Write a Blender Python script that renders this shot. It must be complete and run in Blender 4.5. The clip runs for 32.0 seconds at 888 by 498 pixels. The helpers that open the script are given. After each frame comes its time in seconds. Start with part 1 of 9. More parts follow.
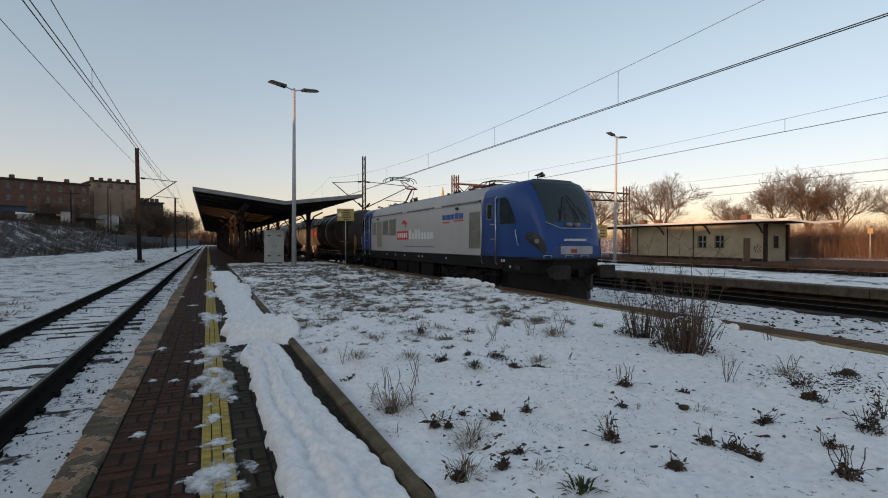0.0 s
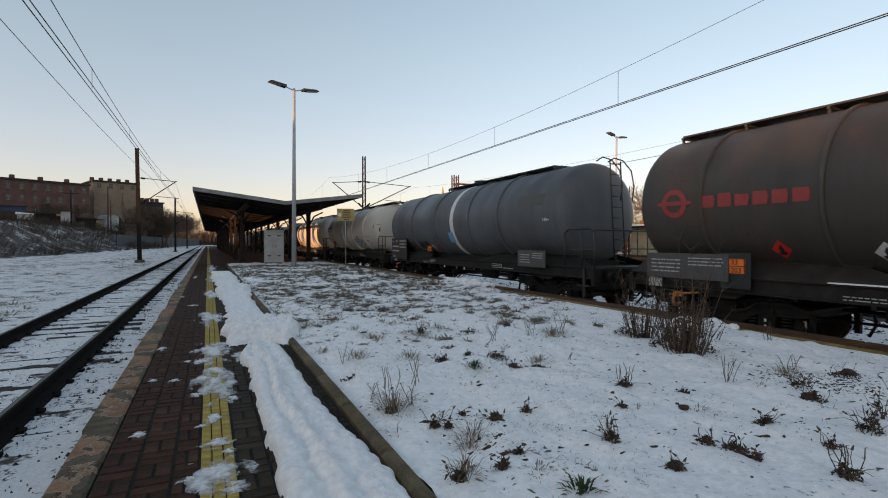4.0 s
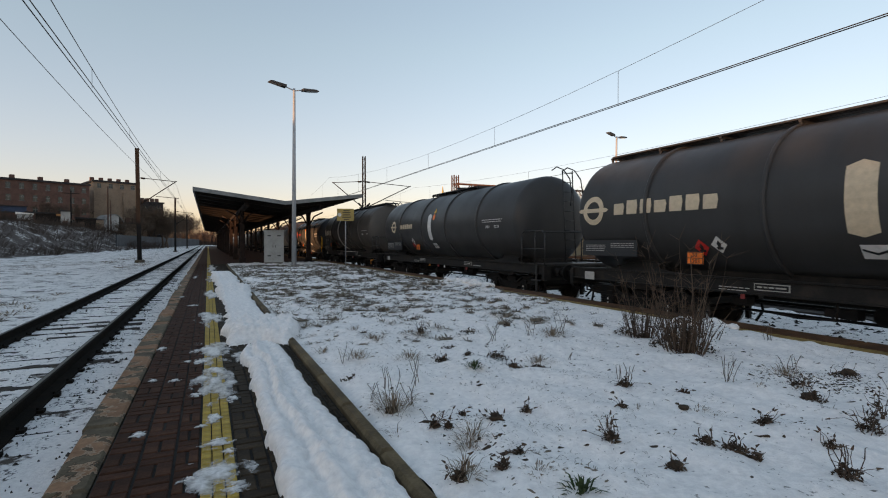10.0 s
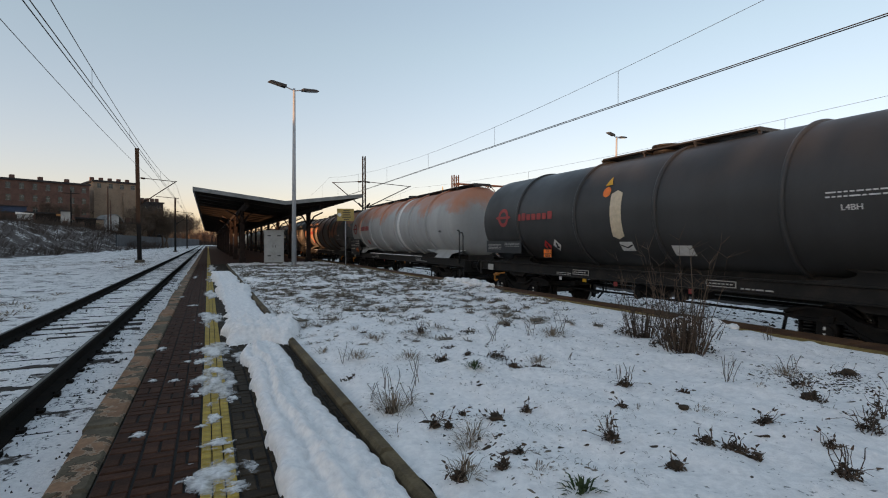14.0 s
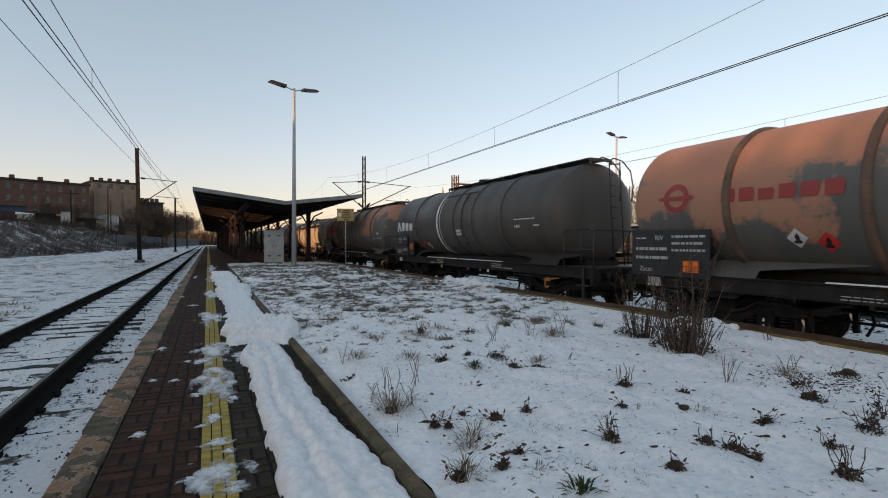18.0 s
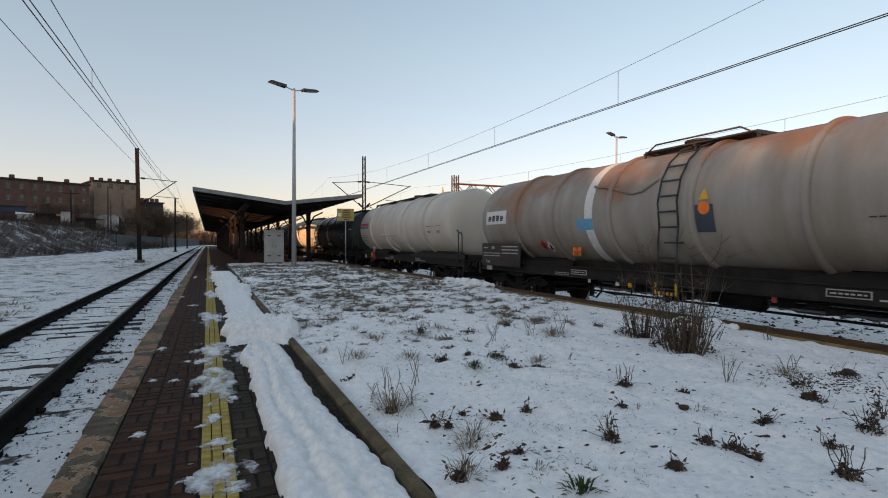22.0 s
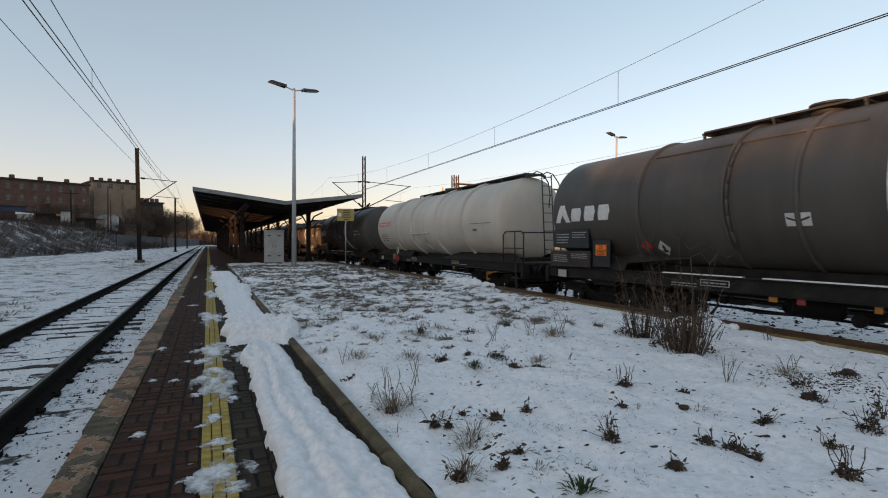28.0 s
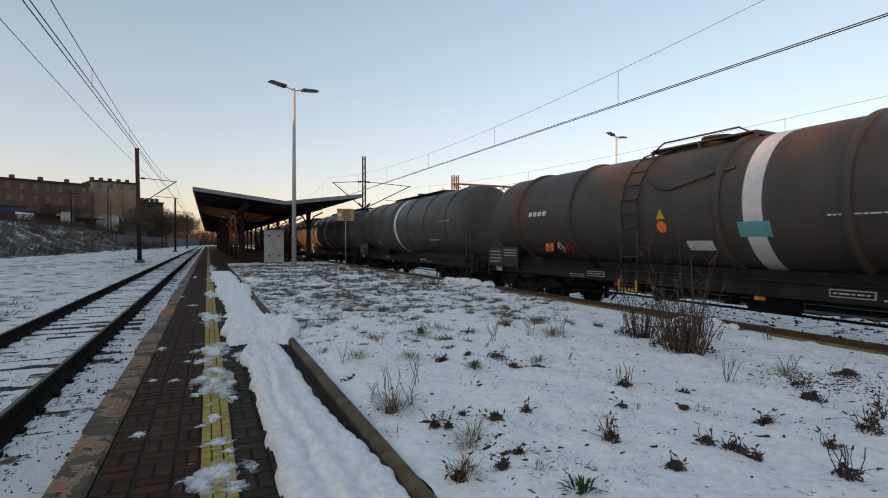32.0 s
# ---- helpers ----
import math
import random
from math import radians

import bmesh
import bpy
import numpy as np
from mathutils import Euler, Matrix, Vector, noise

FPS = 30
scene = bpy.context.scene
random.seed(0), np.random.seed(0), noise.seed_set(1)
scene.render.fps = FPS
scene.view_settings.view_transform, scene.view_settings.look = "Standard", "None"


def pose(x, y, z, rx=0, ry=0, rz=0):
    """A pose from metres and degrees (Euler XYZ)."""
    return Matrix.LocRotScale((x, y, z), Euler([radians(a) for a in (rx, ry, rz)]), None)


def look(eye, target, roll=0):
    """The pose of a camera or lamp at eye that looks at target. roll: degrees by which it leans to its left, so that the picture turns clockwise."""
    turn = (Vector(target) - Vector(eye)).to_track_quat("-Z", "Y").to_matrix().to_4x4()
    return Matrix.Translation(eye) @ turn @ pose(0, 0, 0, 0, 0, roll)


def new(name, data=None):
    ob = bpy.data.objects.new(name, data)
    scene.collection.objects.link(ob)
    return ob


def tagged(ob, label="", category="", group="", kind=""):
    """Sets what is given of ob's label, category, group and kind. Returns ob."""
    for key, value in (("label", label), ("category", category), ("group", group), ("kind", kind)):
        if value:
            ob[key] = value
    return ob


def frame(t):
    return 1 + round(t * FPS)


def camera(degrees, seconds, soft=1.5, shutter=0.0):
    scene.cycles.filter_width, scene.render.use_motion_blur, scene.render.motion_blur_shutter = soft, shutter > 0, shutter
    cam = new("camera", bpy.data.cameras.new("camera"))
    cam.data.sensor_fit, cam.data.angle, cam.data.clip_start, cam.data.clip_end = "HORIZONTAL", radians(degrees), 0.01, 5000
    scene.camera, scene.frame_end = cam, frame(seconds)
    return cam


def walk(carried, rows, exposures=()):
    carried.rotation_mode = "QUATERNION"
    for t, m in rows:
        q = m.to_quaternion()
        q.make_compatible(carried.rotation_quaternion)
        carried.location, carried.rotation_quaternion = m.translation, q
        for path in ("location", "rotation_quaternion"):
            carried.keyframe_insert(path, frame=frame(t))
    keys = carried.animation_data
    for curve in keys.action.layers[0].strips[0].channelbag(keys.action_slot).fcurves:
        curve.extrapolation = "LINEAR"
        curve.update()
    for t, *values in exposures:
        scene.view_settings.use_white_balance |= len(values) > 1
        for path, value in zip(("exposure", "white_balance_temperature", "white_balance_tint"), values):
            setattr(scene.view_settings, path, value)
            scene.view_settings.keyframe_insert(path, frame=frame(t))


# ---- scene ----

# ================= camera and its stand =================
cam = camera(84.06, 32.0, soft=1.05, shutter=0.06)
EYE = pose(0.0, 0.0, 1.38, 89.21, 0, -25.61)
walk(cam, [(0.0, EYE), (32.0, EYE)], [(0.0, 1.48), (1.0, 1.60), (2.0, 1.67), (32.0, 1.67)])

# ================= world and sun =================
SUN_ELEV, SUN_FROM = 5.5, 250.0      # degrees; bearing the light comes from, clockwise from +y
world = bpy.data.worlds.new("world")
scene.world = world
world.use_nodes = True
wn, wl = world.node_tree.nodes, world.node_tree.links
sky = wn.new("ShaderNodeTexSky")
sky.sky_type, sky.sun_disc = "NISHITA", False
sky.sun_elevation, sky.sun_rotation = radians(SUN_ELEV), radians(SUN_FROM)
sky.altitude, sky.air_density, sky.dust_density, sky.ozone_density = 150, 1.0, 0.8, 2.0
haze = wn.new("ShaderNodeHueSaturation")
haze.inputs["Saturation"].default_value = 0.96
soften = wn.new("ShaderNodeGamma")
soften.inputs["Gamma"].default_value = 0.74
wl.new(sky.outputs[0], soften.inputs["Color"])
wl.new(soften.outputs[0], haze.inputs["Color"])
# faint rose haze along the horizon opposite the low sun
wc = wn.new("ShaderNodeTexCoord")
ws = wn.new("ShaderNodeSeparateXYZ")
wl.new(wc.outputs["Generated"], ws.inputs[0])
wr = wn.new("ShaderNodeValToRGB")
wr.color_ramp.elements[0].color = (0.985, 0.864, 1.02, 1)
wr.color_ramp.elements[1].position, wr.color_ramp.elements[1].color = 0.36, (1, 1, 1, 1)
we = wr.color_ramp.elements.new(0.8)
we.color = (0.93, 0.985, 1.03, 1)
wl.new(ws.outputs[2], wr.inputs[0])
wm = wn.new("ShaderNodeMix")
wm.data_type, wm.blend_type = "RGBA", "MULTIPLY"
wm.inputs[0].default_value = 1.0
wl.new(haze.outputs[0], wm.inputs[6])
wl.new(wr.outputs[0], wm.inputs[7])
wl.new(wm.outputs[2], wn["Background"].inputs[0])
wn["Background"].inputs[1].default_value = 0.15
sun = new("sun", bpy.data.lights.new("sun", "SUN"))
sun.data.energy, sun.data.angle, sun.data.color = 2.15, radians(0.6), (1.0, 0.60, 0.34)
sun.matrix_world = look((math.sin(radians(SUN_FROM)) * 50, math.cos(radians(SUN_FROM)) * 50, 50 * math.tan(radians(SUN_ELEV))), (0, 0, 0))
scene.view_settings.exposure = 1.67
scene.view_settings.use_white_balance = True
scene.view_settings.white_balance_temperature, scene.view_settings.white_balance_tint = 7750, 17.5


# ================= mesh helpers =================
class Shape:
    """Collects vertices and faces of one mesh."""

    def __init__(self):
        self.v, self.f, self.smooth = [], [], []

    def add(self, verts, faces, smooth=False):
        n = len(self.v)
        self.v += [tuple(p) for p in verts]
        self.f += [tuple(i + n for i in q) for q in faces]
        self.smooth += [smooth] * len(faces)
        return self

    def box(self, c, s, m=None):
        x, y, z = (k / 2 for k in s)
        vs = [(-x, -y, -z), (x, -y, -z), (x, y, -z), (-x, y, -z), (-x, -y, z), (x, -y, z), (x, y, z), (-x, y, z)]
        vs = [Vector(p) for p in vs]
        if m is not None:
            vs = [m @ p for p in vs]
        vs = [p + Vector(c) for p in vs]
        return self.add(vs, [(3, 2, 1, 0), (4, 5, 6, 7), (0, 1, 5, 4), (1, 2, 6, 5), (2, 3, 7, 6), (3, 0, 4, 7)])

    def span(self, a, b):
        """A box from corner a to corner b."""
        return self.box([(i + j) / 2 for i, j in zip(a, b)], [abs(j - i) for i, j in zip(a, b)])

    def bevelled(self, a, b, w=0.01):
        """A box from a to b with its upper edges chamfered by w."""
        (x0, y0, z0), (x1, y1, z1) = a, b
        vs = [(x0, y0, z0), (x1, y0, z0), (x1, y1, z0), (x0, y1, z0), (x0, y0, z1 - w), (x1, y0, z1 - w), (x1, y1, z1 - w), (x0, y1, z1 - w),
              (x0 + w, y0 + w, z1), (x1 - w, y0 + w, z1), (x1 - w, y1 - w, z1), (x0 + w, y1 - w, z1)]
        fs = [(3, 2, 1, 0)] + [(i, (i + 1) % 4, 4 + (i + 1) % 4, 4 + i) for i in range(4)]
        fs += [(4 + i, 4 + (i + 1) % 4, 8 + (i + 1) % 4, 8 + i) for i in range(4)] + [(8, 9, 10, 11)]
        return self.add(vs, fs)

    def rod(self, a, b, r, n=8, r2=None, caps=True):
        """A round bar from a to b."""
        a, b = Vector(a), Vector(b)
        d = (b - a).normalized()
        u = d.orthogonal().normalized()
        w = d.cross(u)
        r2 = r if r2 is None else r2
        ring = [(math.cos(2 * math.pi * i / n), math.sin(2 * math.pi * i / n)) for i in range(n)]
        vs = [a + (u * c + w * s) * r for c, s in ring] + [b + (u * c + w * s) * r2 for c, s in ring]
        self.add(vs, [(i, (i + 1) % n, n + (i + 1) % n, n + i) for i in range(n)], True)
        if caps:
            k = len(self.v) - 2 * n
            self.f += [tuple(k + i for i in reversed(range(n))), tuple(k + n + i for i in range(n))]
            self.smooth += [False, False]
        return self

    def path(self, pts, r, n=6):
        for a, b in zip(pts, pts[1:]):
            self.rod(a, b, r, n)
        return self

    def lathe_y(self, prof, n=40, cx=0.0, cz=0.0, smooth=True):
        """Turns the profile [(y, r)] round an axis along y through (cx, cz)."""
        vs = [(cx + r * math.sin(2 * math.pi * i / n), y, cz + r * math.cos(2 * math.pi * i / n)) for y, r in prof for i in range(n)]
        fs = [(k * n + i, k * n + (i + 1) % n, (k + 1) * n + (i + 1) % n, (k + 1) * n + i) for k in range(len(prof) - 1) for i in range(n)]
        return self.add(vs, fs, smooth)

    def disc_x(self, c, r, n=24, w=0.02, hole=0.0):
        """A disc or ring with its axis along x."""
        x, y, z = c
        prof = [(-w / 2, hole), (-w / 2, r), (w / 2, r), (w / 2, hole)]
        vs = [(x + px, y + pr * math.sin(2 * math.pi * i / n), z + pr * math.cos(2 * math.pi * i / n)) for px, pr in prof for i in range(n)]
        fs = [(k * n + (i + 1) % n, k * n + i, (k + 1) * n + i, (k + 1) * n + (i + 1) % n) for k in range(3) for i in range(n)]
        if hole:
            fs += [(3 * n + (i + 1) % n, 3 * n + i, i, (i + 1) % n) for i in range(n)]
        return self.add(vs, fs)

    def prism_y(self, poly, y0, y1, smooth=False):
        """The polygon [(x, z)] drawn out from y0 to y1."""
        n = len(poly)
        vs = [(x, y0, z) for x, z in poly] + [(x, y1, z) for x, z in poly]
        self.add(vs, [(i, (i + 1) % n, n + (i + 1) % n, n + i) for i in range(n)], smooth)
        k = len(self.v) - 2 * n
        self.f += [tuple(k + i for i in reversed(range(n))), tuple(k + n + i for i in range(n))]
        self.smooth += [False, False]
        return self

    def prism_x(self, poly, x0, x1):
        """The polygon [(y, z)] drawn out from x0 to x1."""
        n = len(poly)
        vs = [(x0, y, z) for y, z in poly] + [(x1, y, z) for y, z in poly]
        return self.add(vs, [tuple(range(n)), tuple(n + i for i in reversed(range(n)))] + [(i, n + i, n + (i + 1) % n, (i + 1) % n) for i in range(n)])

    def mesh(self, name, material=None):
        me = bpy.data.meshes.new(name)
        me.from_pydata(self.v, [], self.f)
        me.polygons.foreach_set("use_smooth", self.smooth)
        if material:
            me.materials.append(material)
        me.update()
        bm = bmesh.new()
        bm.from_mesh(me)
        bmesh.ops.recalc_face_normals(bm, faces=bm.faces)
        bm.to_mesh(me)
        bm.free()
        return me


def part(name, shape, material, parent, label=""):
    """Links a shape, or a mesh shared by alike pieces, as one object under parent."""
    me = shape if isinstance(shape, bpy.types.Mesh) else shape.mesh(name, material)
    ob = new(name, me)
    ob.parent = parent
    return tagged(ob, label)


def thing(name, m, label, category, group="", kind=""):
    ob = new(name)
    ob.empty_display_size = 0.2
    ob.matrix_basis = m
    return tagged(ob, label, category, group, kind)


def setting(name, shape, material, label, category):
    ob = new(name, shape.mesh(name, material))
    return tagged(ob, label, category, kind="structure")


# ================= materials =================
def node_mat(name):
    m = bpy.data.materials.new(name)
    m.use_nodes = True
    n, l = m.node_tree.nodes, m.node_tree.links
    return m, n, l, n["Principled BSDF"]


def tex(n, l, scale, detail=6, rough=0.6, coord="Object", stretch=(1, 1, 1), offset=None):
    c = n.new("ShaderNodeTexCoord")
    mp = n.new("ShaderNodeMapping")
    mp.inputs["Scale"].default_value = stretch
    l.new(c.outputs[coord], mp.inputs[0])
    t = n.new("ShaderNodeTexNoise")
    t.inputs["Scale"].default_value, t.inputs["Detail"].default_value, t.inputs["Roughness"].default_value = scale, detail, rough
    if offset is not None:
        t.noise_dimensions = "4D"
        l.new(offset, t.inputs["W"])
    l.new(mp.outputs[0], t.inputs["Vector"])
    return t.outputs["Fac"]


def ramp(n, l, fac, stops):
    r = n.new("ShaderNodeValToRGB")
    e = r.color_ramp.elements
    while len(e) < len(stops):
        e.new(0.5)
    for k, (p, c) in zip(e, stops):
        k.position, k.color = p, (*c, 1) if len(c) == 3 else c
    l.new(fac, r.inputs[0])
    return r.outputs[0]


def grey(v):
    return (v, v, v)


def mix(n, l, fac, a, b, mode="MIX"):
    m = n.new("ShaderNodeMix")
    m.data_type, m.blend_type = "RGBA", mode
    for sock, v in ((0, fac), (6, a), (7, b)):
        if isinstance(v, (int, float)):
            m.inputs[sock].default_value = v
        elif isinstance(v, tuple):
            m.inputs[sock].default_value = (*v, 1)
        else:
            l.new(v, m.inputs[sock])
    return m.outputs[2]


def bump(n, l, bsdf, height, strength=0.3, dist=0.02):
    b = n.new("ShaderNodeBump")
    b.inputs["Strength"].default_value, b.inputs["Distance"].default_value = strength, dist
    l.new(height, b.inputs["Height"])
    l.new(b.outputs[0], bsdf.inputs["Normal"])


def rnd(n):
    return n.new("ShaderNodeObjectInfo").outputs["Random"]


def worn(name, base, dark, light, scale=6.0, rough=0.7, metal=0.0, bumps=0.3, fine=40.0, dist=0.01, piece=0.0, coord="Object"):
    """A surface with broad stains and fine grain; piece: how far single pieces differ."""
    m, n, l, p = node_mat(name)
    big = tex(n, l, scale, 5, 0.65, coord)
    small = tex(n, l, fine, 4, 0.6, coord)
    c = ramp(n, l, big, [(0.3, dark), (0.5, base), (0.72, light)])
    c = mix(n, l, 0.35, c, ramp(n, l, small, [(0.25, grey(0.25)), (0.75, grey(1.0))]), "MULTIPLY")
    if piece:
        c = mix(n, l, piece, c, ramp(n, l, rnd(n), [(0, grey(0.35)), (1, grey(1.5))]), "MULTIPLY")
    l.new(c, p.inputs["Base Color"])
    l.new(ramp(n, l, big, [(0.2, grey(max(0.0, rough - 0.12))), (0.8, grey(min(1.0, rough + 0.12)))]), p.inputs["Roughness"])
    p.inputs["Metallic"].default_value = metal
    if rough >= 0.6:
        p.inputs["Specular IOR Level"].default_value = 0.2
    bump(n, l, p, small, bumps, dist)
    return m


def plain(name, c, rough=0.5, metal=0.0):
    """Small painted or plastic things: one paint with a little dirt."""
    m, n, l, p = node_mat(name)
    d = tex(n, l, 9.0, 5, 0.7)
    l.new(mix(n, l, 0.5, c, ramp(n, l, d, [(0.3, grey(0.55)), (0.65, grey(1.0))]), "MULTIPLY"), p.inputs["Base Color"])
    p.inputs["Roughness"].default_value, p.inputs["Metallic"].default_value = rough, metal
    return m


def tank_paint(name, base, dirt, amount=0.5, rust=None, rough=0.42, patch=0.0, high=0.0, crumble=0.12, hard=1.0):
    """Tank shell paint with streaks running down, soot below and, where given, rust or old paint showing."""
    m, n, l, p = node_mat(name)
    r = rnd(n)
    streak = tex(n, l, 1.5, 5, 0.55, "Object", (0.6, 1.3, 0.14), r)
    cloud = tex(n, l, 0.55, 5, 0.6, "Object", (1, 1, 1), r)
    fine = tex(n, l, 14.0, 5, 0.7)
    c = mix(n, l, ramp(n, l, streak, [(0.38, grey(0.0)), (0.72, grey(amount))]), base, dirt)
    c = mix(n, l, ramp(n, l, cloud, [(0.45, grey(0.0)), (0.75, grey(amount * 0.8))]), c, dirt)
    if rust:
        pm = mix(n, l, crumble, cloud, fine)
        if high:                       # old paint lost mostly on the upper half of the shell
            sep = n.new("ShaderNodeSeparateXYZ")
            l.new(n.new("ShaderNodeTexCoord").outputs["Object"], sep.inputs[0])
            up = n.new("ShaderNodeMapRange")
            up.inputs["From Min"].default_value, up.inputs["From Max"].default_value = 1.6, 4.1
            up.inputs["To Min"].default_value, up.inputs["To Max"].default_value = -high, high
            l.new(sep.outputs[2], up.inputs["Value"])
            ad = n.new("ShaderNodeMath")
            ad.operation = "ADD"
            l.new(pm, ad.inputs[0])
            l.new(up.outputs[0], ad.inputs[1])
            pm = ad.outputs[0]
        c = mix(n, l, ramp(n, l, pm, [(0.54 - 0.07 * hard - patch, grey(0.0)), (0.54 - 0.01 * hard - patch, grey(0.55)), (0.54 + 0.08 * hard - patch, grey(1.0))]), c, rust)
    c = mix(n, l, 0.13, c, ramp(n, l, fine, [(0.3, grey(0.5)), (0.7, grey(1.0))]), "MULTIPLY")
    l.new(c, p.inputs["Base Color"])
    l.new(ramp(n, l, cloud, [(0.3, grey(rough - 0.08)), (0.7, grey(rough + 0.2))]), p.inputs["Roughness"])
    p.inputs["Specular IOR Level"].default_value = 0.3
    bump(n, l, p, cloud, 0.08, 0.03)
    return m


def snow_mat(name, bare, lo, hi, scale, white=1.0, speck=0.0):
    """Snow cover with bare, frozen soil and litter showing where it is thin; speck: how much fine litter lies on it."""
    m, n, l, p = node_mat(name)
    broad = tex(n, l, scale, 8, 0.68)
    spots = tex(n, l, scale * 7, 4, 0.6)
    fine = tex(n, l, 60, 3, 0.6)
    cover = mix(n, l, 0.35, broad, spots)
    soil = ramp(n, l, fine, [(0.3, tuple(k * 0.45 for k in bare)), (0.7, bare)])
    white = ramp(n, l, spots, [(0.3, tuple(k * white for k in (0.81, 0.775, 0.74))), (0.65, tuple(k * white for k in (0.995, 0.95, 0.90)))])
    f = ramp(n, l, cover, [(lo, grey(0.0)), (hi, grey(1.0))])
    if speck:
        bits = tex(n, l, 21, 3, 0.55)
        f = mix(n, l, 1.0, f, ramp(n, l, mix(n, l, 0.3, bits, broad), [(0.36 + speck, grey(0.15)), (0.41 + speck, grey(1.0))]), "MULTIPLY")
    l.new(mix(n, l, f, soil, white), p.inputs["Base Color"])
    p.inputs["Roughness"].default_value = 0.85
    p.inputs["Subsurface Weight"].default_value = 0.0
    bump(n, l, p, mix(n, l, 0.25, mix(n, l, 0.5, cover, tex(n, l, 11, 4, 0.6)), fine), 0.6, 0.045)
    return m


M_SNOW_THIN = snow_mat("thin_snow", (0.115, 0.088, 0.058), 0.335, 0.375, 2.3, 1.0, -0.03)
M_SNOW_TRACK = snow_mat("track_snow", (0.07, 0.06, 0.055), 0.40, 0.455, 4.2, 0.86)
M_SNOW_YARD = snow_mat("yard_snow", (0.105, 0.078, 0.058), 0.425, 0.48, 1.5, 0.88, 0.0)
M_SNOW_HEAP = snow_mat("heaped_snow", (0.45, 0.43, 0.4), 0.18, 0.3, 2.5)
def ice_mat():
    """Trodden snow gone to ice: white where thick, clear and glassy where it thins out."""
    m, n, l, p = node_mat("trodden_ice")
    a, b = tex(n, l, 9.0, 6, 0.65), tex(n, l, 38.0, 4, 0.6)
    l.new(ramp(n, l, b, [(0.3, (0.60, 0.58, 0.55)), (0.7, (0.84, 0.82, 0.79))]), p.inputs["Base Color"])
    sep = n.new("ShaderNodeSeparateXYZ")
    l.new(n.new("ShaderNodeTexCoord").outputs["Object"], sep.inputs[0])
    thick = n.new("ShaderNodeMapRange")
    thick.inputs["From Min"].default_value, thick.inputs["From Max"].default_value = 0.002, 0.013
    l.new(sep.outputs[2], thick.inputs["Value"])
    l.new(ramp(n, l, mix(n, l, 0.55, thick.outputs[0], mix(n, l, 0.4, a, b)), [(0.28, grey(0.12)), (0.42, grey(0.42)), (0.58, grey(0.75)), (0.74, grey(0.97))]), p.inputs["Alpha"])
    p.inputs["Roughness"].default_value = 0.45
    bump(n, l, p, mix(n, l, 0.5, a, b), 0.5, 0.012)
    return m


M_ICE = ice_mat()
M_BANK = snow_mat("bank_litter", (0.105, 0.076, 0.062), 0.535, 0.585, 0.42, 0.68)
M_PAVER = worn("paver", (0.066, 0.030, 0.019), (0.036, 0.017, 0.011), (0.105, 0.050, 0.031), 5, 0.8, piece=0.45)
M_PAVER_GREY = worn("grey_paver", (0.048, 0.034, 0.022), (0.026, 0.019, 0.013), (0.076, 0.054, 0.035), 5, 0.75, piece=0.4)
for _m in (M_PAVER, M_PAVER_GREY):
    _m.node_tree.nodes["Principled BSDF"].inputs["Specular IOR Level"].default_value = 0.1
M_PAVER_YEL = worn("yellow_paver", (0.45, 0.30, 0.06), (0.30, 0.21, 0.06), (0.55, 0.39, 0.10), 6, 0.7, piece=0.25)
M_JOINT = worn("joint_sand", (0.03, 0.027, 0.024), (0.015, 0.014, 0.012), (0.05, 0.045, 0.04), 12, 0.95)
def stone_mat():
    """Edge stones: dark mossy concrete whose skin flakes off in tan patches."""
    m, n, l, p = node_mat("edge_stone")
    r = rnd(n)
    a, b, c = tex(n, l, 4.0, 7, 0.7), tex(n, l, 2.6, 6, 0.6, offset=r), tex(n, l, 45, 4, 0.6)
    base = ramp(n, l, a, [(0.3, (0.055, 0.042, 0.027)), (0.52, (0.135, 0.104, 0.066)), (0.75, (0.21, 0.165, 0.108))])
    flake = ramp(n, l, a, [(0.3, (0.20, 0.098, 0.052)), (0.7, (0.40, 0.22, 0.125))])
    rim = ramp(n, l, b, [(0.465, grey(1.0)), (0.48, grey(0.3)), (0.49, grey(1.0))])
    pale = ramp(n, l, b, [(0.485, grey(0.0)), (0.496, grey(0.8)), (0.512, grey(0.0))])
    col = mix(n, l, ramp(n, l, b, [(0.475, grey(0.0)), (0.49, grey(1.0))]), base, flake)
    col = mix(n, l, 0.8, mix(n, l, pale, col, (0.40, 0.31, 0.22)), rim, "MULTIPLY")
    l.new(mix(n, l, 0.4, col, ramp(n, l, c, [(0.25, grey(0.3)), (0.75, grey(1.0))]), "MULTIPLY"), p.inputs["Base Color"])
    p.inputs["Roughness"].default_value, p.inputs["Specular IOR Level"].default_value = 0.85, 0.25
    bump(n, l, p, mix(n, l, 0.5, a, b), 0.7, 0.015)
    return m


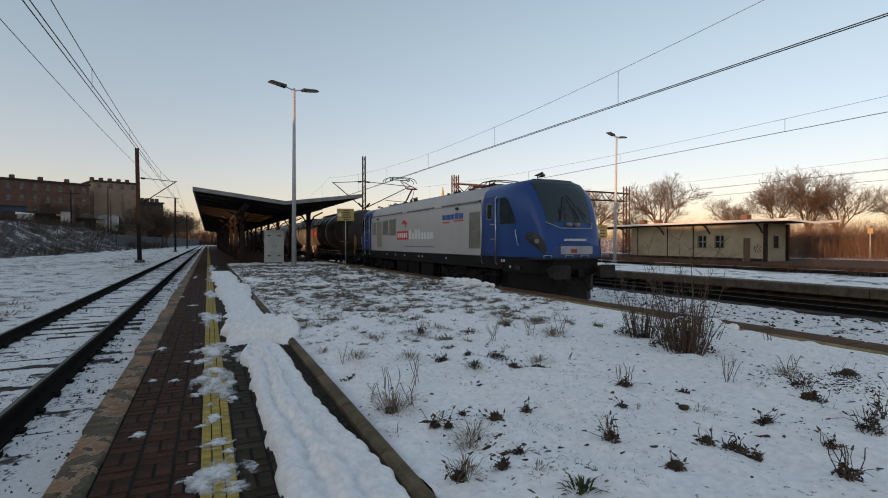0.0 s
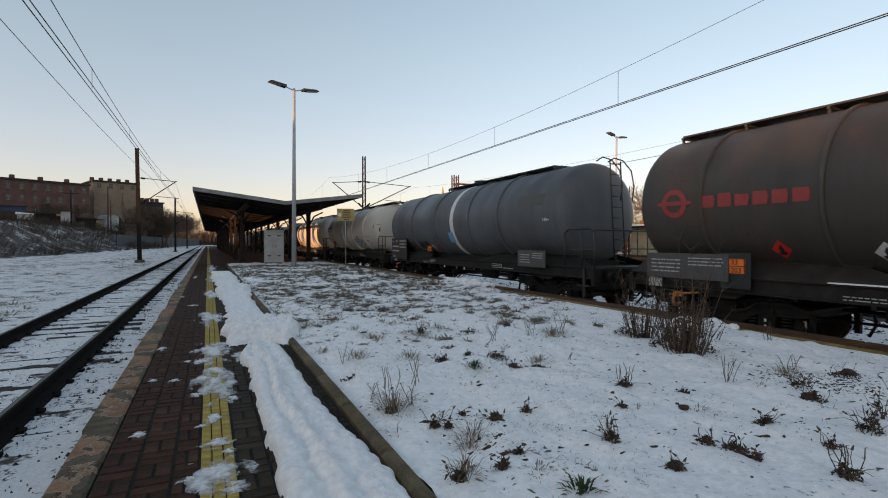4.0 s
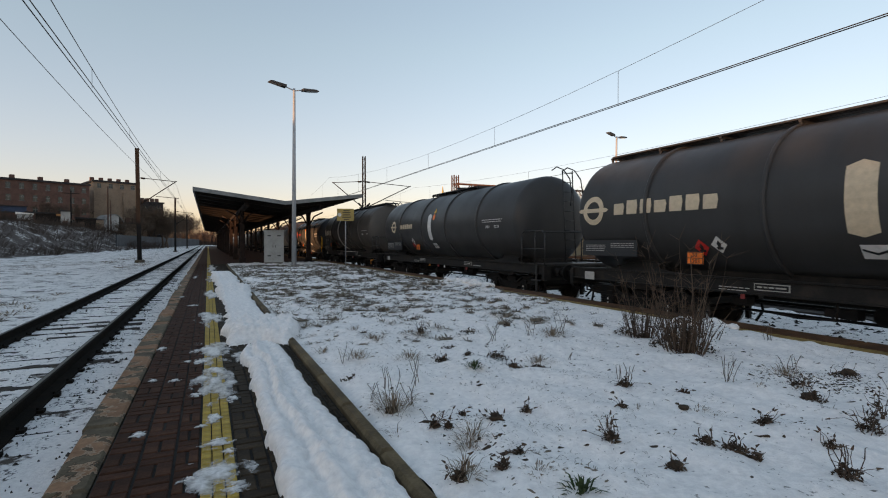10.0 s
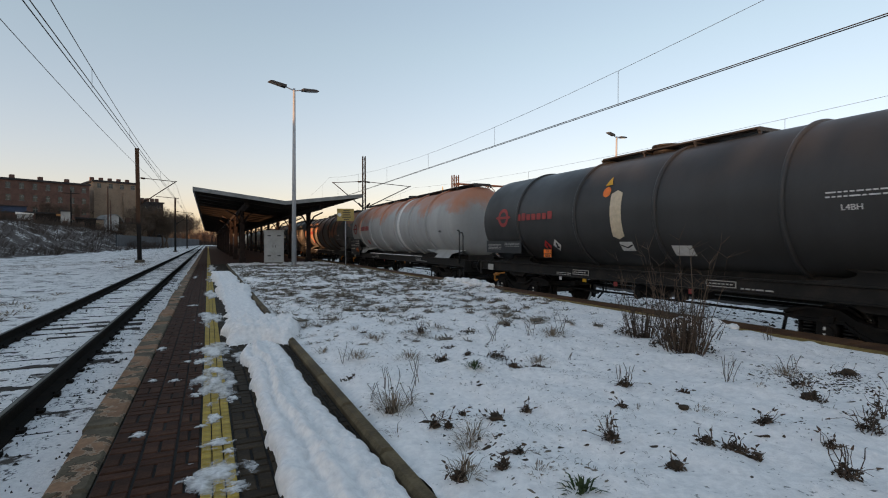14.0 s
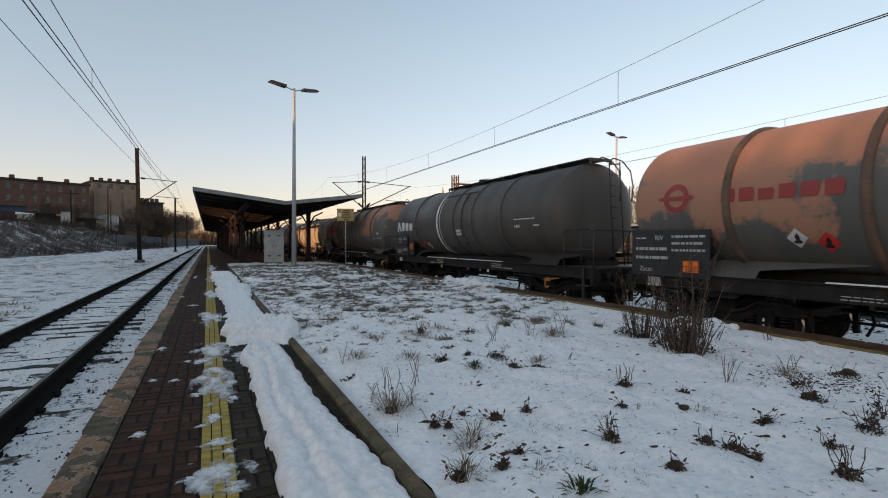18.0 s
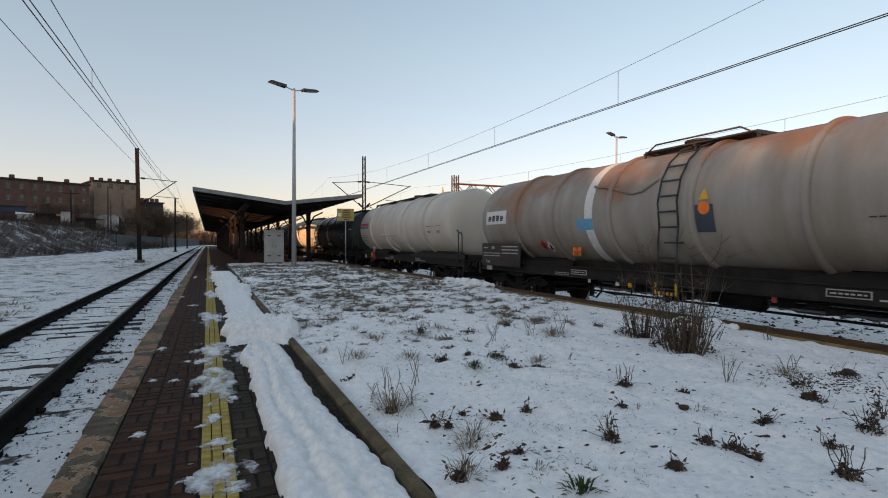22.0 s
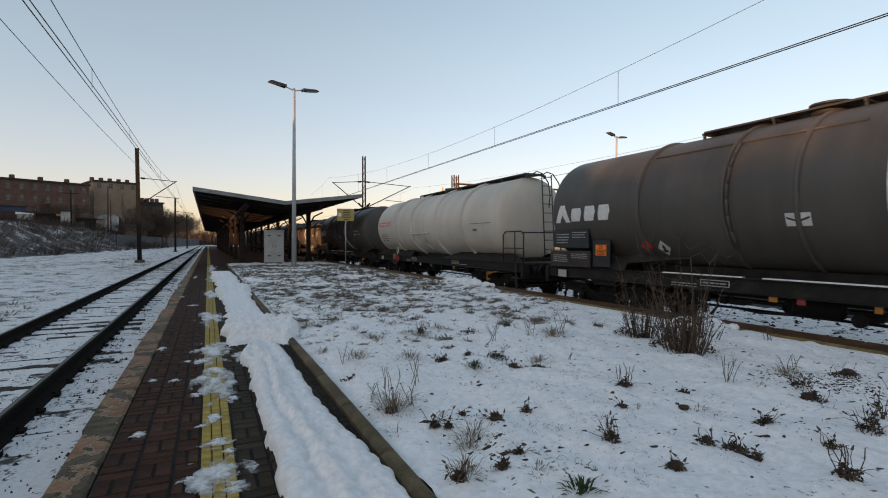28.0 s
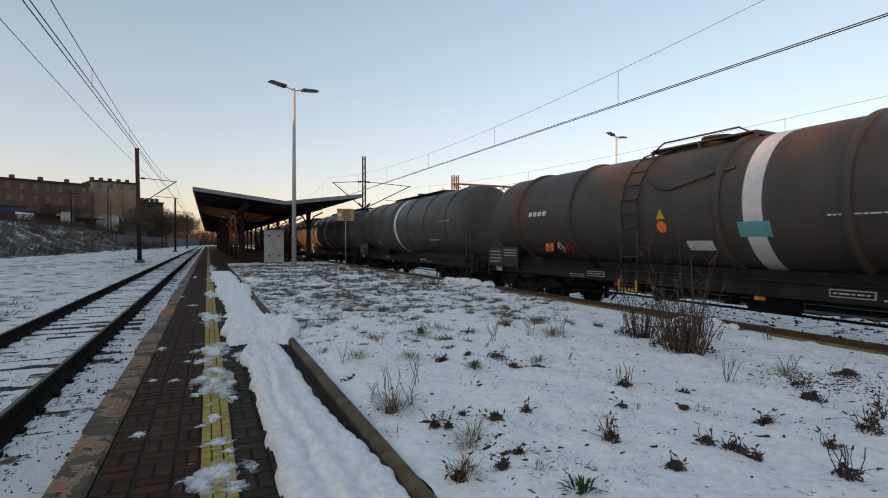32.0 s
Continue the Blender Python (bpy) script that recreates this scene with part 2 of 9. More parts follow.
M_STONE = stone_mat()
M_CONC = worn("concrete", (0.125, 0.10, 0.07), (0.065, 0.052, 0.038), (0.19, 0.16, 0.12), 3, 0.85, bumps=0.5)
M_KERB = worn("kerb_concrete", (0.135, 0.096, 0.053), (0.062, 0.045, 0.027), (0.24, 0.175, 0.10), 2.5, 0.85, bumps=0.5)
M_EDGELINE = worn("faded_line", (0.30, 0.195, 0.065), (0.12, 0.078, 0.033), (0.46, 0.33, 0.13), 4, 0.8)
M_EDGE = worn("rusty_edge", (0.105, 0.047, 0.022), (0.045, 0.023, 0.013), (0.18, 0.088, 0.042), 2.2, 0.85, bumps=0.5)
M_RAIL = worn("rail_side", (0.014, 0.012, 0.0095), (0.008, 0.007, 0.006), (0.03, 0.022, 0.016), 8, 0.85)
M_RAIL.node_tree.nodes["Principled BSDF"].inputs["Specular IOR Level"].default_value = 0.05
M_RAILTOP = worn("rail_head", (0.105, 0.096, 0.076), (0.06, 0.055, 0.043), (0.15, 0.138, 0.11), 10, 0.5, 0.5, 0.05)
M_SLEEPER = worn("sleeper", (0.055, 0.045, 0.038), (0.03, 0.025, 0.022), (0.11, 0.095, 0.08), 6, 0.9, piece=0.4)
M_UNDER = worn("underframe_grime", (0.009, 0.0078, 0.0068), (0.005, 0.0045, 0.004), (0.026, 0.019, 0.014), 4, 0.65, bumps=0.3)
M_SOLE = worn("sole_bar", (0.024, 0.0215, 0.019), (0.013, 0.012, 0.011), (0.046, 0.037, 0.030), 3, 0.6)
M_WHEEL = worn("wheel_steel", (0.05, 0.042, 0.036), (0.028, 0.024, 0.022), (0.09, 0.07, 0.055), 6, 0.55, 0.4)
M_TREAD = worn("wheel_tread", (0.5, 0.48, 0.45), (0.35, 0.33, 0.31), (0.6, 0.58, 0.55), 8, 0.25, 1.0, 0.05)
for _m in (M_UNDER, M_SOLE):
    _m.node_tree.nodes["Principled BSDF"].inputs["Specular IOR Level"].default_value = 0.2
M_STEEL = worn("galvanised", (0.42, 0.43, 0.44), (0.32, 0.33, 0.34), (0.52, 0.53, 0.54), 5, 0.5, 0.6, 0.08)
M_LAMP = plain("lamp_post_paint", (0.40, 0.41, 0.42), 0.45)
M_DARKMETAL = plain("dark_metal", (0.045, 0.042, 0.04), 0.5, 0.3)
M_MAST = worn("rusty_mast", (0.015, 0.013, 0.012), (0.010, 0.009, 0.008), (0.028, 0.021, 0.018), 6, 0.8)
M_RUSTY = worn("rust_red_steel", (0.10, 0.05, 0.034), (0.055, 0.03, 0.022), (0.15, 0.075, 0.05), 4, 0.8)
M_WIRE = plain("wire", (0.05, 0.045, 0.042), 0.5, 0.6)
M_CANOPY = worn("canopy_timber", (0.028, 0.021, 0.017), (0.018, 0.014, 0.012), (0.045, 0.034, 0.027), 1.2, 0.8)
M_FASCIA = worn("fascia_sheet", (0.24, 0.245, 0.24), (0.16, 0.165, 0.16), (0.32, 0.325, 0.32), 1.5, 0.5)
M_COLUMN = worn("canopy_column", (0.034, 0.021, 0.017), (0.02, 0.013, 0.011), (0.055, 0.034, 0.026), 3, 0.7)
M_CABINET = worn("cabinet_sheet", (0.46, 0.45, 0.42), (0.36, 0.35, 0.32), (0.52, 0.51, 0.48), 2, 0.55)
M_YSIGN = plain("yellow_sign", (0.47, 0.32, 0.09), 0.5)
M_WHITE = plain("white_paint", (0.72, 0.71, 0.68), 0.5)
M_CREAM = plain("cream_paint", (0.68, 0.55, 0.38), 0.5)
M_ORANGE = plain("orange_plate", (1.0, 0.21, 0.02), 0.5)
M_RED = plain("red_paint", (0.70, 0.035, 0.03), 0.5)
M_REDF = plain("faded_red", (0.36, 0.05, 0.045), 0.6)
M_BLUE = plain("blue_paint", (0.035, 0.10, 0.32), 0.5)
M_LBLUE = plain("light_blue_paint", (0.12, 0.36, 0.58), 0.5)
M_TEAL = plain("teal_paint", (0.12, 0.38, 0.40), 0.5)
M_BLACK = plain("black_board", (0.02, 0.02, 0.021), 0.5)
M_YELLOW = plain("yellow_paint", (0.75, 0.40, 0.02), 0.5)
M_HANDLE = plain("orange_handle", (0.50, 0.19, 0.03), 0.6)
M_TAN = plain("tan_paint", (0.55, 0.25, 0.08), 0.5)
M_FADED = plain("faded_white_lettering", (0.47, 0.46, 0.43), 0.6)
M_SLATE = plain("slate_film", (0.045, 0.06, 0.085), 0.5)
M_GREYBOARD = plain("grey_board", (0.085, 0.08, 0.075), 0.6)
M_GLASS, _n, _l, _p = node_mat("dark_glass")
_p.inputs["Base Color"].default_value, _p.inputs["Roughness"].default_value = (0.018, 0.030, 0.033, 1), 0.05


# ================= ground, platforms and tracks =================
RAIL_Z, TRACK_X = -0.57, 10.25        # the train's track
LEFT_Z, LEFT_X = -0.21, -2.48         # the track beside the paved edge


def bank(x, y):
    """Height of the land: flat railway ground, the bank with houses on one side, open land on the other; an unseen
    crest and hill are added for shade.
    """
    z = -0.40 if x < 3 else -0.78
    k = min(1.0, max(0.0, (y - 50) / 90))
    foot = -22 + 9 * k * k * (3 - 2 * k)
    if x < foot:
        k = min(1.0, (foot - x) / 14)
        # added crest out of view: shades platform and station, its gaps let sun through
        q = 1.0 - min(1.0, max(0.0, (y - 26) / 3)) * min(1.0, max(0.0, (41 - y) / 3)) if y < 80 else min(1.0, max(0.0, (122 - y) / 12))
        shade_rise = 3.4 * min(1.0, max(0.0, (y + 7) / 4)) * min(1.0, max(0.0, (27 - y) / 3))
        sun_notch = 0.62 * math.exp(-((y + 10.3) / 1.3) ** 2)
        sun_notch += 0.85 * min(1.0, max(0.0, (-3.0 - y) / 4.0)) + 1.1 * min(1.0, max(0.0, (-11.5 - y) / 2.5))
        shade_ridge = math.exp(-((x + 37.5) / 2.6) ** 2) if y < 122 else 0.0
        h = 5.2 + q * shade_ridge * (4.2 + 0.4 * noise.noise((0.0, y * 0.2, 7.7)) + shade_rise - sun_notch)
        z += k * k * (3 - 2 * k) * h
        z += 0.5 * k * noise.noise((x * 0.12, y * 0.12, 3.1))
    z += 0.05 * noise.noise((x * 0.35, y * 0.35, 0.0)) * min(1.0, abs(x + 2.48) / 5) * min(1.0, abs(x - 10.25) / 5)
    if -500 < x < -100:          # unseen hill, added to keep the low sun off the town and canopy
        z += 24 * min(1.0, max(0.0, (y - 60) / 20)) * min(1.0, max(0.0, (230 - y) / 30))
    if x > 60:
        z += (x - 60) * 0.01
    return z


def build_ground():
    xs = [-2500, -900, -400, -200, -120, -80, -60] + [-50 + i for i in range(0, 10)] + [-40 + 0.5 * i for i in range(0, 14)] + [-33 + i for i in range(0, 31)] + [-1.5 + 0.7 * i for i in range(0, 20)] + [13 + i for i in range(0, 50)] + [66, 72, 80, 100, 150, 300, 800, 2500]
    ys = [-2500, -600, -250, -150] + [-120 + 6 * i for i in range(0, 15)] + [-29 + 0.5 * i for i in range(58)] + [0.7 * i for i in range(0, 60)] + [42 + 1.5 * i for i in range(0, 66)] + [142 + 8 * i for i in range(0, 12)] + [260, 330, 450, 700, 1200, 2500]
    s = Shape()
    nx = len(xs)
    s.add([(x, y, bank(x, y)) for y in ys for x in xs], [(j * nx + i, j * nx + i + 1, (j + 1) * nx + i + 1, (j + 1) * nx + i) for j in range(len(ys) - 1) for i in range(nx - 1)], True)
    g = setting("ground", s, M_SNOW_YARD, "snow-covered railway ground with dark ballast showing through", "ground")
    g.data.materials.append(M_BANK)
    for p in g.data.polygons:
        if p.center.x < -22.5 + 9 * min(1.0, max(0.0, (p.center.y - 50) / 90)):
            p.material_index = 1
    return g


ground = build_ground()


def rail_pair(name, x, z, y0, y1, label):
    """Two rails on one track; each rail is a part with its bright head."""
    t = tagged(new(name), label, "track", kind="structure")
    t.location = (x, 0, z)
    prof = [(-0.12, -0.2), (0.12, -0.2), (0.12, -0.158), (0.012, -0.13), (0.010, -0.05), (0.036, -0.04), (0.036, -0.004), (-0.036, -0.004), (-0.036, -0.04), (-0.010, -0.05), (-0.012, -0.13), (-0.12, -0.158)]
    for sx in (-0.7535, 0.7535):
        r = part("rail", Shape().prism_y([(sx + px, pz) for px, pz in prof], y0, y1), M_RAIL, t)
        part("rail_head", Shape().prism_y([(sx - 0.03, -0.004), (sx + 0.012, -0.004), (sx + 0.008, 0.003), (sx - 0.022, 0.003)], y0, y1), M_RAILTOP, r, "bright worn running surface")
    return t


track_left = rail_pair("track_1", LEFT_X, LEFT_Z, -30, 320, "straight railway track half buried in snow beside the paved platform")
track_train = rail_pair("track_2", TRACK_X, RAIL_Z, -60, 420, "railway track in snow that carries the tank train")
track_far = rail_pair("track_3", 17.8, RAIL_Z, -60, 420, "empty railway track in snow with dark rusty rails")
rail_pair("track_4", 33.0, RAIL_Z - 0.02, -60, 420, "distant railway track before the station building")
rail_pair("track_5", 38.5, RAIL_Z - 0.02, -60, 420, "distant railway track before the station building")


def build_platform():
    """The island platform: body, edge stones, kerb, and the snowy verge."""
    s = Shape()
    s.span((-0.80, -12, -0.85), (8.15, 190, -0.075))
    body = setting("platform", s, M_CONC, "low island platform of old concrete between two tracks", "platform")
    s = Shape()
    s.span((-0.60, -12, -0.074), (0.975, 34, -0.012))
    setting("pavement", s, M_JOINT, "dark sand bed showing in the joints of the pavers", "pavement")
    s = Shape()
    s.span((-0.60, 34, -0.074), (7.45, 190, -0.004))
    setting("pavement_under_canopy", s, M_PAVER, "worn red-brown paving under the platform canopy", "pavement")
    setting("line_under_canopy", Shape().span((-0.05, 34, -0.003), (0.15, 190, 0.001)), M_PAVER_YEL, "yellow paved line running on under the canopy", "line")
    return body


platform = build_platform()


def verge_height(x, y):
    """Snow lying unevenly over grass: broad swells, hummocks, small dents and a few mounds."""
    edge = min(1.0, max(0.0, (x - 1.095) / 0.25))
    z = 0.045 * edge + 0.04 * noise.noise((x * 0.8, y * 0.8, 1.0))
    far = min(1.0, max(0.0, (y - 7.0) / 5.0))
    z += 0.05 * noise.noise((x * 2.3, y * 2.3, 4.0)) + (0.030 + 0.012 * far) * noise.noise((x * 5.2, y * 5.0, 9.0)) + 0.014 * noise.noise((x * 9.5, y * 9.0, 5.0))
    z -= 0.07 * edge * max(0.0, noise.noise((x * 2.1, y * 1.6, 14.0)) - 0.18) + 0.012 * abs(noise.noise((x * 4.2, y * 3.4, 21.0)))
    for cx, cy, r, h in ((7.2, 13.6, 0.9, 0.16), (7.0, 5.2, 0.5, 0.10), (7.3, 12.2, 0.5, 0.14), (2.6, 4.7, 0.3, 0.03), (6.3, 4.2, 0.5, 0.05)):
        d = math.hypot(x - cx, (y - cy) * 0.7) / r
        z += h * math.exp(-d * d)
    k = min(1.0, max(0.0, (7.40 - x) / 0.45))
    return 0.004 + (z - 0.004) * k * (2 - k)


def build_verge():
    s = Shape()
    xs = [1.095 + 6.33 * i / 110 for i in range(111)]
    ys = [-8 + 0.5 * i for i in range(18)] + [1.0 + 0.06 * i for i in range(170)] + [11.2 + 0.11 * i for i in range(80)] + [20.0 + 0.25 * i for i in range(58)]
    nx = len(xs)
    s.add([(x, y, verge_height(x, y)) for y in ys for x in xs], [(j * nx + i, j * nx + i + 1, (j + 1) * nx + i + 1, (j + 1) * nx + i) for j in range(len(ys) - 1) for i in range(nx - 1)], True)
    return setting("verge", s, M_SNOW_THIN, "thin snow over dead grass and frozen soil on the platform", "ground")


build_verge()


def build_kerbs():
    k = tagged(new("kerb"), "weathered concrete kerb between paving and snowy verge", "kerb", kind="structure")
    y = -6.0
    while y < 33:
        part("kerb_stone", Shape().bevelled((0.98, y, -0.07), (1.09, y + 0.985, 0.05), 0.025), M_KERB, k)
        y += 1.0
    e = tagged(new("platform_edge"), "worn stone edging along the platform, partly broken", "edge", kind="structure")
    y = -6.0
    rr = random.Random(5)
    while y < 120:
        L = rr.uniform(0.75, 1.1)
        w = rr.uniform(-0.025, 0.02)
        part("edge_stone", Shape().bevelled((-0.845 + w, y, -0.3), (-0.612, y + L - 0.012, 0.004 + rr.uniform(-0.008, 0.01)), 0.02), M_STONE, e)
        y += L
    e2 = tagged(new("far_platform_edge"), "rust-brown edging slabs on the train side of the platform", "edge", kind="structure")
    y = -12.0
    while y < 120:
        part("edge_slab", Shape().bevelled((7.645, y, -0.3), (8.2, y + 1.19, 0.012 + rr.uniform(-0.006, 0.006)), 0.02), M_EDGE, e2)
        y += 1.2
    s = Shape()
    s.span((7.42, -12, -0.07), (7.64, 120, 0.008))
    setting("edge_line", s, M_EDGELINE, "faded yellow safety line partly under snow", "line")


build_kerbs()

# ================= the train =================

def travelled(t):
    return 9.7 * t + 0.0275 * t * t


MESHES = {}


def shared(key, make):
    if key not in MESHES:
        MESHES[key] = make()
    return MESHES[key]


TR, TZ = 1.47, 2.80       # tank radius and height of its axis over the rail


def at_side(z, off=0.0, r=None):
    """The x of the near side of the tank at height z over the rail."""
    r = TR if r is None else r
    return -math.sqrt(max(0.02, (r + off) ** 2 - (z - TZ) ** 2))


def clip_band(poly, lo, hi):
    """The part of a polygon [(u, w)] with w between lo and hi."""
    for keep, lim in ((1, lo), (-1, hi)):
        out = []
        for (u0, w0), (u1, w1) in zip(poly, poly[1:] + poly[:1]):
            a, c = (w0 - lim) * keep, (w1 - lim) * keep
            if a >= 0:
                out.append((u0, w0))
            if (a > 0 and c < 0) or (a < 0 and c > 0):
                k = a / (a - c)
                out.append((u0 + (u1 - u0) * k, lim))
        poly = out
        if not poly:
            break
    return poly


def side_patch(y0, y1, z0, z1, off=0.012, poly=None, nz=6):
    """A piece of film on the tank's curved near side; poly in unit coordinates, y from rear to front."""
    s = Shape()
    if poly is None:
        vs = []
        for k in range(nz + 1):
            z = z0 + (z1 - z0) * k / nz
            vs += [(at_side(z, off), y0, z), (at_side(z, off), y1, z)]
        s.add(vs, [(2 * k, 2 * k + 1, 2 * k + 3, 2 * k + 2) for k in range(nz)])
    else:
        for k in range(nz):
            lo, hi = k / nz, (k + 1) / nz
            q = clip_band(poly, lo, hi)
            if len(q) > 2:
                vs = [(at_side(z0 + (z1 - z0) * w, off), y0 + (y1 - y0) * u, z0 + (z1 - z0) * w) for u, w in q]
                s.add(vs, [tuple(range(len(vs)))])
    return s


def make_wheelset(r=0.46):
    s = Shape()
    for sx in (-0.75, 0.75):
        prof = [(-0.07, 0.0), (-0.07, r - 0.1), (-0.06, r - 0.06), (-0.065, r - 0.002), (0.05, r + 0.003), (0.055, r + 0.028), (0.07, r + 0.026), (0.07, r - 0.06), (0.03, r - 0.1), (0.03, 0.12), (0.09, 0.11), (0.09, 0.0)]
        n = 28
        vs = [(sx + (px if sx < 0 else -px), pr * math.sin(2 * math.pi * i / n), pr * math.cos(2 * math.pi * i / n)) for px, pr in prof for i in range(n)]
        s.add(vs, [(k * n + i, k * n + (i + 1) % n, (k + 1) * n + (i + 1) % n, (k + 1) * n + i) for k in range(len(prof) - 1) for i in range(n)])
    s.rod((-1.05, 0, 0), (1.05, 0, 0), 0.085, 12)
    for k in range(3):
        a = 2 * math.pi * k / 3
        s.rod((-0.828, 0.2 * math.sin(a), 0.2 * math.cos(a)), (-0.81, 0.2 * math.sin(a), 0.2 * math.cos(a)), 0.05, 8)
    me = s.mesh("wheelset", M_WHEEL)
    me.materials.append(M_TREAD)
    for p in me.polygons:
        q = math.hypot(p.center.y, p.center.z)
        if q > r - 0.012 and abs(p.normal.x) < 0.5:
            p.material_index = 1
    return me


def make_bogie():
    """Cast side frames with dropped middles, axle boxes, coil springs, bolster and brake arms."""
    s = Shape()
    top = [(-1.58, 0.76), (-1.25, 0.86), (-0.72, 0.84), (-0.5, 0.70), (-0.25, 0.63), (0.25, 0.63), (0.5, 0.70), (0.72, 0.84), (1.25, 0.86), (1.58, 0.76)]
    low = [(1.58, 0.66), (1.3, 0.63), (0.66, 0.63), (0.5, 0.5), (0.25, 0.37), (-0.25, 0.37), (-0.5, 0.5), (-0.66, 0.63), (-1.3, 0.63), (-1.58, 0.66)]
    for sx in (-1.0, 1.0):
        s.prism_x(top + low, sx - 0.05, sx + 0.05)
        s.prism_x([(y, z + 0.012) for y, z in top] + [(y, z - 0.045) for y, z in reversed(top)], sx - 0.10, sx + 0.10)
        s.prism_x([(y, z + 0.045) for y, z in low] + [(y, z - 0.01) for y, z in reversed(low)], sx - 0.09, sx + 0.09)
        for y in (-0.9, 0.9):
            s.box((sx, y, 0.47), (0.24, 0.30, 0.30)).box((sx, y, 0.315), (0.2, 0.86, 0.04))
            s.disc_x((sx * 1.13, y, 0.46), 0.13, 16, 0.05)
            for k in (-0.29, 0.29):
                for q in range(5):
                    s.rod((sx, y + k, 0.342 + 0.058 * q), (sx, y + k, 0.342 + 0.058 * q + 0.034), 0.095, 10)
            s.box((sx * 0.98, y, 0.68), (0.26, 0.2, 0.1))
        for y in (-1.45, -0.36, 0.36, 1.45):
            s.box((sx * 0.76, y, 0.46), (0.1, 0.09, 0.44)).rod((sx * 0.9, y, 0.78), (sx * 0.76, y, 0.4), 0.025, 6)
        s.path([(sx * 1.02, -1.56, 0.7), (sx * 1.02, -1.62, 0.4), (sx * 0.8, -1.6, 0.2)], 0.03, 6).path([(sx * 1.02, 1.56, 0.7), (sx * 1.02, 1.62, 0.4), (sx * 0.8, 1.6, 0.2)], 0.03, 6)
    s.box((0, 0, 0.70), (2.0, 0.5, 0.26)).box((0, -1.35, 0.68), (2.0, 0.12, 0.14)).box((0, 1.35, 0.68), (2.0, 0.12, 0.14))
    s.box((0, 0.0, 0.5), (1.7, 0.14, 0.14)).box((0, -0.45, 0.36), (1.8, 0.08, 0.08)).box((0, 0.45, 0.36), (1.8, 0.08, 0.08))
    s.rod((0, 0, 0.8), (0, 0, 0.95), 0.25, 14)
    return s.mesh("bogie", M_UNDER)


def make_buffer(front):
    s = Shape()
    d = -1 if front else 1
    s.rod((0, 0, 0), (0, d * 0.3, 0), 0.12, 12)
    s.rod((0, d * 0.24, 0), (0, d * 0.56, 0), 0.085, 12)
    s.rod((0, d * 0.56, 0), (0, d * 0.6, 0), 0.23, 20)
    s.box((0, d * 0.02, 0), (0.34, 0.04, 0.34))
    return s.mesh("buffer", M_UNDER)


def make_ladder(h):
    return Shape().rod((-0.2, 0, 0), (-0.2, 0, h), 0.022, 6)


def tank_profile(r, h, bulge=0.42):
    pts = []
    for k in range(9):
        a = math.pi / 2 * k / 8
        pts.append((-h - bulge * math.cos(a) + 0.0, max(0.001, r * math.sin(a) ** 0.62)))
    return pts + [(-y, q) for y, q in reversed(pts)]


def torus_band(y, r, w, t):
    """A ring of width w and thickness t round the tank."""
    return Shape().lathe_y([(y - w / 2, r), (y - w / 2 + 0.01, r + t), (y + w / 2 - 0.01, r + t), (y + w / 2, r)], 80, 0, TZ, False)


def rib_band(y, r, w, t):
    """A rounded stiffening ring of width w standing t proud of the tank."""
    prof = [(y - w / 2, r), (y - w * 0.48, r + t * 0.45), (y - w * 0.36, r + t * 0.85), (y - w * 0.15, r + t), (y + w * 0.15, r + t), (y + w * 0.36, r + t * 0.85), (y + w * 0.48, r + t * 0.45), (y + w / 2, r)]
    return Shape().lathe_y(prof, 80, 0, TZ)


def text_part(words, size, loc, mat_, parent, name="lettering", squeeze=1.0):
    """Lettering on the near side, read from the platform."""
    c = bpy.data.curves.new(name, "FONT")
    c.body, c.size, c.extrude, c.align_x, c.align_y = words, size, 0.003, "CENTER", "CENTER"
    tmp = bpy.data.objects.new(name, c)
    me = bpy.data.meshes.new_from_object(tmp)
    bpy.data.objects.remove(tmp)
    me.materials.clear()
    me.materials.append(mat_)
    ob = new(name, me)
    ob.parent = parent
    tilt = math.degrees(math.asin(max(-1, min(1, (loc[2] - TZ) / TR)))) if loc[0] is None else 0
    x = at_side(loc[2], 0.014) if loc[0] is None else loc[0]
    ob.matrix_basis = Matrix.Translation((x, loc[1], loc[2])) @ Matrix.Rotation(radians(tilt), 4, "Y") @ pose(0, 0, 0, 90, 0, -90) @ Matrix.Diagonal((squeeze, 1, 1, 1))
    return ob


def bars_part(y0, y1, z0, z1, rows, mat_, parent, x=None, seed=0, name="marking"):
    """Writing too small to read, as rows of plain bars between y0 and y1 (rear to front)."""
    rr = random.Random(seed)
    h = (z1 - z0) / rows
    p = None
    for k in range(rows):
        s = Shape()
        z = z1 - h * (k + 0.5)
        y = y0
        while (y1 - y) * (1 if y1 > y0 else -1) > 0.03:
            L = rr.choice((0.05, 0.06, 0.09, 0.14, 0.2))
            e = y - L if y1 < y0 else y + L
            e = max(e, y1) if y1 < y0 else min(e, y1)
            xx = at_side(z, 0.014) if x is None else x
            s.box((xx, (y + e) / 2, z), (0.006, abs(e - y), h * 0.33))
            y = e - 0.028 if y1 < y0 else e + 0.028
        p = tagged(part(name, s, mat_, parent), kind="stuff")
    return p


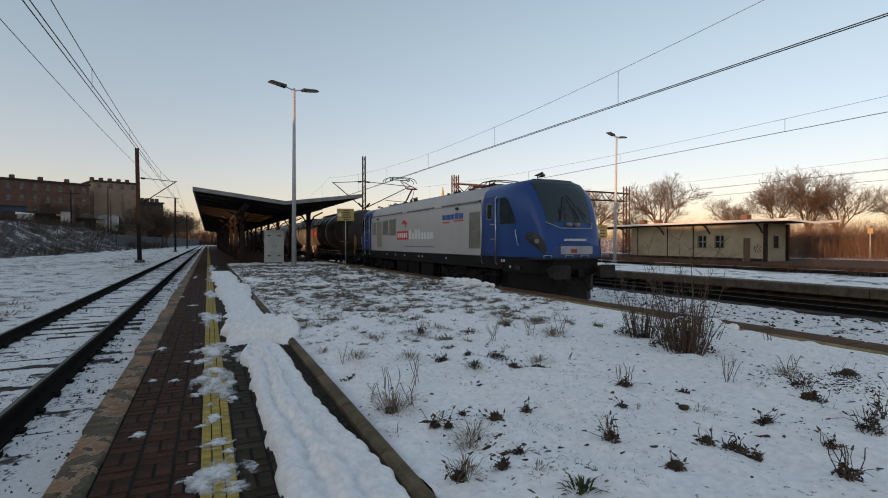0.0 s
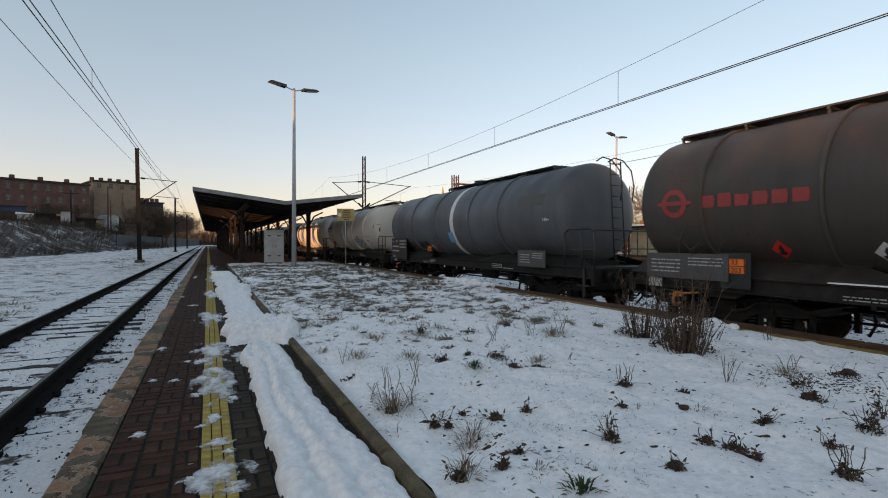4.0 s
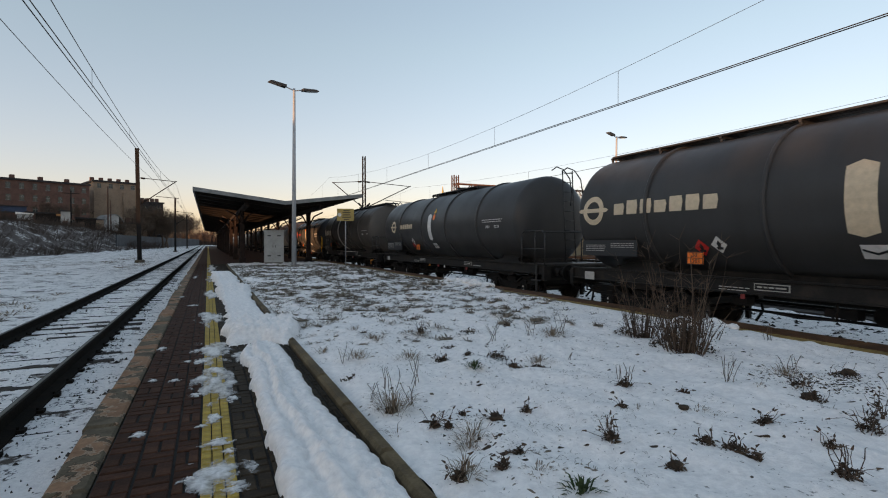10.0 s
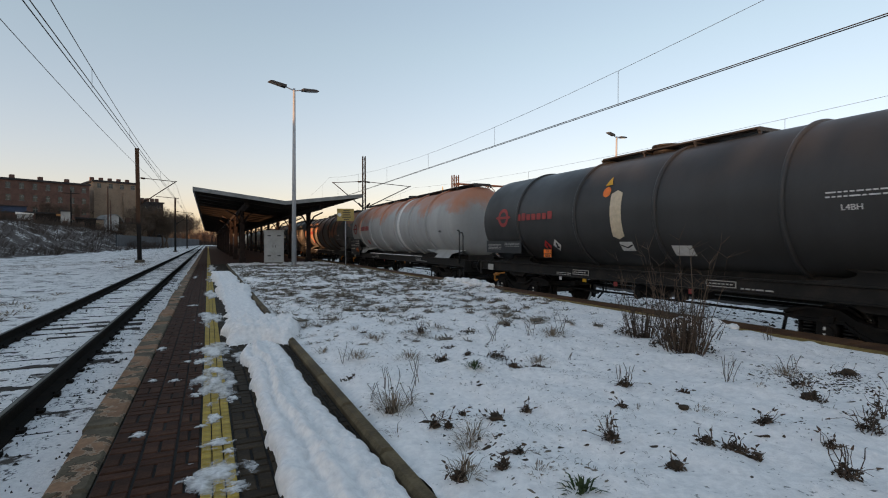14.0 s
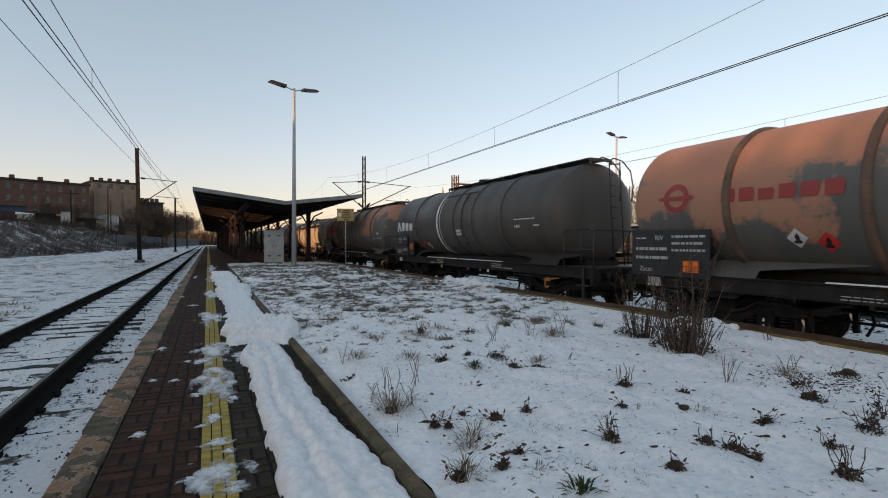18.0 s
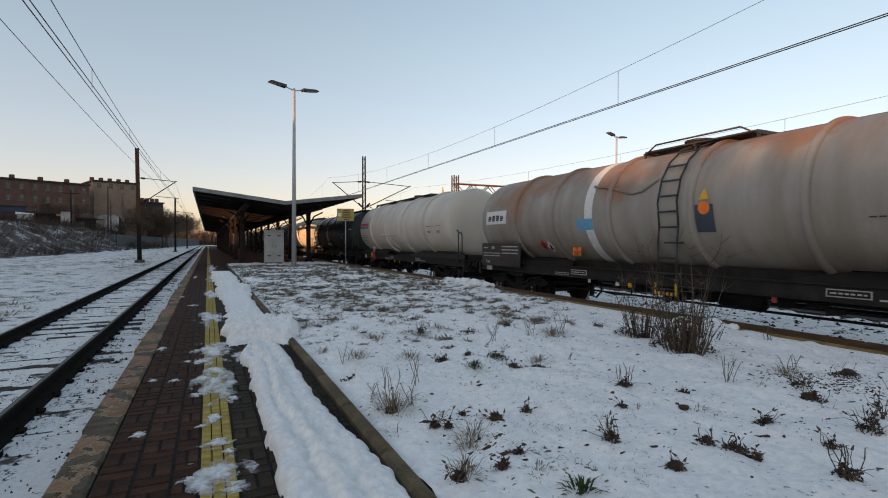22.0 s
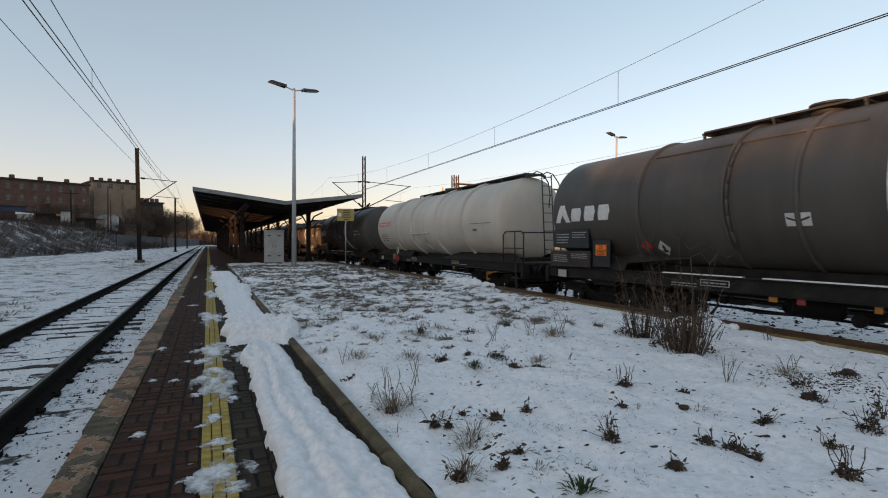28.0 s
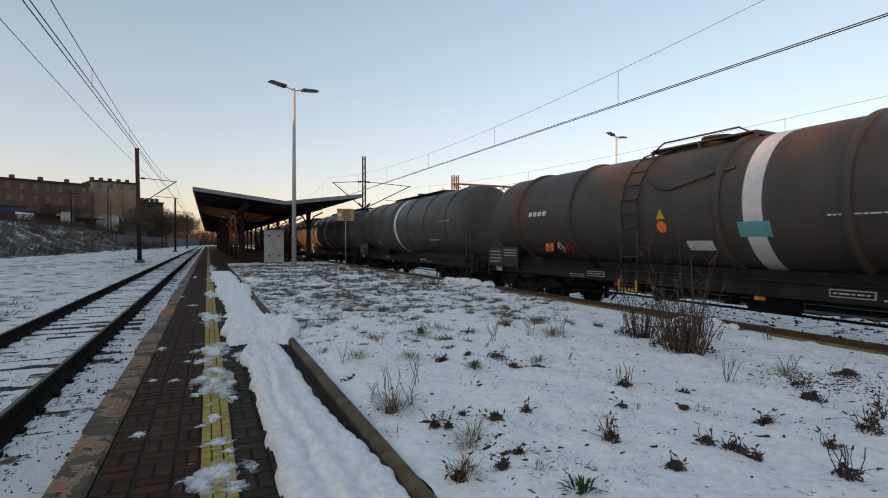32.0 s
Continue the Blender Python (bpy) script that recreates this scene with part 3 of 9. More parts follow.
def diamond(parent, y, z, size, mat_, x=None, name="hazard_diamond", label=""):
    """A square plate on its point, with a dark mark."""
    if x is None:
        d = part(name, side_patch(y + size, y - size, z - size, z + size, 0.016, [(0, 0.5), (0.5, 1), (1, 0.5), (0.5, 0)], 8), mat_, parent, label)
        sg = size * 0.55
        part("symbol", side_patch(y + sg, y - sg, z - sg, z + sg, 0.021, [(0.2, 0.0), (0.1, 0.22), (0.35, 0.3), (0.3, 0.62), (0.55, 1.0), (0.75, 0.6), (0.68, 0.3), (0.9, 0.22), (0.8, 0.0)]), M_BLACK, d)
        return d
    s = Shape()
    xx = x
    s.prism_x([(y, z - size), (y - size, z), (y, z + size), (y + size, z)], xx - 0.006, xx + 0.006)
    d = part(name, s, mat_, parent, label)
    part("border", Shape().path([(xx - 0.008, y + size * 0.82 * u, z + size * 0.82 * v) for u, v in ((0, -1), (-1, 0), (0, 1), (1, 0), (0, -1))], size * 0.03, 4), M_BLACK, d)
    flame = [(-0.14, -0.4), (-0.34, -0.12), (-0.18, 0.0), (-0.24, 0.2), (0.02, 0.48), (0.06, 0.22), (0.26, 0.12), (0.3, -0.16), (0.12, -0.4)]
    s = Shape().prism_x([(y + size * u, z + size * v) for u, v in flame], xx - 0.012, xx - 0.007)
    part("symbol", s, M_BLACK if mat_ is not M_BLACK else M_WHITE, d)
    return d


def hazard_board(parent, y, z, w=0.4, h=0.3, x=-1.36, text=True):
    """The orange number plate with a black line across."""
    s = Shape().box((x, y, z), (0.016, w, h))
    b = part("orange_plate", s, M_ORANGE, parent, "bright orange hazard number plate")
    s = Shape()
    for dz in (-h / 2 + 0.008, 0, h / 2 - 0.008):
        s.box((x - 0.011, y, z + dz), (0.004, w, 0.014))
    for dy in (-w / 2 + 0.008, w / 2 - 0.008):
        s.box((x - 0.011, y + dy, z), (0.004, 0.014, h))
    part("border", s, M_BLACK, b)
    if text:
        text_part("33", h * 0.46, (x - 0.012, y, z + h * 0.245), M_BLACK, b)
        text_part("1203", h * 0.46, (x - 0.012, y, z - h * 0.255), M_BLACK, b)
    return b


M_CRADLE = worn("cradle_brown", (0.046, 0.037, 0.030), (0.027, 0.022, 0.019), (0.072, 0.056, 0.044), 2.5, 0.7)
M_CRADLE.node_tree.nodes["Principled BSDF"].inputs["Specular IOR Level"].default_value = 0.25
M_BROWNBOARD = worn("brown_board", (0.062, 0.050, 0.042), (0.042, 0.034, 0.029), (0.08, 0.064, 0.053), 2, 0.6)
P_BROWN = tank_paint("brown_tank_paint", (0.080, 0.068, 0.058), (0.048, 0.040, 0.035), 0.6, (0.105, 0.068, 0.048), 0.45, -0.10)
M_RIBRUST = worn("rusty_ribs", (0.15, 0.10, 0.075), (0.085, 0.06, 0.048), (0.26, 0.15, 0.10), 1.5, 0.6)
P_BLUEGREY = tank_paint("blue_grey_tank_paint", (0.115, 0.125, 0.135), (0.06, 0.058, 0.055), 0.6, rough=0.4)
P_WHITE = tank_paint("white_tank_paint", (0.60, 0.55, 0.475), (0.34, 0.30, 0.25), 0.4, rough=0.42)
P_BLACK = tank_paint("black_tank_paint", (0.052, 0.051, 0.050), (0.032, 0.030, 0.028), 0.5, rough=0.36)
P_DARK = tank_paint("dark_grey_tank_paint", (0.098, 0.087, 0.076), (0.058, 0.050, 0.043), 0.6, rough=0.42)
P_RUST = tank_paint("flaking_tank_paint", (0.150, 0.141, 0.128), (0.092, 0.085, 0.077), 0.6, (0.42, 0.21, 0.135), 0.55, 0.015, 0.16, 0.08, 0.3)
P_RUSTTOP = tank_paint("grey_orange_tank_paint", (0.40, 0.41, 0.40), (0.22, 0.21, 0.20), 0.5, (0.48, 0.22, 0.14), 0.45, -0.13, 0.3)
P_GREYDIRT = tank_paint("dirty_grey_tank_paint", (0.37, 0.34, 0.30), (0.21, 0.17, 0.135), 0.75, (0.32, 0.17, 0.105), 0.5, -0.115, 0.2)
P_GREEN = tank_paint("green_black_tank_paint", (0.046, 0.055, 0.055), (0.031, 0.034, 0.033), 0.4, rough=0.34)
P_RYKO = tank_paint("red_brown_tank_paint", (0.082, 0.068, 0.058), (0.050, 0.042, 0.036), 0.6, (0.125, 0.066, 0.044), 0.48, -0.09, 0.1)


def wagon_underparts(w, L, rng, snowy):
    """Frame, bogies, buffers and brake gear shared by all tank wagons."""
    hl = L / 2
    for d in (-1, 1):
        prof = [(1.30, 1.285), (1.30, 1.262), (1.245, 1.252), (1.245, 1.022), (1.30, 1.012), (1.30, 0.99), (1.19, 0.99), (1.19, 1.285)]
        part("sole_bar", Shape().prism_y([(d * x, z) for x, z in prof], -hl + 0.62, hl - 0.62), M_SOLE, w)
    # wide upper block is added to darken the see-through gap below the tank
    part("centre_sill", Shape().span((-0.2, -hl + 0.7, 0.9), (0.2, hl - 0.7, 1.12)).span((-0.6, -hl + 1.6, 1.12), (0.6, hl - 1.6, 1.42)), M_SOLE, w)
    for k in range(7):
        cm = part("cross_member", shared("cross_member", lambda: Shape().span((-1.19, -0.06, 1.0), (1.19, 0.06, 1.14)).mesh("cross_member", M_SOLE)), None, w)
        cm.location = (0, -hl + 2 + (L - 4) * k / 6, 0)
    for d in (-1, 1):
        part("headstock", Shape().span((-1.3, d * (hl - 0.7), 0.82), (1.3, d * (hl - 0.58), 1.24)), M_SOLE, w)
        for sx in (-0.875, 0.875):
            b = part("buffer", shared("buffer%d" % d, lambda: make_buffer(d < 0)), None, w)
            b.location = (sx, d * (hl - 0.6), 1.06)
        s = Shape().box((0, d * (hl - 0.45), 1.02), (0.12, 0.5, 0.16)).rod((0, d * (hl - 0.3), 1.0), (0, d * hl, 0.95), 0.05, 8)
        part("coupling", s, M_UNDER, w)
        part("brake_hose", Shape().path([(0.3, d * (hl - 0.6), 0.85), (0.32, d * (hl - 0.5), 0.66), (0.32, d * (hl - 0.36), 0.54), (0.28, d * (hl - 0.14), 0.52), (0.2, d * hl, 0.72)], 0.03, 6), M_UNDER, w)
        part("brake_hose", Shape().path([(-0.3, d * (hl - 0.6), 0.85), (-0.34, d * (hl - 0.5), 0.7), (-0.34, d * (hl - 0.34), 0.59), (-0.28, d * (hl - 0.12), 0.57), (-0.2, d * hl, 0.75)], 0.025, 6), M_UNDER, w)
        bog = part("bogie", shared("bogie", make_bogie), None, w)
        bog.location = (0, d * (hl - 2.75), 0)
        for k in (-0.9, 0.9):
            for q in (0.54, 0.43):
                mk = part("axle_box_mark", shared("axle_box_mark", lambda: Shape().box((0, 0, 0), (0.006, 0.035, 0.055)).mesh("axle_box_mark", M_WHITE)), None, bog)
                mk.location = (-1.165, k, q)
            ws = part("wheelset", shared("wheelset", make_wheelset), None, bog)
            ws.location = (0, k, 0.46)
            WHEELS.append((ws, (0, k, 0.46), 0.46))
    # saddles between frame and tank
    for d in (-1, 1):
        y = d * (hl - 2.8)
        s = Shape()
        for sx in (-1, 1):
            s.prism_x([(y - 0.75, 1.19), (y + 0.75, 1.19), (y + 0.62, 1.28), (y + 0.45, 1.5), (y - 0.45, 1.5), (y - 0.62, 1.28)], sx * 0.92 - 0.02, sx * 0.92 + 0.02)
        s.span((-0.88, y - 0.5, 1.18), (0.88, y + 0.5, 1.4))
        part("saddle", s, M_SOLE, w)
    # brake gear
    y0 = rng.uniform(-1.6, 1.6)
    s = Shape().lathe_y([(y0 - 0.5, 0.01), (y0 - 0.48, 0.1), (y0 - 0.42, 0.15), (y0 + 0.42, 0.15), (y0 + 0.48, 0.1), (y0 + 0.5, 0.01)], 16, -0.6, 0.76)
    part("air_reservoir", s, M_UNDER, w)
    s = Shape()
    for k in range(5):
        y = rng.uniform(-hl + 4.6, hl - 4.6)
        s.box((-0.95, y, rng.uniform(0.78, 0.9)), (0.25, rng.uniform(0.12, 0.36), rng.uniform(0.1, 0.24)))
    s.rod((-0.6, -hl + 2.6, 0.62), (-0.6, hl - 2.6, 0.62), 0.028, 6)
    s.rod((0.35, -hl + 2.4, 0.7), (0.35, hl - 2.4, 0.7), 0.035, 6)
    part("brake_gear", s, M_UNDER, w)
    s = Shape()
    yv = rng.uniform(-0.8, 0.8)
    s.rod((0, yv, 1.35), (0, yv, 0.75), 0.13, 12).rod((-1.1, yv, 0.72), (0.3, yv, 0.72), 0.08, 10)
    s.disc_x((-1.12, yv, 0.72), 0.11, 14, 0.05)
    part("outlet_valve", s, M_UNDER, w)
    for k in range(4):
        y = rng.uniform(-2.6, 2.6)
        part("brake_plate", Shape().box((-1.262, y, 0.94), (0.012, rng.uniform(0.08, 0.16), rng.uniform(0.07, 0.13))), rng.choice((M_WHITE, M_HANDLE, M_REDF, M_YELLOW)), w, "small painted brake plate")
    s = Shape().path([(-1.22, yv + 0.9, 1.0), (-1.24, yv + 0.9, 0.7), (-1.2, yv + 1.5, 0.66), (-1.0, yv + 2.2, 0.68)], 0.02, 6)
    part("brake_lever", s, M_UNDER, w)
    if snowy:
        y = hl - 4.7
        while y > -hl + 5.2:
            e = max(-hl + 5.0, y - rng.uniform(1.2, 3.6))
            part("snow_strip", Shape().bevelled((-1.298, e, 1.2855), (-1.215, y, 1.30 + rng.uniform(0.004, 0.016)), 0.008), M_SNOW_HEAP, w, "thin line of snow on the frame")
            y = e - rng.uniform(0.06, 0.5)
    # sole bar markings
    bars_part(hl - 4.9, hl - 5.5, 1.02, 1.12, 2, M_FADED, w, -1.25, rng.random())
    bars_part(-hl + 5.0, -hl + 4.4, 1.04, 1.12, 1, M_FADED, w, -1.25, rng.random())
    part("label_plate", Shape().box((-1.31, hl - 1.35, 1.09), (0.012, 0.34, 0.2)), M_FADED, w, "white label plate")
    for y in (hl - 5.9, -hl + 5.4):
        fr = part("marking_frame", Shape().box((-1.25, y, 1.14), (0.008, 0.62, 0.13)), M_FADED, w, "white-edged marking on the frame")
        part("marking_field", Shape().box((-1.256, y, 1.14), (0.006, 0.58, 0.095)), M_SOLE, fr)
        bars_part(y + 0.25, y - 0.25, 1.10, 1.18, 1, M_FADED, fr, -1.261, rng.random())


def cradle(w, d, y_end, spare, y_bolster, style, mat_):
    """The sheet that ties the shell to the frame at one end, on both sides; u runs inward from the shell's end."""
    zt = TZ - (1.24 if style == "sheet" else 1.17)
    if style == "sheet":
        poly = [(-spare, 0.0), (-spare, 0.14), (-0.1, 0.8), (0.25, 1.0), (4.2, 1.0), (4.75, 0.45), (5.0, 0.0)]
    elif style == "fin":
        m = abs(y_end - y_bolster)
        poly = [(m - 0.7, 0.0), (m - 0.6, 0.5), (m - 1.5, 0.93), (m - 1.5, 1.0), (m + 2.3, 1.0), (m + 2.3, 0.92), (m + 0.7, 0.45), (m + 0.75, 0.0)]
    else:
        m = abs(y_end - y_bolster)
        poly = [(m + q, v) for q, v in ((-1.3, 0.0), (-1.25, 0.06), (-0.9, 0.14), (-0.62, 0.3), (-0.48, 0.55), (-0.5, 0.78), (-0.7, 1.0), (0.7, 1.0), (0.5, 0.78), (0.48, 0.55), (0.62, 0.3), (0.9, 0.14), (1.25, 0.06), (1.3, 0.0))]
    for sx in (-1, 1):
        s = Shape()
        n = len(poly)
        xt = -at_side(zt) + 0.004
        vs = [(sx * (1.26 + (xt - 1.26) * v - o), y_end - d * u, 1.286 + (zt - 1.286) * v) for o in (0.0, 0.03) for u, v in poly]
        s.add(vs, [tuple(range(n)), tuple(range(2 * n - 1, n - 1, -1))] + [(i, (i + 1) % n, n + (i + 1) % n, n + i) for i in range(n)])
        part("cradle_sheet", s, mat_, w, "sheet cradle that carries the shell on its frame")
        if style == "sheet":
            part("lip", Shape().path([(sx * (xt + 0.006), y_end - d * 0.2, zt), (sx * (xt + 0.006), y_end - d * 4.3, zt)], 0.014, 5), mat_, w)
    for sx in (-1, 1):
        part("gusset", Shape().prism_x([(y_bolster - 0.3, 0.86), (y_bolster + 0.3, 0.86), (y_bolster + 0.5, 0.99), (y_bolster - 0.5, 0.99)], sx * 1.12 - 0.06, sx * 1.12 + 0.06), M_SOLE, w)


def walkway(w, y0, y1, x=0.0, rail=False):
    z = TZ + TR + 0.07
    s = Shape()
    for k in range(4):
        s.span((x - 0.4 + 0.2 * k, y0, z), (x - 0.23 + 0.2 * k, y1, z + 0.035))
    n = max(2, int((y1 - y0) / 1.4))
    for k in range(n + 1):
        y = y0 + (y1 - y0) * k / n
        s.box((x, y, z - 0.03), (0.86, 0.05, 0.05))
        s.box((x - 0.38, y, z - 0.08), (0.04, 0.05, 0.12)).box((x + 0.38, y, z - 0.08), (0.04, 0.05, 0.12))
    p = part("walkway", s, M_DARKMETAL, w, "dark grating walkway on top")
    if rail:
        s = Shape()
        for k in (0, 1):
            s.path([(x - 0.42 + 0.84 * k, y0 + 0.1, z), (x - 0.42 + 0.84 * k, y0 + 0.35, z + 0.15), (x - 0.42 + 0.84 * k, y1 - 0.35, z + 0.15), (x - 0.42 + 0.84 * k, y1 - 0.1, z)], 0.02, 6)
        part("folding_rail", s, M_DARKMETAL, p)


def end_ladder(w, L, inset):
    """Platform, railings and ladder at the front end."""
    hl = L / 2
    yt = -hl + inset - 0.1
    part("end_platform", Shape().span((-1.25, -hl + 0.62, 1.25), (1.25, yt + 0.35, 1.29)), M_DARKMETAL, w)
    for z in (0.42, 0.78):
        part("step", Shape().bevelled((-1.34, -hl + 0.75, z), (-1.06, -hl + 1.2, z + 0.035), 0.008), M_DARKMETAL, w)
    part("step_hanger", Shape().span((-1.30, -hl + 0.94, 0.42), (-1.26, -hl + 1.02, 1.25)), M_DARKMETAL, w)
    lad = part("ladder", make_ladder(3.0), M_DARKMETAL, w)
    part("ladder_rail", Shape().rod((0.2, 0, 0), (0.2, 0, 3.0), 0.022, 6), M_DARKMETAL, lad)
    lad.matrix_basis = pose(0.3, yt - 0.22, 1.28, -4, 0, 0)
    for k in range(10):
        rg = part("rung", shared("rung", lambda: Shape().rod((-0.2, 0, 0), (0.2, 0, 0), 0.014, 6).mesh("rung", M_DARKMETAL)), None, lad)
        rg.location = (0, 0, 0.12 + 2.8 * k / 9)
    for sx in (0.08, 0.52):
        part("ladder_hoop", Shape().path([(sx, yt - 0.44, 3.1), (sx, yt - 0.5, 3.5), (sx, yt - 0.4, 3.95), (sx, yt - 0.1, 4.28), (sx, yt + 0.25, 4.42), (sx, yt + 0.5, 4.34)], 0.02, 6), M_DARKMETAL, w)
    for sx in (-1.22, 1.22):
        s = Shape()
        s.path([(sx, -hl + 0.66, 1.27), (sx, -hl + 0.66, 2.22), (sx, -hl + 0.8, 2.3), (sx, yt + 0.2, 2.3), (sx, yt + 0.35, 2.2), (sx, yt + 0.35, 1.27)], 0.024, 6)
        s.rod((sx, -hl + 0.66, 1.75), (sx, yt + 0.35, 1.75), 0.018, 6)
        s.rod((sx, (-hl + yt) / 2 + 0.4, 1.27), (sx, (-hl + yt) / 2 + 0.4, 2.3), 0.02, 6)
        part("railing", s, M_DARKMETAL, w)
    part("end_rail", Shape().rod((-1.22, -hl + 0.66, 2.26), (1.22, -hl + 0.66, 2.26), 0.022, 6), M_DARKMETAL, w)


def end_handrail(w, L, mat_, y):
    """The bent grab rail beside the shunter's step."""
    s = Shape()
    s.path([(-1.3, y, 1.1), (-1.3, y, 2.35), (-1.3, y + 0.06, 2.42), (-1.3, y + 0.16, 2.42)], 0.026, 8)
    s.path([(-1.3, y - 0.3, 2.2), (-1.3, y - 0.3, 1.55), (-1.3, y - 0.24, 1.48), (-1.3, y, 1.48)], 0.026, 8)
    s.path([(-1.3, y - 0.3, 2.2), (-1.3, y - 0.22, 2.32), (-1.3, y, 2.32)], 0.026, 8)
    part("grab_rail", s, mat_, w, "bent tubular grab rail")
    part("step", Shape().span((-1.32, y - 0.35, 0.42), (-1.05, y, 0.45)).span((-1.3, y - 0.35, 0.45), (-1.27, y - 0.32, 0.9)).span((-1.3, y - 0.03, 0.45), (-1.27, y, 0.9)), M_DARKMETAL, w)


def brand_word(w, yr, a0, a1, z0, z1, mat_, blocks, slant=0.0, seed=1, inner=None):
    """A maker's mark as a row of plain blocks in its colour."""
    rr = random.Random(seed)
    n = blocks
    step = (a1 - a0) / n
    for k in range(n):
        b0, b1 = a0 + step * k, a0 + step * (k + 0.82)
        top = rr.choice((0.82, 1.0, 0.9))
        s = side_patch(yr - b0, yr - b1, z0, z1, 0.012, [(0.0, 0.0), (0.0, 0.35), (0.0 + slant, top), (0.9, top), (1.0, 0.55), (0.9 - slant, 0.0)])
        part("mark", s, mat_, w)
        if inner:
            m0, m1, h = b0 + 0.14 * (b1 - b0), b1 - 0.14 * (b1 - b0), z1 - z0
            part("mark", side_patch(yr - m0, yr - m1, z0 + 0.12 * h, z1 - 0.16 * h, 0.016, [(0.0, 0.0), (0.0 + slant, top), (0.9, top), (1.0, 0.55), (0.9 - slant, 0.0)]), inner, w)


def ring_mark(w, yr, a, z, r, mat_):
    s = Shape()
    n = 28
    vs = []
    for q in (r * 0.62, r):
        for i in range(n):
            t = 2 * math.pi * i / n
            zz = z + q * math.cos(t)
            vs.append((at_side(zz, 0.012), yr - a + q * math.sin(t), zz))
    s.add(vs, [(i, (i + 1) % n, n + (i + 1) % n, n + i) for i in range(n)])
    part("ring_mark", s, mat_, w)
    s = side_patch(yr - a + r * 1.45, yr - a - r * 1.45, z - r * 0.14, z + r * 0.14, 0.016, [(0, 0.5), (0.08, 1), (0.92, 1), (1, 0.5), (0.92, 0), (0.08, 0)])
    part("arrow_mark", s, mat_, w)


WHEELS, VEHICLES = [], []


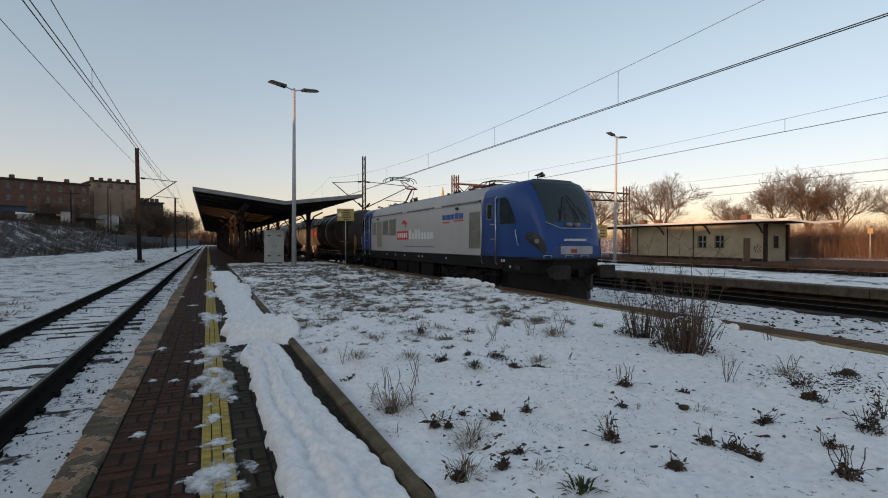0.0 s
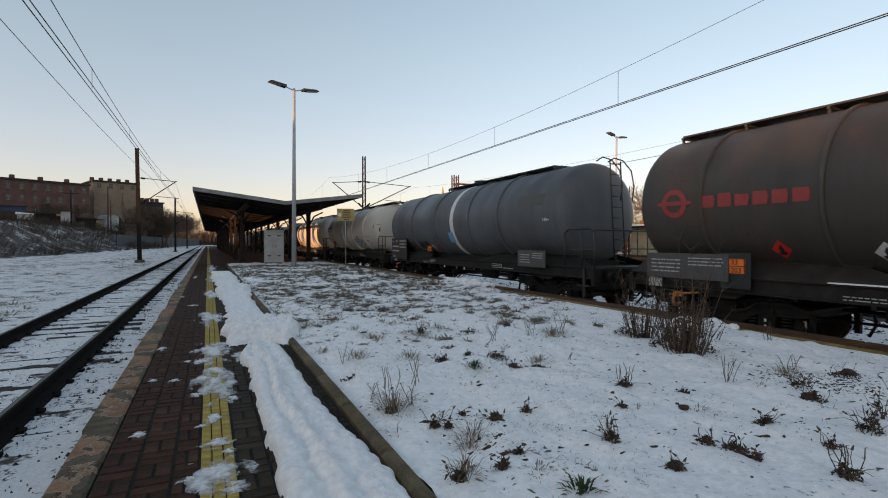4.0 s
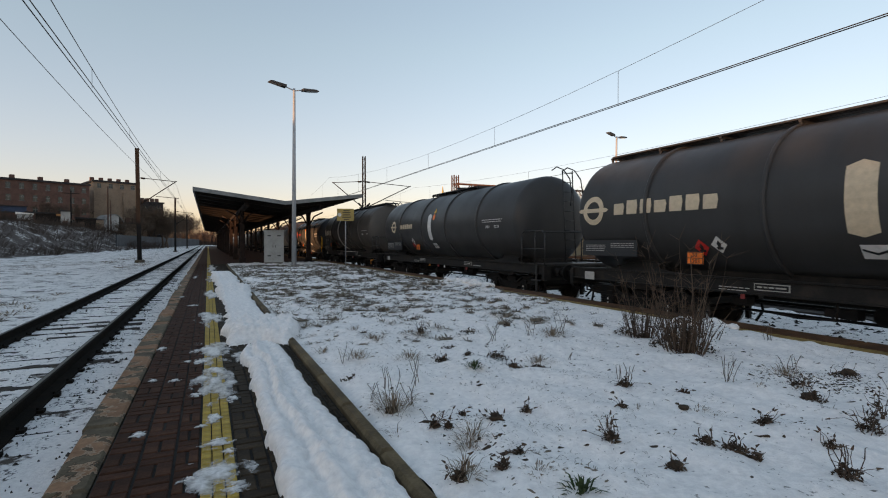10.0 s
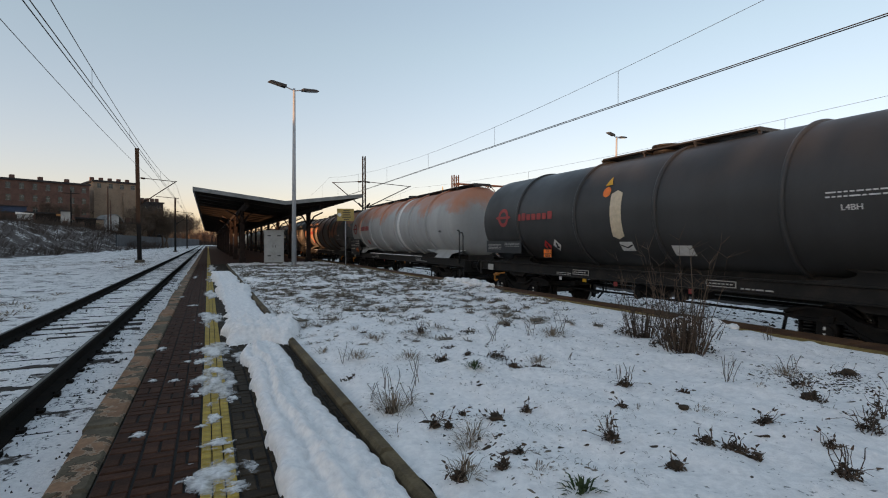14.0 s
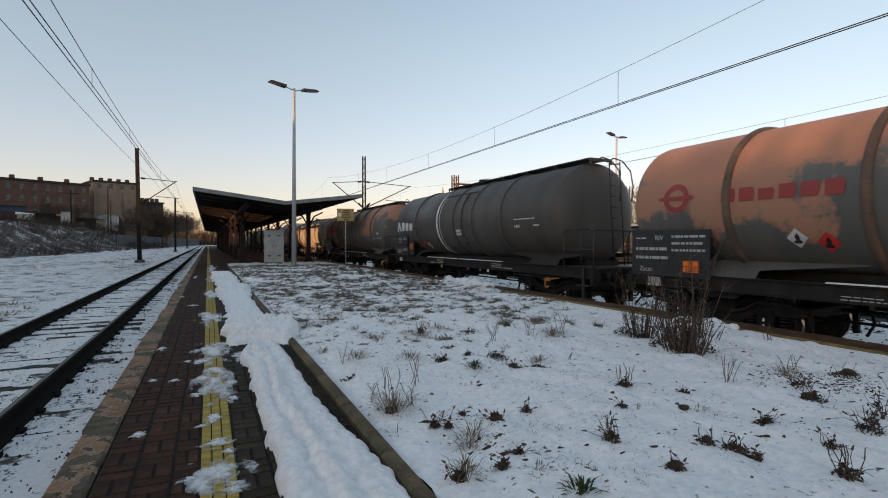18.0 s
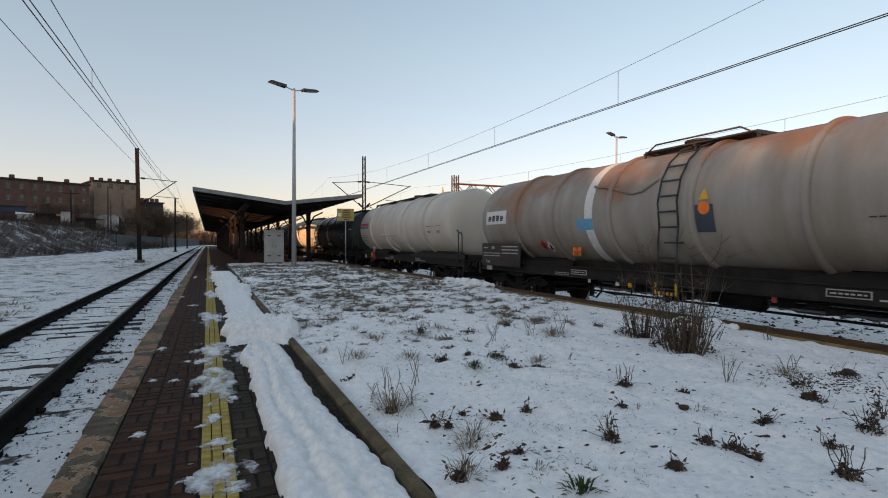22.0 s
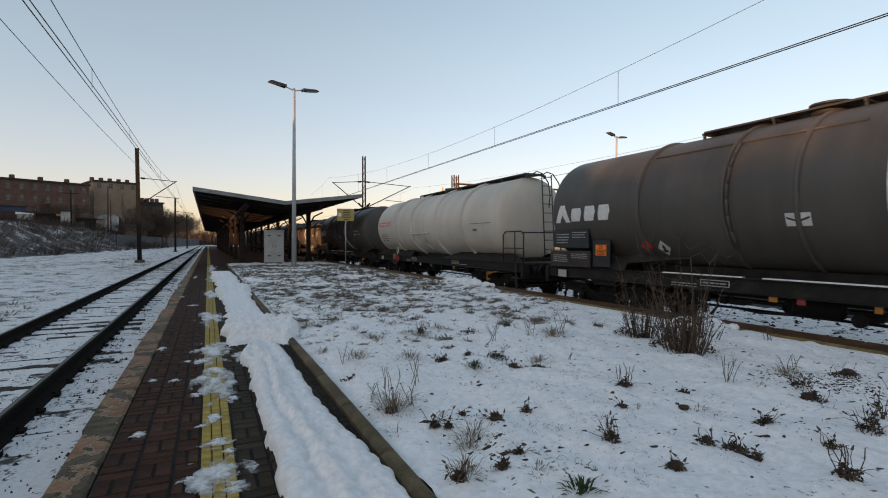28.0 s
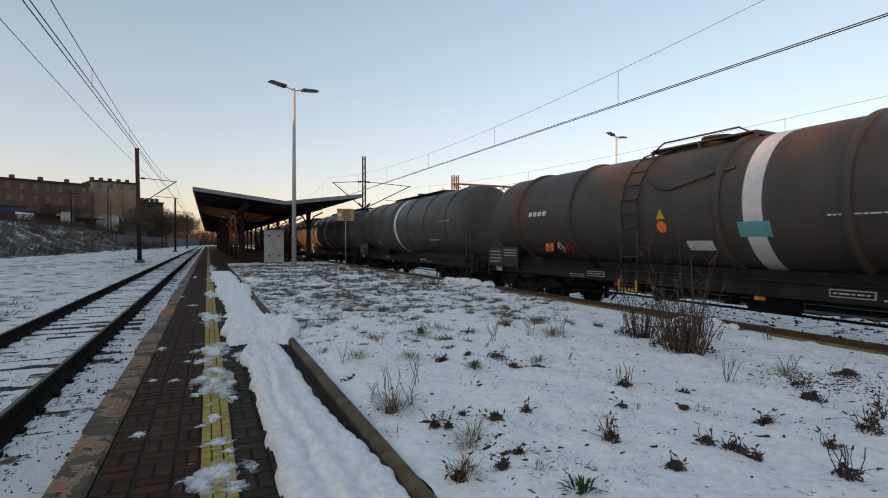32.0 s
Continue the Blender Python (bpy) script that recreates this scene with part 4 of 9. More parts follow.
def tank_wagon(rear, front, paint, label, ribs, stripe=None, front_end="plain", rail_mat=None, top=(0.1, 0.9), walkrail=False, snowy=False, rear_inset=0.78, front_inset=None, rib_t=0.055, items=(), radius=1.47, base=1.33, rail_at=1.05, style="sheet", cradle_mat=None, rib_mat=None):
    """One tank wagon between its two buffer planes; a counts metres from the rear end."""
    global TR, TZ
    TR, TZ = radius, base + radius
    L = rear - front
    hl = L / 2
    front_inset = front_inset or {"ladder": 1.6, "plain": 1.85, "rails": 1.35}[front_end]
    rng = random.Random(int(rear * 10))
    w = thing("tank_wagon", pose(TRACK_X, (rear + front) / 2, RAIL_Z), label, "tank wagon", "tank wagons of the train")
    VEHICLES.append((w, (rear + front) / 2))
    y0, y1 = -hl + front_inset, hl - rear_inset
    mid, half = (y0 + y1) / 2, (y1 - y0) / 2 - 0.42
    s = Shape().lathe_y([(mid + y, r) for y, r in tank_profile(TR, half)], 56, 0, TZ)
    part("tank", s, paint, w)
    for a in ribs:
        part("rib", rib_band(hl - a, TR - 0.004, 0.15 if rib_t > 0.07 else 0.09, rib_t), rib_mat or paint, w)
    if stripe:
        kind, a, mat_, width = stripe
        if kind == "band":
            part("stripe", torus_band(hl - a, TR - 0.004, width, 0.012), mat_, w, "painted band round the tank")
        else:
            part("stripe", side_patch(hl - a + width / 2, hl - a - width / 2, 2.02, 3.2, 0.012, [(0, 0.06), (0, 0.5), (0, 0.93), (0.5, 1), (1, 0.93), (1, 0.5), (1, 0.06), (0.5, 0)]), mat_, w, "upright bar with pointed ends")
    part("manhole", Shape().rod((0, mid - 0.2, TZ + TR - 0.02), (0, mid - 0.2, TZ + TR + 0.16), 0.3, 18).rod((0, mid - 0.2, TZ + TR + 0.16), (0, mid - 0.2, TZ + TR + 0.2), 0.33, 18), M_DARKMETAL, w)
    if top:
        walkway(w, max(hl - L * top[1], y0 + 0.12), min(hl - L * top[0], y1 - 0.4), 0, walkrail)
    wagon_underparts(w, L, rng, snowy)
    for d, y, spare in ((1, y1, rear_inset - 0.62), (-1, y0, front_inset - 0.62)):
        cradle(w, d, y, max(0.0, min(0.8, spare)), d * (hl - 2.8), style, cradle_mat or M_SOLE)
    if front_end == "ladder":
        end_ladder(w, L, front_inset)
    elif front_end == "rails":
        end_handrail(w, L, rail_mat or M_DARKMETAL, -hl + rail_at)
    for it in items:
        k, a = it[0], it[1]
        y = hl - a
        if k == "plate":            # a, z, orange plate on a dark backing
            part("backing", Shape().span((-1.35, y - 0.3, it[2] - 0.42), (-1.33, y + 0.3, it[2] + 0.25)), M_BLACK, w)
            hazard_board(w, y, it[2])
        elif k == "orange":         # loose plate on the shell
            hazard_board(w, y, it[2], 0.38, 0.26, -1.425 if it[2] < 1.6 else at_side(it[2] + 0.13, 0.02))
        elif k == "dia":
            diamond(w, y, it[2], it[3] if len(it) > 4 else 0.17, it[-1])
        elif k == "diaframe":       # plate standing below the shell
            diamond(w, y, it[2], 0.21, it[3], -1.42)
        elif k == "board":          # a0, a1, z0, z1, colour: side board with its writing
            _, a0, a1, z0, z1, mat_ = it[:6]
            b = part("lettered_board", Shape().span((-1.40, hl - a1, z0), (-1.37, hl - a0, z1)), mat_, w, "dark side board with rows of white writing")
            if len(it) > 6:         # a wagon class word below its number
                text_part(it[6], 0.15, (-1.404, hl - a0 - 0.4, z0 + 0.14), M_FADED, b)
                text_part("RIV", 0.15, (-1.404, hl - a0 - 0.75, z1 - 0.16), M_FADED, b)
                bars_part(hl - a0 - 0.12, hl - a0 - 0.4, z1 - 0.21, z1 - 0.11, 1, M_FADED, b, -1.404, rng.random())
                bars_part(hl - a0 - 0.12, hl - a0 - (a1 - a0) * 0.5, z0 + 0.3, z1 - 0.3, 2, M_FADED, b, -1.404, rng.random())
            else:
                bars_part(hl - a0 - 0.12, hl - a0 - (a1 - a0) * 0.45, z0 + 0.1, z1 - 0.1, 4, M_FADED, b, -1.404, rng.random())
            bars_part(hl - a0 - (a1 - a0) * 0.55, hl - a1 + 0.1, z0 + (z1 - z0) * 0.5, z1 - 0.06, 3, M_FADED, b, -1.404, rng.random())
        elif k == "frame":          # a0, a1, z0, z1: a small framed table on the sole bar
            f = part("marking_frame", Shape().path([(-1.407, hl - a_, z_) for a_, z_ in ((it[1], it[3]), (it[2], it[3]), (it[2], it[4]), (it[1], it[4]), (it[1], it[3]))], 0.008, 4), M_FADED, w)
            bars_part(hl - it[1] - 0.05, hl - it[2] + 0.05, it[3] + 0.03, it[4] - 0.03, 2, M_FADED, f, -1.407, rng.random())
        elif k == "words":          # a0, a1, z0, z1, rows, colour
            bars_part(hl - it[1], hl - it[2], it[3], it[4], it[5], it[6], w, None, rng.random())
        elif k == "film":           # a0, a1, z0, z1, colour
            part("film", side_patch(hl - it[1], hl - it[2], it[3], it[4]), it[5], w)
        elif k == "brand":          # a0, a1, z0, z1, colour, blocks, slant
            brand_word(w, hl, *it[1:7], it[7] if len(it) > 7 else 0.0, int(rear), it[8] if len(it) > 8 else None)
        elif k == "ring":
            ring_mark(w, hl, a, it[2], it[3], it[4])
        elif k == "text":           # a, z, size, words, colour
            text_part(it[4], it[3], (None, y, it[2]), it[5], w)
        elif k == "chevron":
            part("sticker", side_patch(y + 0.2, y - 0.2, it[2] - 0.11, it[2] + 0.11), M_WHITE, w, "white sticker with a dark chevron")
            part("chevron", side_patch(y + 0.18, y - 0.18, it[2] - 0.05, it[2] + 0.05, 0.018, [(0, 1), (0.5, 0.35), (1, 1), (1, 0.65), (0.5, 0), (0, 0.65)]), M_BLACK, w)
        elif k == "poly":           # a0, a1, z0, z1, colour, points
            part("painted_shape", side_patch(hl - it[1], hl - it[2], it[3], it[4], 0.012, it[6]), it[5], w)
        elif k in ("paint2", "paint3", "paint4"):   # further coats of the painted picture
            part("painted_shape", side_patch(hl - it[1], hl - it[2], it[3], it[4], {"paint2": 0.015, "paint3": 0.018, "paint4": 0.021}[k], it[6]), it[5], w)
        elif k == "warn":
            part("warning_triangle", side_patch(y + 0.12, y - 0.12, it[2], it[2] + 0.22, 0.014, [(0, 0), (0.5, 1), (1, 0)]), M_YELLOW, w)
            part("warning_disc", side_patch(y + 0.13, y - 0.13, it[2] - 0.3, it[2] - 0.04, 0.014, [(0.5 + 0.5 * math.cos(q * 0.52), 0.5 + 0.5 * math.sin(q * 0.52)) for q in range(12)]), M_ORANGE, w)
        elif k == "brake":
            s = Shape().box((-1.26, y, 0.86), (0.05, 0.22, 0.1)).rod((-1.28, y - 0.5, 0.93), (-1.28, y + 0.2, 0.84), 0.022, 6)
            s.path([(-1.3, y + 0.06, 0.85), (-1.3, y + 0.1, 0.68), (-1.3, y + 0.02, 0.62), (-1.3, y - 0.08, 0.68)], 0.03, 6)
            part("brake_handle", s, M_HANDLE, w, "dull orange brake changeover handle")
        elif k == "midladder":
            lad = None
            for dy in (-0.24, 0.24):
                pts = [(at_side(z, 0.09) if z > 1.9 else -1.45, y + dy, z) for z in (0.75, 1.3, 1.9, 2.3, 2.8, 3.3, 3.7, 4.0, 4.2)]
                rail = part("ladder_rail" if lad else "ladder", Shape().path(pts, 0.022, 6), M_DARKMETAL, lad or w)
                lad = lad or rail
            for q in range(10):
                z = 0.95 + 0.33 * q
                x = at_side(z, 0.09) if z > 1.9 else -1.45
                part("rung", Shape().rod((x, y - 0.24, z), (x, y + 0.24, z), 0.02, 6), M_DARKMETAL, lad)
            s = Shape()
            for q in range(6):
                s.box((-1.5, y - 0.26 + 0.104 * q, 0.86), (0.012, 0.052, 0.07))
            s.box((-1.5, y - 0.26, 0.98), (0.012, 0.05, 0.2)).box((-1.5, y + 0.26, 0.98), (0.012, 0.05, 0.2))
            part("step_marking", s, M_YELLOW, w)
            s = Shape()
            turn = it[2] if len(it) > 2 else 1
            pts = [(at_side(z, 0.03), y - turn * q, z) for q, z in ((0.4, 3.35), (0.75, 3.12), (1.05, 3.08), (1.9, 3.3), (2.4, 3.38))]
            s.path(pts, 0.035, 6)
            part("drip_rail", s, paint, w)
        elif k == "gutter":         # a0, a1, ap: strip high on the shell and a pipe down from it
            _, a0, a1, ap = it
            zg = TZ + TR * 0.72
            part("gutter", Shape().path([(at_side(zg, 0.012), hl - a0, zg), (at_side(zg, 0.012), hl - a1, zg)], 0.025, 6), paint, w)
            part("vent_pipe", Shape().path([(at_side(zg - q * (zg - TZ + 0.95), 0.03), hl - ap, zg - q * (zg - TZ + 0.95)) for q in (0, 0.12, 0.25, 0.4, 0.55, 0.7, 0.85, 1.0)], 0.032, 8), paint, w)
        elif k == "pipe":           # heating pipe across the side
            s = Shape().path([(at_side(2.35, 0.05), y, 2.35), (at_side(2.35, 0.05), y - 2.4, 2.35)], 0.03, 8)
            s.path([(at_side(2.3, 0.05), y - 1.6, 2.3), (at_side(1.9, 0.06), y - 1.75, 1.9), (at_side(1.6, 0.07), y - 1.95, 1.6)], 0.035, 8)
            part("heating_pipe", s, M_GREYBOARD if paint is not P_WHITE else P_WHITE, w)
    return w


def octagon():
    return [(0.28, 0), (0, 0.2), (0, 0.78), (0.28, 1), (0.76, 1), (1, 0.8), (1, 0.2), (0.76, 0)]


V_ITEMS = [("brand", 1.9, 3.4, 2.5, 2.92, M_WHITE, 3, 0.12), ("poly", 1.25, 1.85, 2.48, 2.95, M_WHITE, [(0.0, 0), (0.35, 1), (0.65, 1), (1.0, 0), (0.7, 0.0), (0.5, 0.45), (0.3, 0.0)]), ("plate", 2.9, 1.75), ("dia", 4.15, 1.86, M_RED), ("dia", 4.6, 1.82, M_WHITE),
           ("board", 1.1, 2.5, 1.80, 2.3, M_BLACK), ("board", 0.95, 2.55, 1.30, 1.72, M_BROWNBOARD), ("words", 11.9, 13.0, 2.62, 2.72, 1, M_WHITE), ("text", 12.05, 2.45, 0.13, "L4BH", M_WHITE), ("words", 12.9, 13.2, 2.4, 2.52, 1, M_WHITE), ("brake", 13.4)]


def v_wagon(rear, front, stripe_a, front_end, chev):
    L = rear - front
    return tank_wagon(rear, front, P_DARK, "dark grey tank wagon with a white band and white marks", [3.7, 6.25, 7.6, 9.1, 11.1] if stripe_a < 7 else [4.15, 6.2, 7.5, 11.2], ("band", stripe_a, M_WHITE, 0.34), "rails" if front_end == "plain" else front_end, front_inset=1.85 if front_end == "plain" else None,
                      top=(0.33, 0.72) if front_end == "plain" else (0.32, 0.93), snowy=True, style="fin", cradle_mat=M_CRADLE, items=V_ITEMS + [("chevron", chev, 2.33), ("gutter", 6.3, 9.0, 8.3) if stripe_a < 7 else ("gutter", 4.3, 8.3, 6.3)])


M_GRAF = plain("graffiti_blue", (0.045, 0.13, 0.30), 0.5)
GRAFFITI = [(0, 0.55), (0.07, 0.8), (0.26, 0.74), (0.34, 1.0), (0.47, 0.98), (0.53, 0.72), (0.74, 0.68), (0.9, 0.36), (1, 0.14), (0.74, 0.24), (0.6, 0.2), (0.5, 0.0), (0.3, 0.08), (0.14, 0.2)]


def build_train():
    tank_wagon(48.4, 32.02, P_BROWN, "sooty brown tank wagon with a white band", [2.56, 4.69, 6.79, 8.82, 10.95, 13.0], ("band", 7.5, M_WHITE, 0.32), "rails", M_TAN, (0.08, 0.62), front_inset=1.85, rail_at=0.6, snowy=True, cradle_mat=M_CRADLE,
               items=[("ring", 1.95, 2.75, 0.3, M_REDF), ("brand", 2.6, 4.6, 2.62, 2.88, M_REDF, 6), ("dia", 3.9, 1.82, M_RED), ("dia", 5.4, 1.79, M_WHITE), ("board", 1.2, 3.1, 1.2, 1.72, M_GREYBOARD), ("plate", 3.2, 1.5), ("words", 11.6, 12.6, 1.95, 2.05, 1, M_WHITE), ("text", 13.9, 1.95, 0.13, "L4BH", M_WHITE), ("brake", 1.9)])
    tank_wagon(65.1, 48.4, P_BLUEGREY, "blue-grey tank wagon with a rust-brown end board", [3.95, 6.55, 9.6, 11.65], ("band", 8.2, M_WHITE, 0.3), "ladder", None, (0.35, 0.8),
               items=[("board", 0.98, 3.1, 1.1, 2.15, M_BROWNBOARD, "Zans"), ("film", 4.25, 4.75, 1.7, 1.98, M_BLACK), ("film", 4.9, 5.35, 1.75, 2.0, M_BLACK), ("orange", 5.2, 1.65), ("dia", 5.6, 1.71, M_WHITE), ("dia", 6.1, 1.74, M_RED), ("film", 7.75, 8.2, 1.95, 2.35, M_LBLUE), ("film", 12.8, 14.2, 3.05, 3.38, M_GREYBOARD), ("board", 12.8, 14.2, 1.2, 1.7, M_GREYBOARD), ("brake", 1.5), ("text", 14.3, 2.6, 0.13, "L4BH", M_WHITE)])
    tank_wagon(80.4, 65.1, P_WHITE, "dirty white tank wagon with blue graffiti", [3.0, 5.75, 8.4, 11.0], ("band", 7.3, M_WHITE, 0.35), "ladder", None, (0.3, 0.96), rib_t=0.088, radius=1.45,
               items=[("film", 0.95, 2.6, 2.98, 3.1, M_RED), ("film", 0.95, 2.6, 2.74, 2.9, M_LBLUE), ("brand", 1.0, 2.55, 2.82, 3.04, M_WHITE, 5, 0.1), ("plate", 2.9, 1.76), ("dia", 4.1, 1.76, M_WHITE), ("dia", 4.5, 1.71, M_RED),
                      ("poly", 8.4, 11.0, 1.52, 2.36, M_GRAF, GRAFFITI), ("paint2", 8.58, 10.78, 1.6, 2.27, P_WHITE, GRAFFITI), ("paint3", 8.72, 10.5, 1.68, 2.18, M_GRAF, GRAFFITI), ("paint4", 8.82, 9.36, 1.76, 2.08, P_WHITE, [(0, 0.3), (0.1, 0.9), (0.5, 1), (0.62, 0.62), (1, 0.5), (0.8, 0.08), (0.3, 0)]), ("paint4", 9.48, 10.0, 1.72, 2.12, P_WHITE, [(0, 0.4), (0.2, 0.95), (0.6, 1), (0.7, 0.72), (0.4, 0.55), (0.5, 0.3), (1, 0.36), (0.9, 0.06), (0.3, 0)]), ("paint4", 10.05, 10.42, 1.78, 1.98, P_WHITE, [(0, 0.2), (0.05, 1), (0.7, 0.8), (1, 0.3), (0.5, 0.1)]),
                      ("text", 13.2, 2.85, 0.34, "A", M_BLACK), ("words", 13.7, 14.5, 2.9, 3.0, 1, M_BLACK), ("film", 14.25, 14.5, 2.56, 2.78, M_GREYBOARD), ("words", 11.0, 12.2, 2.25, 2.32, 1, M_BLACK), ("text", 11.5, 2.05, 0.13, "L4BH", M_BLACK), ("words", 1.2, 2.4, 1.9, 2.2, 3, M_GREYBOARD)])
    tank_wagon(95.9, 80.4, P_WHITE, "dirty white tank wagon with four large blue painted marks", [3.16, 5.7, 8.5, 11.13, 13.2], ("band", 6.5, M_WHITE, 0.35), "ladder", None, (0.35, 0.96), rib_t=0.088, radius=1.45,
               items=[("poly", 1.7, 3.1, 2.0, 3.45, M_BLUE, octagon()), ("paint2", 2.0, 2.75, 2.28, 3.18, P_WHITE, [(0.5 + 0.5 * math.cos(k * math.pi / 12), 0.5 + 0.5 * math.sin(k * math.pi / 12)) for k in range(24)]), ("paint3", 2.35, 3.02, 2.52, 2.84, M_BLUE, [(0, 0), (0, 1), (1, 1), (1, 0)]), ("board", 0.55, 2.75, 1.12, 1.5, M_SOLE, "Zans"), ("frame", 0.6, 0.95, 1.28, 1.46), ("frame", 1.75, 2.2, 1.0, 1.2), ("frame", 2.3, 2.8, 1.02, 1.14), ("words", 0.9, 1.6, 1.86, 1.93, 1, M_GREYBOARD), ("poly", 4.05, 5.55, 1.97, 3.45, M_BLUE, [(0, 0), (0.34, 1), (0.68, 1), (1, 0), (0.72, 0), (0.66, 0.22), (0.34, 0.22), (0.27, 0)]), ("poly", 7.0, 8.3, 1.95, 3.45, M_BLUE, [(0.32, 0), (0.32, 0.74), (0, 0.74), (0, 1), (1, 1), (1, 0.74), (0.66, 0.74), (0.66, 0)]),
                      ("poly", 9.3, 10.85, 1.93, 3.46, M_BLUE, [(0, 0), (0.33, 0.5), (0, 1), (0.3, 1), (0.5, 0.7), (0.7, 1), (1, 1), (0.67, 0.5), (1, 0), (0.7, 0), (0.5, 0.3), (0.3, 0)]), ("dia", 5.15, 1.73, M_RED), ("plate", 3.0, 1.76), ("text", 12.6, 2.35, 0.18, "L4BH", M_BLACK), ("words", 11.5, 13.2, 2.1, 2.18, 1, M_GREYBOARD), ("words", 13.3, 14.0, 2.75, 2.83, 1, M_BLACK)])
    tank_wagon(111.0, 95.9, P_BLACK, "black tank wagon with cream marks and an upright cream bar", [3.28, 5.87, 8.5, 11.2], ("bar", 7.3, M_CREAM, 0.42), "rails", M_TAN, (0.08, 0.7),
               radius=1.46, base=1.22, style="pad", items=[("ring", 1.65, 2.74, 0.36, M_CREAM), ("brand", 2.35, 5.1, 2.6, 2.92, M_CREAM, 7), ("chevron", 7.4, 1.8), ("board", 1.2, 3.0, 1.62, 2.0, M_BLACK), ("dia", 4.5, 1.84, M_RED), ("dia", 4.9, 1.9, M_WHITE), ("orange", 4.3, 1.62), ("words", 11.6, 12.8, 2.5, 2.7, 2, M_WHITE), ("text", 12.0, 2.35, 0.13, "L4BH", M_WHITE), ("film", 8.4, 8.8, 1.7, 1.95, M_GREYBOARD)])
    tank_wagon(126.75, 111.0, P_BLACK, "black tank wagon with small cream marks and a white bar", [3.47, 6.22, 8.71, 11.37], ("bar", 7.16, M_WHITE, 0.36), "ladder", None, (0.33, 0.61),
               radius=1.46, base=1.22, style="pad", items=[("ring", 2.6, 2.72, 0.3, M_CREAM), ("brand", 3.4, 5.2, 2.6, 2.84, M_CREAM, 7), ("chevron", 7.3, 1.8), ("board", 1.45, 3.6, 1.56, 2.0, M_BLACK), ("dia", 4.8, 1.76, M_RED), ("dia", 4.95, 2.0, M_WHITE), ("orange", 5.35, 1.72), ("film", 5.75, 6.2, 1.68, 1.88, M_GREYBOARD), ("words", 11.8, 13.1, 2.62, 2.76, 2, M_WHITE), ("text", 12.15, 2.48, 0.13, "L4BH", M_WHITE), ("text", 12.75, 2.48, 0.14, "02.24", M_WHITE), ("warn", 7.6, 3.2)])
    v_wagon(142.1, 126.75, 5.7, "ladder", 7.6)
    tank_wagon(157.4, 142.1, P_BLACK, "black tank wagon with faded red marks and a white bar", [3.22, 5.89, 8.49, 11.14], ("bar", 7.35, M_CREAM, 0.36), "rails", M_YELLOW, (0.38, 0.66),
               radius=1.46, base=1.22, style="pad", items=[("ring", 2.4, 2.75, 0.3, M_REDF), ("brand", 3.2, 5.0, 2.62, 2.84, M_REDF, 7), ("chevron", 7.5, 1.85), ("film", 8.75, 9.25, 1.66, 1.88, M_WHITE), ("board", 1.24, 3.34, 1.6, 2.0, M_BLACK), ("dia", 4.45, 1.84, M_RED), ("dia", 4.9, 1.87, M_WHITE), ("orange", 4.35, 1.62), ("words", 11.8, 13.1, 2.62, 2.76, 2, M_WHITE), ("text", 12.15, 2.48, 0.13, "L4BH", M_WHITE), ("text", 12.75, 2.48, 0.14, "02.24", M_WHITE), ("warn", 7.0, 3.35), ("brake", 1.7)])
    tank_wagon(175.0, 157.4, P_RUSTTOP, "light grey tank wagon with orange primer showing on top", [3.16, 5.25, 7.23, 9.52, 11.51, 13.6], ("band", 10.06, M_WHITE, 0.32), "rails", M_DARKMETAL, (0.05, 0.95), snowy=True, rib_t=0.08, style="fin", cradle_mat=P_RUSTTOP,
               items=[("ring", 2.0, 2.79, 0.34, M_REDF), ("brand", 2.9, 5.0, 2.66, 2.95, M_REDF, 7), ("board", 0.62, 2.7, 1.12, 2.16, M_BLACK, "Zaces"), ("orange", 2.3, 1.47), ("text", 15.0, 2.4, 0.13, "L4BH", M_BLACK), ("dia", 4.3, 1.95, M_RED), ("brake", 0.9)])
    for rear, front in ((192.7, 175.0), (225.5, 208.6)):
        tank_wagon(rear, front, P_RUST, "grey tank wagon with large flaking salmon-red patches", [3.1, 5.3, 7.1, 9.3, 11.4, 13.4], ("band", 6.85, M_WHITE, 0.3), "ladder", None, (0.4, 0.95), snowy=True, rib_t=0.072, radius=1.43, style="fin", cradle_mat=P_RUST, rib_mat=M_RIBRUST, rear_inset=0.6, front_inset=1.2,
                   items=[("board", 0.8, 2.75, 1.22, 2.2, M_BLACK, "Zaces"), ("orange", 2.35, 1.45), ("dia", 4.7, 1.95, M_RED), ("dia", 4.25, 2.02, M_WHITE), ("ring", 2.0, 2.86, 0.3, M_REDF), ("brand", 3.0, 5.1, 2.7, 2.95, M_REDF, 6), ("text", 14.6, 2.45, 0.18, "L4BH", M_WHITE), ("words", 13.6, 15.1, 2.15, 2.22, 1, M_WHITE), ("brake", 15.2)])
    v_wagon(208.6, 192.7, 6.15, "ladder", 7.95)
